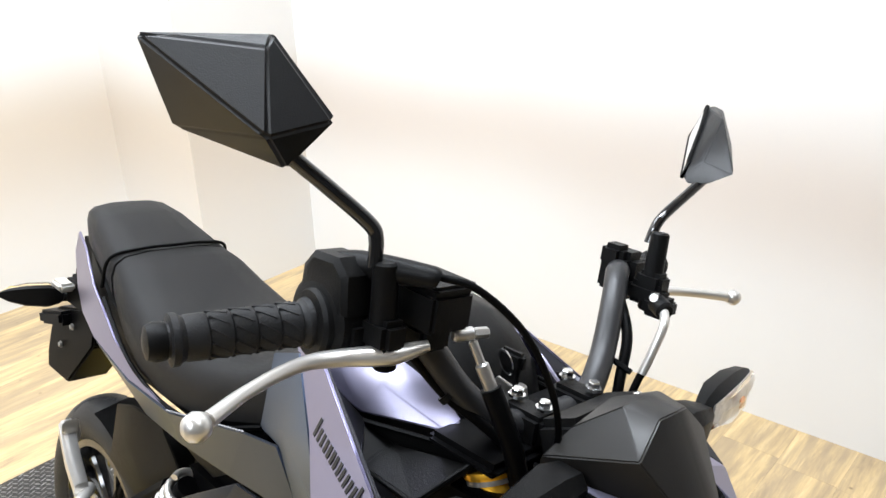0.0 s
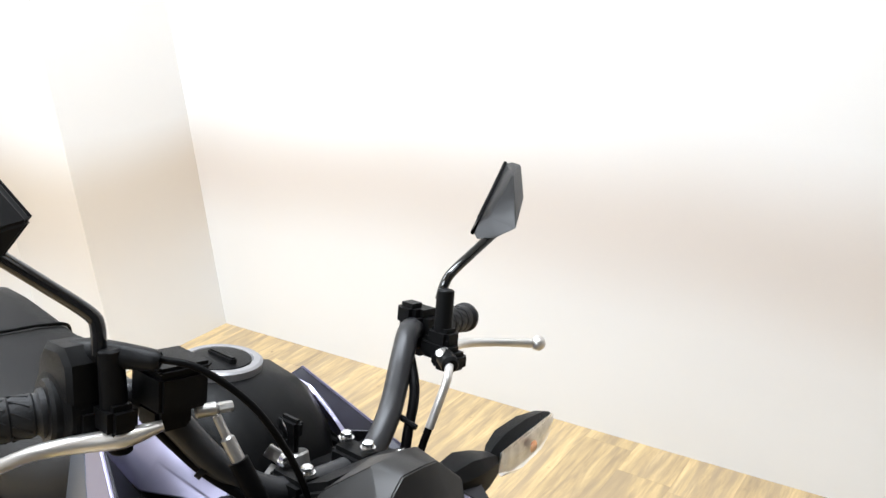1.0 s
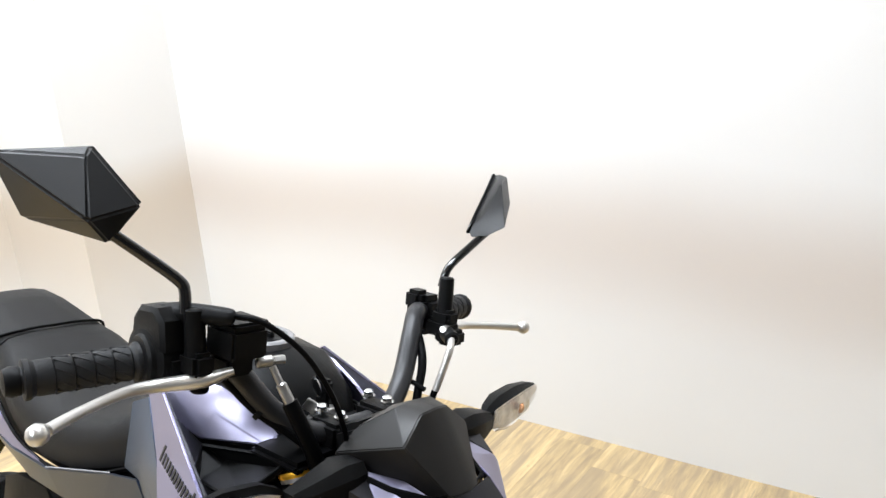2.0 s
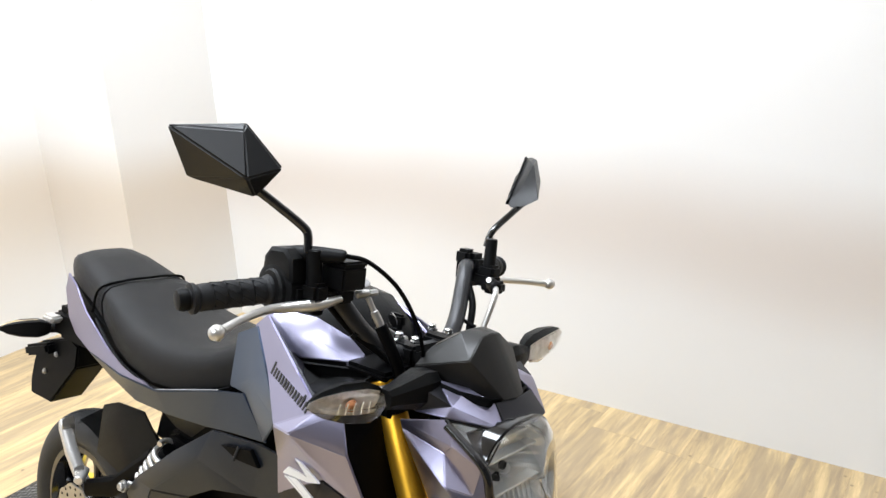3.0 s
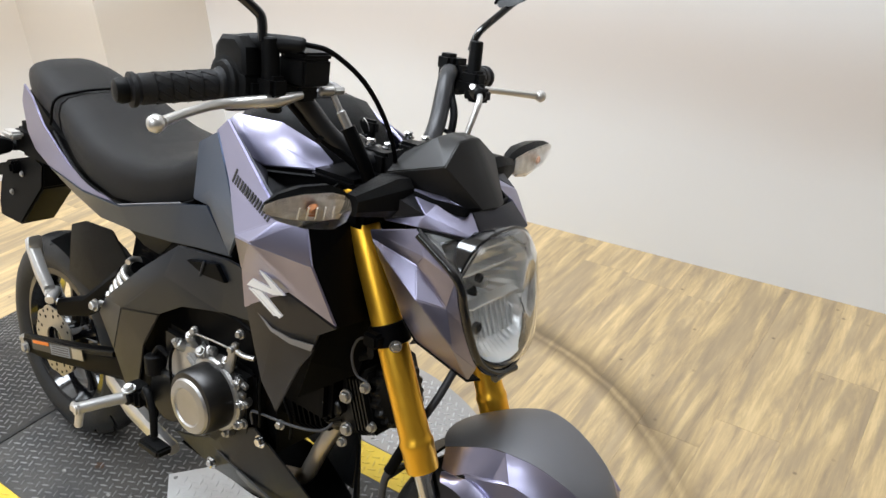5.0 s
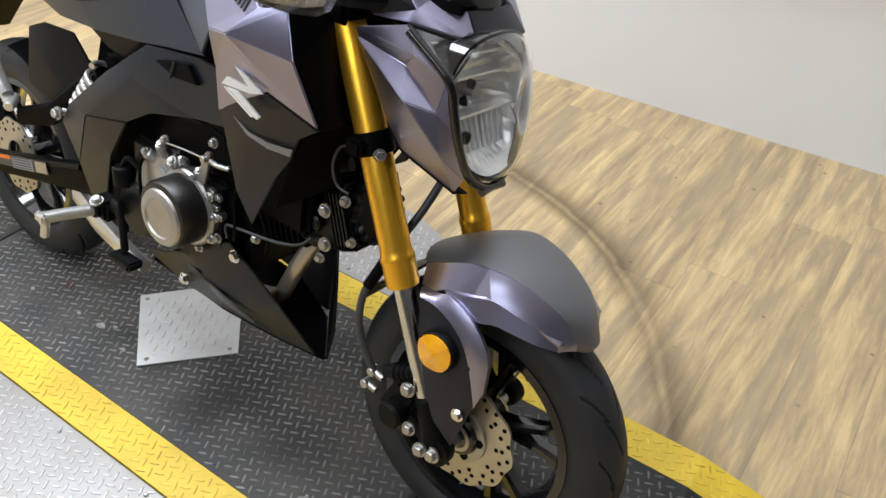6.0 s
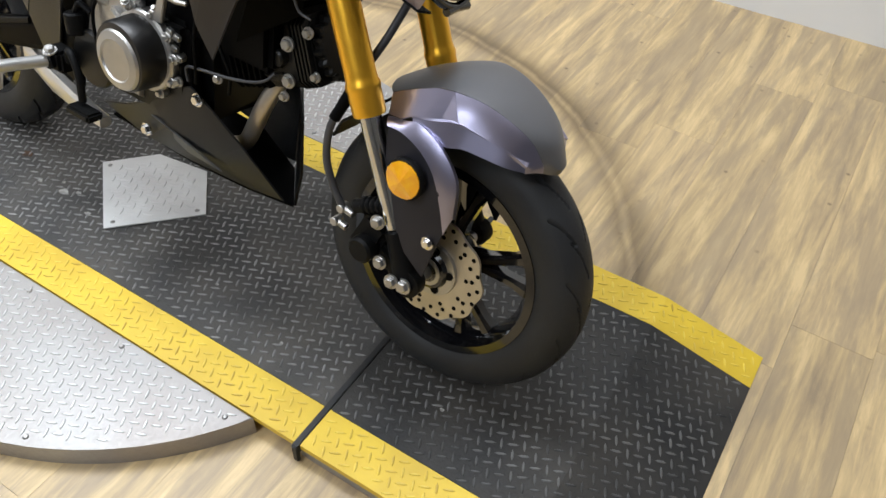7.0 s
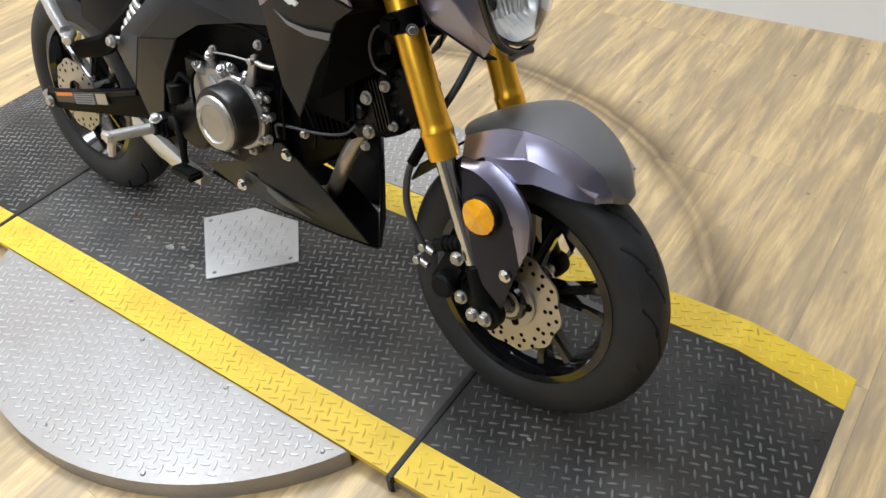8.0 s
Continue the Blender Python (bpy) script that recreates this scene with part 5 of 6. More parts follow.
both("tail_panel", panel([(0.005, -0.086, 0.826), (0.050, -0.094, 0.810), (0.120, -0.110, 0.770), (0.230, -0.124, 0.722), (0.330, -0.133, 0.700), (0.418, -0.135, 0.690), (0.300, -0.136, 0.688), (0.160, -0.126, 0.700), (0.085, -0.112, 0.712), (0.030, -0.098, 0.735), (0.0, -0.090, 0.790)],
                         [(0, 1, 9, 10), (1, 2, 8, 9), (2, 3, 7, 8), (3, 4, 6, 7), (4, 5, 6)], 0.004, 0.0014), PURPLE, bike, "purple tail panel under the seat")
both("seat_cowl", panel([(0.160, -0.125, 0.698), (0.300, -0.137, 0.687), (0.420, -0.137, 0.690), (0.600, -0.136, 0.742), (0.666, -0.138, 0.757), (0.738, -0.148, 0.698), (0.640, -0.136, 0.680), (0.560, -0.130, 0.664), (0.440, -0.126, 0.648), (0.330, -0.120, 0.640), (0.230, -0.115, 0.660)],
                        [(0, 1, 9, 10), (1, 2, 8, 9), (2, 3, 7, 8), (3, 4, 5, 6), (3, 6, 7)], 0.004, 0.0014), SATIN_GREY, bike, "satin charcoal side cover below the seat", 50)
both("side_wedge", panel([(0.400, -0.118, 0.650), (0.560, -0.126, 0.665), (0.480, -0.100, 0.610), (0.430, -0.098, 0.612)], [(0, 1, 2, 3)], 0.004, 0.001), MATT_BLACK, bike, "black wedge cover")
st = []
for k in range(30):
    f = k / 29
    p = Vector((0.42, -0.1385, 0.6935)).lerp(Vector((0.595, -0.1375, 0.743)), f)
    st.append(block(tuple(p + Vector((0, -0.0012, -0.0006))), tuple(p + Vector((0.0035, 0.0012, 0.0008))), 0))
stm = joined(*st)
tagged(part("stitching", stm, STITCH, seat, "pale stitched edge"), kind="stuff")
part("seat_pan", beam([(0.02, 0, 0.775, 0.070, 0.03), (0.15, 0, 0.740, 0.098, 0.03), (0.30, 0, 0.712, 0.116, 0.03), (0.45, 0, 0.705, 0.118, 0.03), (0.60, 0, 0.735, 0.104, 0.03)]), FRAME_BLACK, bike, "black seat pan", 30)
part("tail_unit", joined(block((-0.06, -0.055, 0.735), (0.10, 0.055, 0.812), 0.012), block((-0.10, -0.07, 0.655), (0.30, 0.07, 0.73), 0.015)), FRAME_BLACK, bike, "black tail moulding", 30)
part("tail_lamp", block((-0.075, -0.035, 0.745), (-0.058, 0.035, 0.79), 0.006), LENS, bike, "clear tail lamp", 30)
both("grab_boss", block((-0.09, -0.098, 0.70), (-0.045, -0.07, 0.716), 0.005), SILVER_PAINT, bike, "pale grip boss under the tail", 30)
holder = part("plate_holder", joined(slab_y([(-0.215, 0.612), (-0.075, 0.652), (-0.040, 0.640), (-0.050, 0.585), (-0.165, 0.470), (-0.262, 0.468), (-0.262, 0.505), (-0.245, 0.560)], -0.040, 0.040, 0.004), block((-0.25, -0.062, 0.585), (-0.14, 0.062, 0.612), 0.006, (0, -16, 0))), FRAME_BLACK, bike, "black number plate holder", 30)
for at in ((-0.185, -0.043, 0.545), (-0.13, -0.043, 0.60)):
    part("holder_bolt", hex_bolt(at, (0, -1, 0), 0.005, 0.005), BRUSHED, holder)

# rear mudguard, shock, swingarm
both("hugger", panel([(0.108, -0.074, 0.448), (0.140, -0.078, 0.566), (0.200, -0.080, 0.590), (0.290, -0.078, 0.596), (0.345, -0.070, 0.530), (0.300, -0.074, 0.450), (0.255, -0.078, 0.425), (0.215, -0.088, 0.52)],
                     [(0, 1, 7), (1, 2, 7), (2, 3, 7), (3, 4, 7), (4, 5, 7), (5, 6, 7), (6, 0, 7)], 0.004, 0.0015), MATT_BLACK, bike, "black textured rear mudguard side")
hug = []
for i in range(9):
    a = radians(35 + 52 * i / 8)
    hug.append([(0.0 + 0.262 * math.cos(a), y, WR + 0.262 * math.sin(a) - abs(y) * 0.25) for y in (-0.062, -0.035, 0, 0.035, 0.062)])
bm = loft(hug, closed=False)
bmesh.ops.solidify(bm, geom=bm.faces[:], thickness=0.004)
part("rear_mudguard", bm, MATT_BLACK, bike, "black mudguard over the rear tyre", 40)
a, b = Vector((0.412, -0.098, 0.562)), Vector((0.340, -0.098, 0.474))
ax = (b - a).normalized()
s1 = ax.orthogonal().normalized()
s2 = ax.cross(s1)
coil = [a + ax * (0.106 * i / 84) + 0.0225 * (math.cos(2 * math.pi * 5 * i / 84) * s1 + math.sin(2 * math.pi * 5 * i / 84) * s2) for i in range(85)]
shock = part("shock_spring", tube(coil, 0.0056, 8, smooth_path=False), SILVER_PAINT, bike, "silver coil spring of the rear shock", 60)
part("shock_body", joined(rod(a, b, 0.015, seg=20)), FRAME_BLACK, shock, "black damper body", 35)
part("shock_mount", joined(hex_bolt(b + Vector((-0.03, -0.03, -0.012)), (0, -1, 0.1), 0.009, 0.012), rod(b + Vector((-0.03, -0.02, -0.012)), b, 0.008)), BRUSHED, shock)


for s in (-1, 1):
    arm = part("swingarm", beam([(-0.040, s * 0.103, 0.238, 0.010, 0.020), (0.05, s * 0.103, 0.258, 0.012, 0.024), (0.20, s * 0.100, 0.298, 0.014, 0.026), (0.36, s * 0.090, 0.338, 0.018, 0.030), (0.46, s * 0.075, 0.358, 0.02, 0.034)]), FRAME_BLACK, bike, "black swingarm leg", 30)
    part("chain_guard", beam([(-0.03, s * 0.112, 0.262, 0.003, 0.006), (0.15, s * 0.112, 0.300, 0.003, 0.006), (0.33, s * 0.108, 0.358, 0.004, 0.006)]), MATT_BLACK, arm)
    part("axle_adjuster", joined(block((-0.062, s * 0.103 - 0.008, 0.222), (-0.018, s * 0.103 + 0.008, 0.252), 0.003), hex_bolt((-0.020, s * 0.116, 0.238), (0, s, 0), 0.010, 0.010), hex_bolt((-0.062, s * 0.103, 0.238), (-1, 0, 0), 0.006, 0.012)), BRUSHED, arm, "silver chain adjuster", 30)
    if s < 0:
        lab = part("warning_label", slab_y([(0.010, 0.245), (0.230, 0.303), (0.222, 0.328), (0.006, 0.268)], -0.1165, -0.1158, 0), LABEL_BLACK, arm, "black warning label")
        part("orange_bar", slab_y([(0.014, 0.261), (0.085, 0.281), (0.083, 0.288), (0.012, 0.268)], -0.1172, -0.1166, 0), LABEL_ORANGE, arm)
        part("grey_field", slab_y([(0.095, 0.266), (0.175, 0.288), (0.170, 0.311), (0.090, 0.287)], -0.1172, -0.1166, 0), LABEL_GREY, arm)
        for k in range(4):
            part("text_bar", slab_y([(0.100, 0.2705 + 0.0055 * k), (0.168, 0.289 + 0.0055 * k), (0.168, 0.291 + 0.0055 * k), (0.100, 0.2725 + 0.0055 * k)], -0.1178, -0.1173, 0), LABEL_BLACK, arm)
        part("pale_field", slab_y([(0.185, 0.292), (0.226, 0.303), (0.222, 0.325), (0.181, 0.314)], -0.1172, -0.1166, 0), BRUSHED, arm)
    part("pillion_peg", joined(beam([(0.115, s * 0.140, 0.512, 0.014, 0.012), (0.135, s * 0.150, 0.545, 0.013, 0.010)]), beam([(0.118, s * 0.150, 0.535, 0.012, 0.013), (0.150, s * 0.152, 0.490, 0.012, 0.013), (0.178, s * 0.150, 0.452, 0.011, 0.012)]), rod((0.165, s * 0.13, 0.445), (0.195, s * 0.16, 0.440), 0.010, seg=12, bevel=0.002)), SILVER_PAINT, bike, "folded silver pillion footrest", 35)
    part("peg_bracket", beam([(0.185, s * 0.132, 0.415, 0.010, 0.018), (0.26, s * 0.115, 0.44, 0.012, 0.022), (0.36, s * 0.100, 0.52, 0.012, 0.03)]), FRAME_BLACK, bike, "black footrest hanger", 30)

# frame cover: the big charcoal arm from the swing pivot up to the shroud
both("frame_cover", panel([(0.300, -0.118, 0.442), (0.345, -0.128, 0.492), (0.470, -0.132, 0.590), (0.585, -0.134, 0.668), (0.720, -0.142, 0.688), (0.800, -0.150, 0.690), (0.800, -0.145, 0.610), (0.700, -0.136, 0.590), (0.590, -0.134, 0.560), (0.520, -0.132, 0.520), (0.468, -0.130, 0.440), (0.430, -0.120, 0.335), (0.372, -0.112, 0.312), (0.350, -0.120, 0.380), (0.420, -0.142, 0.500), (0.560, -0.146, 0.610)],
                          [(0, 1, 14, 13), (1, 2, 15, 14), (2, 3, 15), (3, 4, 7, 15), (4, 5, 6, 7), (15, 7, 8), (14, 15, 8, 9)], 0.005, 0.0016), COVER_GREY, bike, "faceted charcoal frame cover", 32)
both("cover_arm", panel([(0.520, -0.1316, 0.519), (0.468, -0.130, 0.440), (0.430, -0.120, 0.335), (0.372, -0.112, 0.312), (0.350, -0.120, 0.380), (0.420, -0.1416, 0.499)], [(5, 0, 1), (4, 5, 1, 2, 3)], 0.005, 0.0014), PAN_BLACK, bike, "black lower arm of the frame cover", 32)
both("cover_slot", joined(slab_y([(0.625, 0.658), (0.700, 0.674), (0.722, 0.650), (0.668, 0.646)], -0.1475, -0.138, 0.001)), FRAME_BLACK, bike, "dark slots in the frame cover")
both("slot_bar", rod((0.662, -0.148, 0.644), (0.674, -0.148, 0.672), 0.0025), COVER_GREY, bike)
both("pivot_plate", panel([(0.372, -0.112, 0.400), (0.44, -0.118, 0.42), (0.49, -0.118, 0.36), (0.47, -0.112, 0.28), (0.41, -0.108, 0.29), (0.365, -0.106, 0.33)], [(0, 1, 2, 3, 4, 5)], 0.008, 0.002), FRAME_BLACK, bike, "black swing pivot plate")
both("lower_arm", beam([(0.27, -0.085, 0.275, 0.010, 0.022), (0.36, -0.095, 0.25, 0.012, 0.022), (0.46, -0.10, 0.232, 0.012, 0.016), (0.51, -0.10, 0.225, 0.012, 0.010)]), SILVER_PAINT, bike, "pale silver lower bracket", 30)

# footrests and brake pedal
for s in (-1, 1):
    peg = part("footrest", joined(tube([(0.462, s * 0.155, 0.342), (0.452, s * 0.205, 0.345), (0.444, s * 0.252, 0.347)], 0.0105, 12), block((0.430, s * 0.248 - 0.006, 0.338), (0.458, s * 0.248 + 0.006, 0.357), 0.004), rod((0.442, s * 0.240, 0.342), (0.436, s * 0.242, 0.305), 0.0075, seg=10, bevel=0.002)), SILVER_PAINT, bike, "silver footrest with a hanging feeler", 40)
    part("peg_hinge", joined(block((0.44, s * 0.140 - 0.018, 0.322), (0.485, s * 0.140 + 0.018, 0.362), 0.006), rod((0.462, s * 0.155, 0.341), (0.462, s * 0.168, 0.341), 0.013, seg=18, bevel=0.003)), MATT_BLACK, peg, "", 35)
    part("hinge_bolt", hex_bolt((0.466, s * 0.160, 0.360), (0.1, -0.3, 1), 0.009, 0.010), BRUSHED, peg)
part("brake_pedal", joined(tube([(0.475, -0.138, 0.335), (0.505, -0.150, 0.372), (0.530, -0.155, 0.340), (0.538, -0.158, 0.295)], 0.0068, 10), block((0.515, -0.178, 0.272), (0.575, -0.146, 0.288), 0.004)), MATT_BLACK, bike, "black rear brake pedal", 40)
part("brake_reservoir", joined(rod((0.500, -0.128, 0.395), (0.496, -0.128, 0.432), 0.017, seg=20, bevel=0.003), tube([(0.497, -0.128, 0.432), (0.51, -0.125, 0.45), (0.53, -0.12, 0.44)], 0.005, 8)), MATT_BLACK, bike, "black rear brake cylinder", 40)

# ---- engine ----
eng = part("engine", joined(block((0.48, -0.100, 0.30), (0.76, 0.100, 0.50), 0.03), block((0.50, -0.112, 0.31), (0.745, -0.09, 0.49), 0.02), rod((0.60, -0.05, 0.50), (0.60, 0.05, 0.50), 0.05, seg=24)), ENGINE_GREY, bike, "dark grey single cylinder engine", 40)
EC = (0.664, -0.116, 0.424)
part("clutch_rim", lathe([(0.062, -0.02), (0.066, 0.000), (0.066, 0.007), (0.063, 0.011), (0.058, 0.012), (0.056, 0.006)], EC, (0, -1, 0), 48), BRUSHED, eng, "silver cover flange", 30)
part("clutch_drum", lathe([(0.058, 0.0), (0.0575, 0.020), (0.056, 0.050), (0.053, 0.055), (0.045, 0.056)], EC, (0, -1, 0), 48), CASE_GREY, eng, "dark metallic round clutch cover", 30)
part("clutch_cap", lathe([(0.0480, 0.040), (0.0480, 0.056), (0.0455, 0.060), (0.034, 0.0625), (0.0315, 0.0600), (0.02, 0.0602)], (EC[0], EC[1], EC[2] - 0.004), (0, -1, 0), 44), BRUSHED, eng, "machined silver cap", 30)
for an in (-62, -28, 8, 36, 70, 108, 150, 196, 240):
    ca, sa = math.cos(math.radians(an)), math.sin(math.radians(an))
    at = (EC[0] + 0.069 * ca, -0.124, EC[2] + 0.069 * sa)
    part("cover_bolt", joined(rod((at[0], -0.104, at[2]), (at[0], -0.126, at[2]), 0.0085, seg=14, bevel=0.002), hex_bolt(at, (0, -1, 0), 0.0052, 0.007)), BRUSHED, eng)
# rounded housing behind the cover, with its ribs
part("side_case", loft([[(0.520 + dx, y, 0.330 + dz) for dx, dz in ((0, 0), (-0.014, 0.055), (0.004, 0.112), (0.040, 0.150), (0.085, 0.162), (0.120, 0.130), (0.120, 0.0))] for y, dx0 in ((-0.09, 0), (-0.112, 0))] + [[(0.526 + dx * 0.93, -0.120, 0.335 + dz * 0.93) for dx, dz in ((0, 0), (-0.014, 0.055), (0.004, 0.112), (0.040, 0.150), (0.085, 0.162), (0.120, 0.130), (0.120, 0.0))]]), BRUSHED, eng, "silver grey crankcase side", 35)
for at, to, r in (((0.572, -0.112, 0.470), (0.566, -0.128, 0.484), 0.010), ((0.600, -0.112, 0.488), (0.606, -0.128, 0.512), 0.010), ((0.632, -0.112, 0.480), (0.637, -0.130, 0.496), 0.011), ((0.652, -0.112, 0.490), (0.654, -0.124, 0.504), 0.007), ((0.694, -0.112, 0.488), (0.698, -0.126, 0.502), 0.008)):
    part("casting_boss", joined(rod(at, to, r, seg=14, bevel=0.003), hex_bolt(to, Vector(to) - Vector(at), r * 0.55, 0.007)), BRUSHED, eng, "", 40)
part("casting_rib", block((0.590, -0.134, 0.446), (0.622, -0.116, 0.472), 0.005, (0, 32, 0)), BRUSHED, eng, "silver block on the crankcase", 40)
part("clutch_arm", joined(slab_y([(0.715, 0.541), (0.727, 0.543), (0.722, 0.520), (0.712, 0.484), (0.694, 0.484), (0.706, 0.520)], -0.129, -0.121, 0.0015), rod((0.716, -0.135, 0.530), (0.716, -0.118, 0.530), 0.006, seg=12, bevel=0.001)), BRUSHED, eng, "silver clutch arm", 40)
part("clutch_cable", joined(tube([(0.606, -0.125, 0.516), (0.640, -0.130, 0.524), (0.680, -0.131, 0.529), (0.718, -0.131, 0.531)], 0.0016, 8), tube([(0.732, -0.131, 0.533), (0.748, -0.130, 0.531), (0.766, -0.124, 0.531)], 0.0042, 8), block((0.604, -0.132, 0.512), (0.618, -0.120, 0.524), 0.003)), BRUSHED, eng, "steel clutch cable in a pale sleeve", 40)
for at in ((0.722, -0.119, 0.474), (0.737, -0.119, 0.469), (0.731, -0.119, 0.450), (0.741, -0.119, 0.437)):
    part("wire_clip", block((at[0] - 0.007, at[1] - 0.005, at[2] - 0.005), (at[0] + 0.007, at[1] + 0.004, at[2] + 0.005), 0.002, (0, 14, 0)), BRUSHED, eng)
part("crank_ring", joined(lathe([(0.050, 0), (0.050, 0.012), (0.046, 0.016)], (0.53, -0.112, 0.36), (0, -1, 0), 30)), ENGINE_GREY, eng, "", 35)
# the cylinder lies forward, finned across its axis, with a toothed round cover at its end
cyl0, cyl1 = Vector((0.76, -0.005, 0.440)), Vector((0.985, -0.005, 0.520))
cd = (cyl1 - cyl0).normalized()
cu = Vector((0, 1, 0)).cross(cd).normalized()
cu = cu if cu.z > 0 else -cu


def slice_at(k0, k1, w, h):
    def rg(k):
        c = cyl0 + cd * k
        return [c + Vector((0, w * a, 0)) + cu * (h * q) for a, q in ((-1, -0.75), (-1, 0.75), (-0.8, 1), (0.8, 1), (1, 0.75), (1, -0.75), (0.8, -1), (-0.8, -1))]
    return loft([rg(k0), rg(k1)])


part("cylinder", slice_at(-0.02, 0.12, 0.050, 0.046), FRAME_BLACK, eng, "black cylinder", 30)
for i in range(6):
    k = 0.030 + i * 0.0125
    part("cooling_fin", slice_at(k, k + 0.0035, 0.064, 0.056), FRAME_BLACK, eng)
part("cylinder_head", joined(slice_at(0.108, 0.168, 0.060, 0.054), slice_at(0.168, 0.205, 0.054, 0.046)), ENGINE_GREY, eng, "dark cylinder head", 30)
for i in range(5):
    k = 0.171 + i * 0.0072
    part("head_rib", slice_at(k, k + 0.0030, 0.064, 0.055 - 0.0008 * i), ENGINE_GREY, eng)
for i in range(4):
    c = cyl0 + cd * 0.122 + cu * (-0.030 + 0.0105 * i) + Vector((0, -0.062, 0))
    part("side_fin", tube([tuple(c - cd * 0.018), tuple(c + Vector((0, -0.006, -0.002))), tuple(c + cd * 0.020)], 0.0026, 6), ENGINE_GREY, eng)
part("head_boss", rod(tuple(cyl0 + cd * 0.148 + Vector((0, -0.055, -0.004))), tuple(cyl0 + cd * 0.148 + Vector((0, -0.076, -0.004))), 0.013, seg=18, bevel=0.003), ENGINE_GREY, eng, "round boss", 35)
teeth = bmesh.new()
rings = []
for k, grow in ((0.206, 0.0), (0.216, 0.0), (0.220, -0.004)):
    ring = []
    for j in range(72):
        r = (0.0555 if j % 4 < 2 else 0.0505) + grow
        an = 2 * math.pi * j / 72
        ring.append(teeth.verts.new(cyl0 + cd * k + Vector((0, r * math.cos(an), 0)) + cu * (r * math.sin(an))))
    rings.append(ring)
for ra, rb in zip(rings, rings[1:]):
    for j in range(72):
        teeth.faces.new((ra[j], ra[(j + 1) % 72], rb[(j + 1) % 72], rb[j]))
teeth.faces.new(rings[0][::-1])
teeth.faces.new(rings[-1])
part("toothed_cover", teeth, ENGINE_GREY, eng, "black round cover with a toothed edge", 30)
for at, r in (((0.916, -0.072, 0.511), 0.0082), ((0.921, -0.072, 0.456), 0.0082), ((0.948, -0.066, 0.537), 0.0066), ((0.963, -0.062, 0.475), 0.0060), ((0.910, -0.068, 0.426), 0.0060), ((0.845, -0.072, 0.510), 0.0055)):
    part("head_bolt", hex_bolt(at, (0.1, -1, 0.1), r, 0.010), BRUSHED, eng)
part("breather_pipe", tube([(0.750, -0.113, 0.402), (0.749, -0.115, 0.424), (0.768, -0.115, 0.431), (0.833, -0.110, 0.438), (0.875, -0.105, 0.446), (0.897, -0.098, 0.454), (0.909, -0.090, 0.468)], 0.0024, 8), HOSE_GREY, eng, "thin bent steel pipe", 60)
part("exhaust_pipe", tube([(0.872, -0.020, 0.440), (0.856, -0.034, 0.405), (0.842, -0.044, 0.370), (0.826, -0.044, 0.334), (0.798, -0.040, 0.288), (0.74, -0.03, 0.258)], 0.0140, 16), PIPE, eng, "steel exhaust pipe", 60)
both("radiator_hose", tube([(0.84, -0.10, 0.60), (0.90, -0.09, 0.58), (0.955, -0.07, 0.60)], 0.011, 10), FRAME_BLACK, bike, "black hose", 60)

# belly pan
pans = both("belly_pan", panel([(0.500, -0.095, 0.262), (0.580, -0.104, 0.292), (0.660, -0.112, 0.332), (0.706, -0.110, 0.376), (0.752, -0.110, 0.392), (0.790, -0.104, 0.366), (0.842, -0.090, 0.318), (0.905, -0.055, 0.228), (0.830, -0.062, 0.222), (0.720, -0.088, 0.236), (0.620, -0.098, 0.244), (0.700, -0.122, 0.305), (0.80, -0.098, 0.282)],
                        [(0, 1, 10), (1, 2, 11, 10), (2, 3, 4, 11), (4, 5, 12, 11), (5, 6, 12), (6, 7, 8, 12), (11, 12, 8, 9), (10, 11, 9)], 0.004, 0.0014), PAN_BLACK, bike, "angular black belly pan")
# the other flank is squeezed back so that the gap fits the camera's view
for v in pans[1].data.vertices:
    if v.co.x > 0.78:
        v.co.x = 0.78 + (v.co.x - 0.78) * 0.4
blades = both("belly_blade", panel([(0.655, -0.115, 0.306), (0.690, -0.125, 0.312), (0.745, -0.116, 0.290), (0.806, -0.098, 0.256), (0.735, -0.107, 0.266)], [(0, 1, 2, 4), (4, 2, 3)], 0.003, 0.001), BLADE_GREY, bike, "grey blade on the belly pan")
for v in blades[1].data.vertices:
    if v.co.x > 0.78:
        v.co.x = 0.78 + (v.co.x - 0.78) * 0.4
part("belly_front", panel([(0.918, -0.045, 0.222), (0.838, 0.045, 0.222), (0.838, 0.048, 0.300), (0.838, 0.048, 0.385), (0.940, -0.062, 0.392), (0.942, -0.060, 0.300)], [(0, 1, 2, 5), (5, 2, 3, 4)], 0.004, 0.001), MATT_BLACK, bike, "black front of the belly pan", 30)
part("belly_floor", panel([(0.52, -0.09, 0.245), (0.52, 0.09, 0.245), (0.72, 0.088, 0.236), (0.80, 0.062, 0.222), (0.836, 0.045, 0.222), (0.918, -0.045, 0.222), (0.83, -0.062, 0.222), (0.72, -0.088, 0.236)], [(0, 1, 2, 7), (7, 2, 3, 6), (6, 3, 4, 5)], 0.004, 0.001), FRAME_BLACK, bike, "black belly floor", 30)
for s in (-1, 1):
    for at in ((0.768, 0.110, 0.376), (0.648, 0.116, 0.276)):
        part("belly_bolt", hex_bolt((at[0], s * at[1], at[2]), (0, s, 0), 0.0085, 0.009), CHROME, bike)
part("side_stand", joined(tube([(0.45, 0.10, 0.27), (0.40, 0.15, 0.13), (0.37, 0.215, 0.052)], 0.011, 10, smooth_path=False)), FRAME_BLACK, bike, "black side stand, folded out", 40)

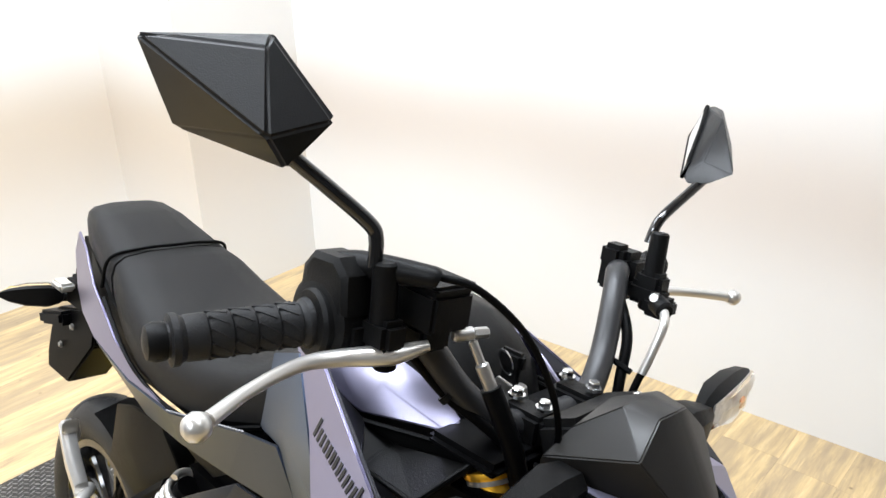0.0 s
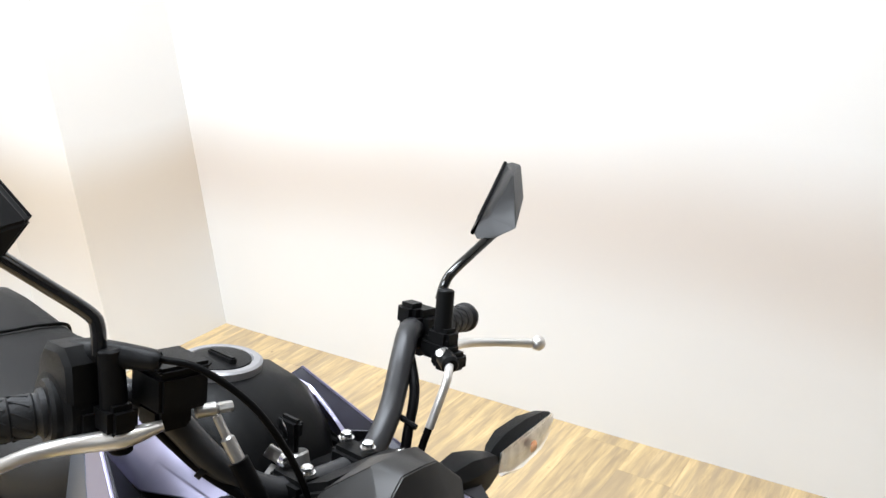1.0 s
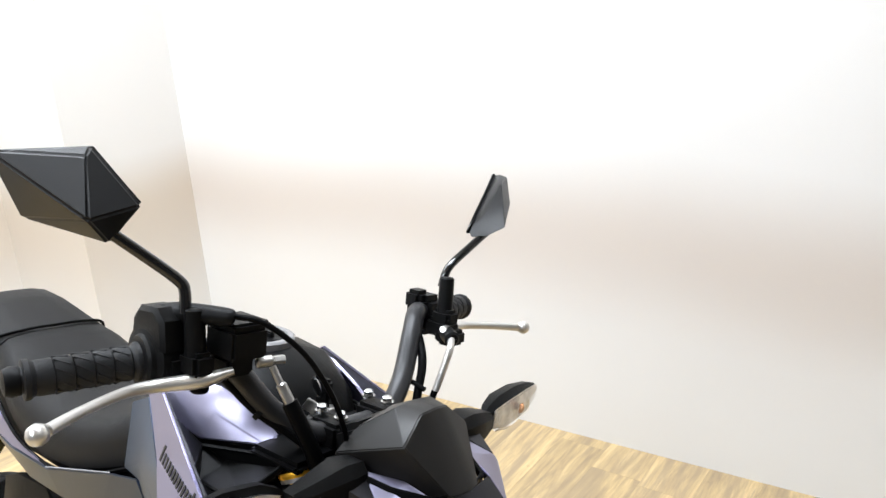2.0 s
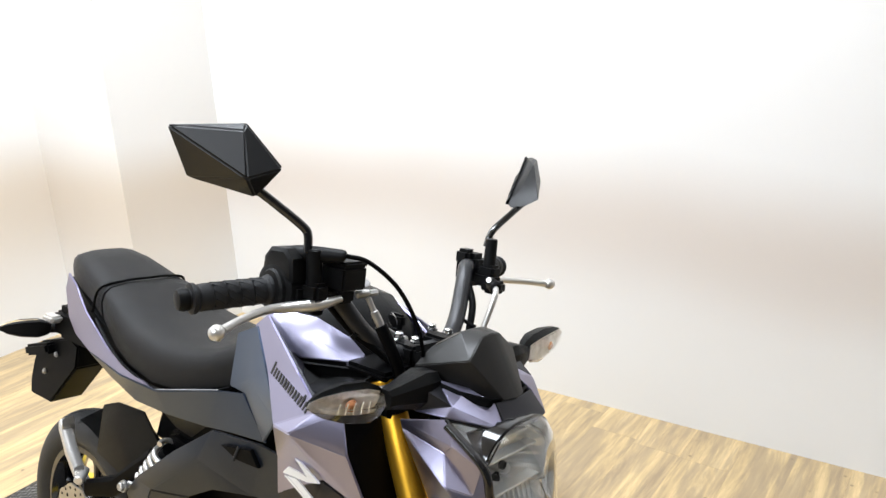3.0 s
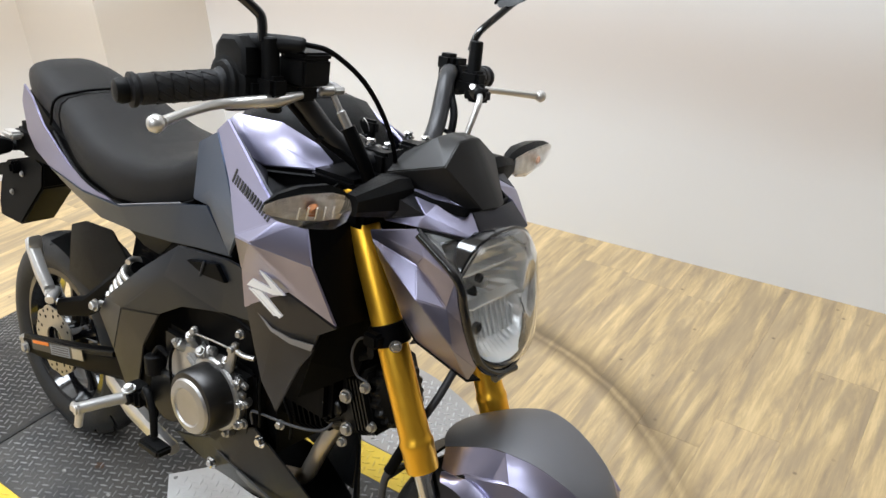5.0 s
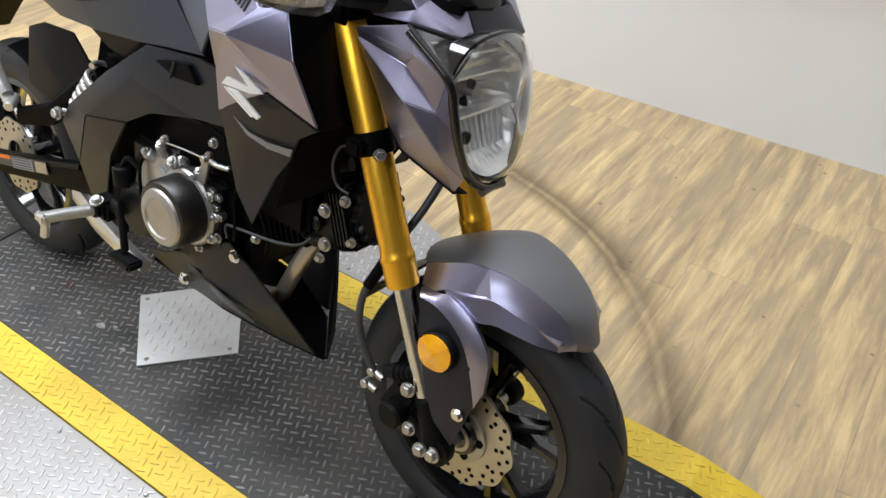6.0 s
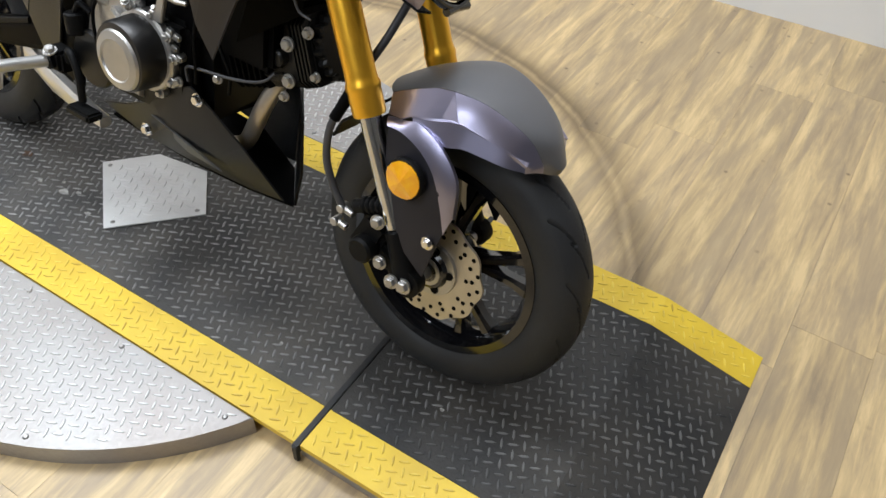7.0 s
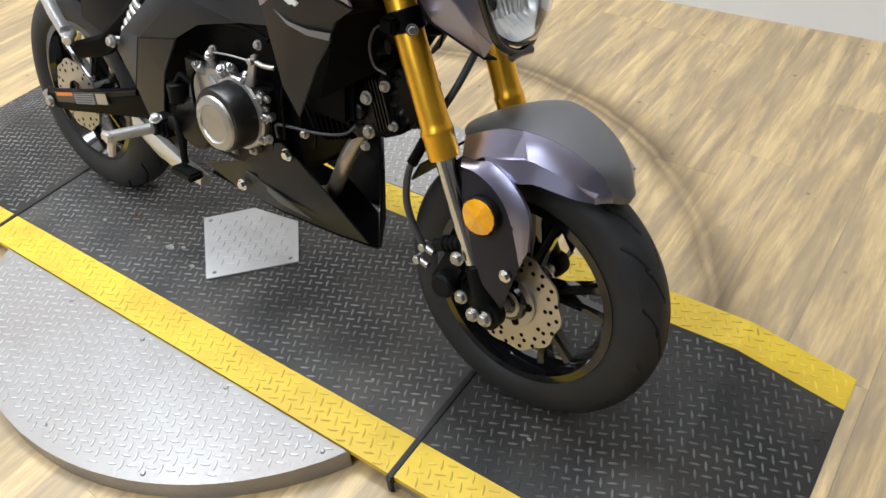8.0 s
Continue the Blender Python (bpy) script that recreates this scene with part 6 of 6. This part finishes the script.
# ---- handlebar ----
BAR = pose(0.915, 0, 0.868) @ pose(0, 0, 0, -1.6, 0, -1.4) @ pose(-0.915, 0, -0.868)


def bar_part(name, bm, material, label="", smooth=40, parent=None):
    ob = part(name, bm, material, parent or bike, label, smooth)
    if parent is None:
        ob.matrix_local = BAR
    return ob


bar = bar_part("handlebar", tube([(0.800, -0.350, 0.957), (0.815, -0.290, 0.961), (0.833, -0.215, 0.968), (0.850, -0.178, 0.976), (0.870, -0.148, 0.955), (0.893, -0.110, 0.905), (0.910, -0.070, 0.876), (0.918, -0.035, 0.870), (0.918, 0.035, 0.870), (0.910, 0.070, 0.876), (0.893, 0.110, 0.905), (0.870, 0.148, 0.955), (0.850, 0.178, 0.976), (0.833, 0.215, 0.968), (0.815, 0.290, 0.961), (0.800, 0.350, 0.957)], 0.0136, 18, 6), BAR_BLACK, "black raised tubular handlebar", 60)
for s in (-1, 1):
    g0, g1 = Vector((0.829, s * 0.232, 0.966)), Vector((0.802, s * 0.342, 0.9575))
    L = (g1 - g0).length
    prof = [(0.0205, 0.0), (0.0215, 0.004), (0.0205, 0.008), (0.0180, 0.010)]
    for k in range(5):
        h0 = 0.012 + k * (L - 0.022) / 5
        w = (L - 0.022) / 5
        prof += [(0.0172, h0), (0.0184, h0 + 0.0015), (0.0182, h0 + w - 0.003), (0.0172, h0 + w - 0.001)]
    prof += [(0.0185, L - 0.008), (0.0205, L - 0.006), (0.0205, L - 0.001), (0.016, L)]
    grip = bar_part("grip", lathe(prof, g0, g1 - g0, 32), GRIP_RUBBER, "ribbed black rubber grip", 30, bar)
    d = (g1 - g0).normalized()
    rib = []
    for k in range(4):
        for q in range(10):
            an = 2 * math.pi * q / 10
            e1 = d.orthogonal().normalized()
            e2 = d.cross(e1)
            p0 = g0 + d * (0.016 + k * (L - 0.022) / 5) + 0.0183 * (math.cos(an) * e1 + math.sin(an) * e2)
            p1 = g0 + d * (0.030 + k * (L - 0.022) / 5) + 0.0183 * (math.cos(an + 0.5) * e1 + math.sin(an + 0.5) * e2)
            rib.append(tube([p0, p1], 0.0012, 5, smooth_path=False))
    bar_part("grip_rib", joined(*rib), GRIP_RUBBER, "", 40, bar)
    bar_part("bar_end", lathe([(0.012, 0), (0.0145, 0.002), (0.0155, 0.010), (0.013, 0.016), (0.006, 0.018)], g1, d, 24), MATT_BLACK, "black bar end weight", 40, bar)
# right-hand controls
bar_part("throttle_case", joined(lathe([(0.030, -0.018), (0.036, -0.014), (0.037, 0.0), (0.036, 0.012), (0.030, 0.017)], (0.834, -0.217, 0.970), (0, 1, 0), 32), loft([[(x, y, z) for x, z in ring] for y, ring in ((-0.234, ((0.812, 0.985), (0.814, 1.008), (0.824, 1.020), (0.850, 1.022), (0.862, 1.012), (0.866, 0.985))), (-0.230, ((0.806, 0.983), (0.808, 1.010), (0.821, 1.025), (0.852, 1.027), (0.866, 1.015), (0.870, 0.983))), (-0.204, ((0.806, 0.983), (0.808, 1.010), (0.821, 1.025), (0.852, 1.027), (0.866, 1.015), (0.870, 0.983))), (-0.200, ((0.812, 0.985), (0.814, 1.008), (0.824, 1.020), (0.850, 1.022), (0.862, 1.012), (0.866, 0.985))))]), block((0.856, -0.228, 0.955), (0.874, -0.208, 0.978), 0.004), rod((0.832, -0.238, 0.967), (0.834, -0.226, 0.967), 0.030, seg=28, bevel=0.003)), MATT_BLACK, "black throttle and switch case", 35, bar)
bar_part("throttle_hood", joined(tube([(0.835, -0.214, 1.014), (0.850, -0.206, 1.018), (0.880, -0.196, 1.022), (0.912, -0.186, 1.025), (0.916, -0.184, 1.025)], 0.0090, 16, 4, radii=[0.013, 0.0125, 0.011, 0.0090, 0.0070])), MATT_BLACK, "black cable elbow", 50, bar)
bar_part("throttle_cable", tube([(0.915, -0.182, 1.026), (0.938, -0.160, 1.020), (0.962, -0.125, 0.988), (0.976, -0.095, 0.940), (0.975, -0.070, 0.89), (0.955, -0.05, 0.85)], 0.0032, 8), FRAME_BLACK, "thin black throttle cable", 60, bar)
for s in (-1, 1):
    bar_part("mirror_clamp", joined(rod((0.882, s * 0.202, 0.968), (0.879, s * 0.205, 1.030), 0.0115, 0.0105, 18, 0.002), block((0.866, s * 0.202 - 0.013, 0.958), (0.900, s * 0.202 + 0.013, 0.985), 0.005)), MATT_BLACK, "black mirror clamp", 40, bar)
    bar_part("lever_pivot", joined(rod((0.884, s * 0.198, 0.940), (0.884, s * 0.198, 0.962), 0.010, seg=16, bevel=0.002), hex_bolt((0.884, s * 0.198, 0.962), (0, 0, 1), 0.006, 0.006)), FRAME_BLACK, "", 40, bar)
    pts = [(0.905, s * 0.172, 0.964), (0.893, s * 0.200, 0.956), (0.872, s * 0.232, 0.951), (0.866, s * 0.268, 0.949), (0.880, s * 0.318, 0.945), (0.902, s * 0.362, 0.942)]
    bar_part("lever", joined(tube(pts, 0.006, 12, 6, radii=[0.0045, 0.0088, 0.0075, 0.0058, 0.0052, 0.0060]), lathe([(0.004, -0.0095), (0.0085, -0.006), (0.0105, 0.0), (0.0085, 0.006), (0.004, 0.0095)], (0.906, s * 0.372, 0.9415), (0.2, s, 0), 20)), SILVER_PAINT, "silver hand lever with ball end", 60, bar)
    # mirrors: a flat glass in a ridged five-sided shell
    back = BAR.inverted()
    if s < 0:
        A = [(0.741, -0.341, 1.184), (0.822, -0.283, 1.194), (0.862, -0.255, 1.142), (0.828, -0.268, 1.102), (0.743, -0.311, 1.119)]
        crest = [(0.853, -0.301, 1.128), (0.832, -0.291, 1.187)]
        n = Vector((0.62, -0.76, -0.15)).normalized()
        bend = [(0.868, -0.206, 1.030), (0.867, -0.206, 1.052), (0.863, -0.211, 1.064), (0.848, -0.238, 1.088), (0.830, -0.266, 1.112)]
    else:
        # this one is turned further in and shaped to the camera's view: glass edge-on, shell from the front
        n = Vector((0.80, 0.56, -0.20)).normalized()
        A = [(0.811, 0.429, 1.162), (0.833, 0.379, 1.136), (0.860, 0.307, 1.092), (0.864, 0.289, 1.073), (0.800, 0.415, 1.116)]
        crest = [(0.872, 0.307, 1.101), (0.853, 0.374, 1.151), (0.820, 0.439, 1.158), (0.866, 0.385, 1.120), (0.910, 0.309, 1.093), (0.889, 0.293, 1.078)]
        bend = [(0.865, 0.223, 1.005), (0.866, 0.229, 1.024), (0.868, 0.240, 1.038), (0.872, 0.275, 1.060), (0.876, 0.318, 1.085)]
    A = [back @ Vector(a) for a in A]
    cen = sum(A, Vector()) / 5
    if s < 0:
        A = [cen + (a - cen) * 1.035 for a in A]
    face = sum(((a - cen).cross(b - cen) for a, b in zip(A, A[1:] + A[:1])), Vector()).normalized()
    n = face if face.dot(n) > 0 else -face
    rows = [[cen + (a - cen) * k + n * off for a in A] for k, off in ((0.88, -0.008), (0.975, -0.005), (1.0, 0.0))]
    body = bmesh.new()
    crest = [back @ Vector(p) for p in crest]
    if s < 0:
        R = [[body.verts.new(p) for p in r] for r in rows]
        for a, b in zip(R, R[1:]):
            for j in range(5):
                body.faces.new((a[j], a[(j + 1) % 5], b[(j + 1) % 5], b[j]))
        body.faces.new(R[0][::-1])
        sp = [body.verts.new(p) for p in crest]
        top = R[-1]
        for f in ((top[0], top[1], sp[1]), (top[0], sp[1], sp[0]), (top[1], top[2], sp[0], sp[1]), (top[2], top[3], sp[0]), (top[3], top[4], sp[0]), (top[4], top[0], sp[0])):
            body.faces.new(f)
    else:
        for p in rows[0] + rows[-1] + crest:
            body.verts.new(p)
        bmesh.ops.convex_hull(body, input=body.verts[:])
        bmesh.ops.delete(body, geom=[v for v in body.verts if not v.link_faces], context="VERTS")
    bmesh.ops.recalc_face_normals(body, faces=body.faces)
    bmesh.ops.bevel(body, geom=[e for e in body.edges if e.calc_face_angle(0) > 0.2], offset=0.0055 if s < 0 else 0.0012, segments=5, affect="EDGES", clamp_overlap=True)
    glass = bmesh.new()
    gl = [cen + (a - cen) * 0.84 - n * 0.0086 for a in A]
    lip = tube([cen + (a - cen) * 0.90 - n * 0.008 for a in A + A[:2]], 0.0030, 6, smooth_path=False)
    lo = [glass.verts.new(p) for p in gl]
    hi = [glass.verts.new(p - n * 0.0012) for p in gl]
    glass.faces.new(lo)
    glass.faces.new(hi[::-1])
    for j in range(5):
        glass.faces.new((lo[j], lo[(j + 1) % 5], hi[(j + 1) % 5], hi[j]))
    stem = tube([back @ Vector(p) for p in bend], 0.0062, 12, 5)
    bar_part("mirror", body, MIRROR_SHELL, "angular black rear-view mirror", 30, bar)
    bar_part("mirror_glass", glass, MIRROR_GLASS, "mirror glass", 30, bar)
    bar_part("mirror_lip", lip, FRAME_BLACK, "black lip round the glass", 30, bar)
    bar_part("mirror_stem", stem, GLOSS_BLACK, "bent black mirror stem", 60, bar)
bar_part("master_cylinder", joined(block((0.864, -0.180, 0.975), (0.914, -0.135, 1.008), 0.003), block((0.868, -0.176, 0.954), (0.902, -0.142, 0.976), 0.004)), MATT_BLACK, "black brake fluid reservoir", 30, bar)
bar_part("reservoir_lid", block((0.862, -0.182, 1.0085), (0.916, -0.133, 1.016), 0.003), MATT_BLACK, "black reservoir lid", 30, bar)
bar_part("banjo_bolt", joined(rod((0.900, -0.140, 0.966), (0.908, -0.122, 0.968), 0.0062, seg=14, bevel=0.002), rod((0.908, -0.122, 0.968), (0.913, -0.110, 0.969), 0.0050, seg=6, bevel=0.001)), BRUSHED, "pale banjo bolt", 40, bar)
bar_part("hose_union", joined(rod((0.909, -0.124, 0.962), (0.920, -0.118, 0.940), 0.0040, seg=14, bevel=0.001), rod((0.918, -0.119, 0.944), (0.929, -0.112, 0.922), 0.0062, seg=12, bevel=0.002)), BRUSHED, "bright hose union", 40, bar)
bar_part("master_hose", tube([(0.928, -0.113, 0.924), (0.942, -0.102, 0.892), (0.950, -0.090, 0.86), (0.950, -0.075, 0.82), (0.945, -0.06, 0.76)], 0.0095, 12), FRAME_BLACK, "thick black brake hose", 60, bar)
bar_part("switch_lead", tube([(0.862, -0.165, 0.955), (0.888, -0.125, 0.905), (0.915, -0.095, 0.878), (0.935, -0.07, 0.85), (0.94, -0.05, 0.80)], 0.0055, 8), FRAME_BLACK, "black switch lead", 60, bar)
bar_part("cable_tie", joined(*[rod((x, y, z), (x + 0.004, y + 0.003, z - 0.004), 0.0085, seg=12) for x, y, z in ((0.888, -0.125, 0.905),)]), MATT_BLACK, "", 40, bar)
# left-hand controls
bar_part("switch_case", joined(block((0.812, 0.190, 0.940), (0.860, 0.232, 0.998), 0.010), block((0.858, 0.186, 0.946), (0.905, 0.212, 0.972), 0.006), block((0.815, 0.186, 0.975), (0.845, 0.215, 1.004), 0.006)), MATT_BLACK, "black switch case", 35, bar)
bar_part("clutch_perch", joined(rod((0.900, 0.187, 0.956), (0.922, 0.175, 0.952), 0.011, seg=16, bevel=0.003), block((0.885, 0.18, 0.938), (0.915, 0.215, 0.96), 0.005)), MATT_BLACK, "black clutch perch", 35, bar)
bar_part("clutch_cable", tube([(0.920, 0.174, 0.952), (0.930, 0.160, 0.942), (0.930, 0.149, 0.917), (0.927, 0.140, 0.888)], 0.0052, 10), SILVER_PAINT, "silver cable sleeve", 60, bar)
bar_part("clutch_cable_lower", tube([(0.927, 0.141, 0.892), (0.925, 0.130, 0.86), (0.935, 0.11, 0.82), (0.92, 0.08, 0.76)], 0.0045, 8), FRAME_BLACK, "black clutch cable", 60, bar)
bar_part("left_lead", tube([(0.862, 0.165, 0.962), (0.900, 0.140, 0.925), (0.915, 0.118, 0.885), (0.925, 0.10, 0.84), (0.925, 0.08, 0.80)], 0.006, 8), FRAME_BLACK, "black switch lead tied to the bar", 60, bar)
bar_part("lead_tie", rod((0.890, 0.115, 0.903), (0.925, 0.120, 0.893), 0.0035, seg=8), FRAME_BLACK, "", 40, bar)
# ignition lock and keys between the bars
lock = part("ignition_lock", joined(rod((0.868, 0, 0.855), (0.862, 0, 0.876), 0.018, seg=24, bevel=0.002)), BRUSHED, bike, "ignition lock", 30)
part("key", joined(block((0.850, -0.003, 0.876), (0.872, 0.003, 0.900), 0.002), block((0.845, -0.006, 0.895), (0.876, 0.006, 0.915), 0.004)), MATT_BLACK, lock, "black key in the lock", 30)

part("key_ring", lathe([(0.0125, -0.0008), (0.0140, 0.0), (0.0125, 0.0008), (0.0110, 0.0)], (0.862, -0.012, 0.905), (0.3, 1, 0.2), 20, close=True), CHROME, lock, "bright key ring", 40)
part("spare_key", joined(block((0.866, -0.034, 0.880), (0.884, -0.030, 0.898), 0.001, (20, 30, 40)), block((0.874, -0.048, 0.872), (0.880, -0.030, 0.876), 0.0006, (10, 20, 30))), BRUSHED, lock, "bright spare key", 30)

# small hoses, leads and bolts round the engine
for pts, r in (([(0.560, -0.120, 0.480), (0.548, -0.128, 0.450), (0.556, -0.132, 0.400), (0.572, -0.130, 0.372)], 0.0030),
               ([(0.590, -0.108, 0.590), (0.640, -0.118, 0.575), (0.690, -0.118, 0.580), (0.740, -0.110, 0.565)], 0.0040),
               ([(0.776, -0.112, 0.520), (0.770, -0.116, 0.480), (0.772, -0.116, 0.440), (0.768, -0.113, 0.405)], 0.0034),
               ([(0.790, -0.100, 0.500), (0.815, -0.104, 0.470), (0.832, -0.104, 0.440), (0.826, -0.100, 0.405)], 0.0030)):
    part("engine_hose", tube(pts, r, 8), FRAME_BLACK, eng, "thin black hose", 60)
for at in ((0.612, -0.122, 0.521), (0.725, -0.118, 0.557), (0.733, -0.116, 0.395), (0.690, -0.118, 0.372), (0.815, -0.110, 0.430)):
    part("engine_bolt", hex_bolt(at, (0.1, -1, 0.1), 0.0062, 0.009), BRUSHED, eng)


# ---- floor planks ----
def plank_mesh(w, l):
    verts = [(-w, -l, 0), (w, -l, 0), (w, l, 0), (-w, l, 0)]
    c = 0.00015
    top = [(-w + c, -l + c, 0.004), (w - c, -l + c, 0.004), (w - c, l - c, 0.004), (-w + c, l - c, 0.004)]
    return mesh_of("plank", verts + top, [(0, 1, 5, 4), (1, 2, 6, 5), (2, 3, 7, 6), (3, 0, 4, 7), (4, 5, 6, 7)])


PLANK = plank_mesh(0.07615, 0.49985)
rng = random.Random(4)
for i in range(39):
    x = -0.70 + 0.1524 * i + 0.076
    off = rng.uniform(0, 1.0)
    for j in range(7):
        y = YS - 0.9 + off + 1.0 * j
        if y > 2.95 or y < YS - 0.45:
            continue
        far = 1.90 if x < -0.14 else 2.40 + 0.035 * x
        y0, y1 = max(y - 0.5, YS - 0.14), min(y + 0.5, far)
        if y1 - y0 < 0.01:
            continue
        ob = part("plank", PLANK, FLOOR, floor)
        ob.location = (x, (y0 + y1) / 2, FLOOR_Z - 0.004)
        ob.scale = (1, y1 - y0, 1)
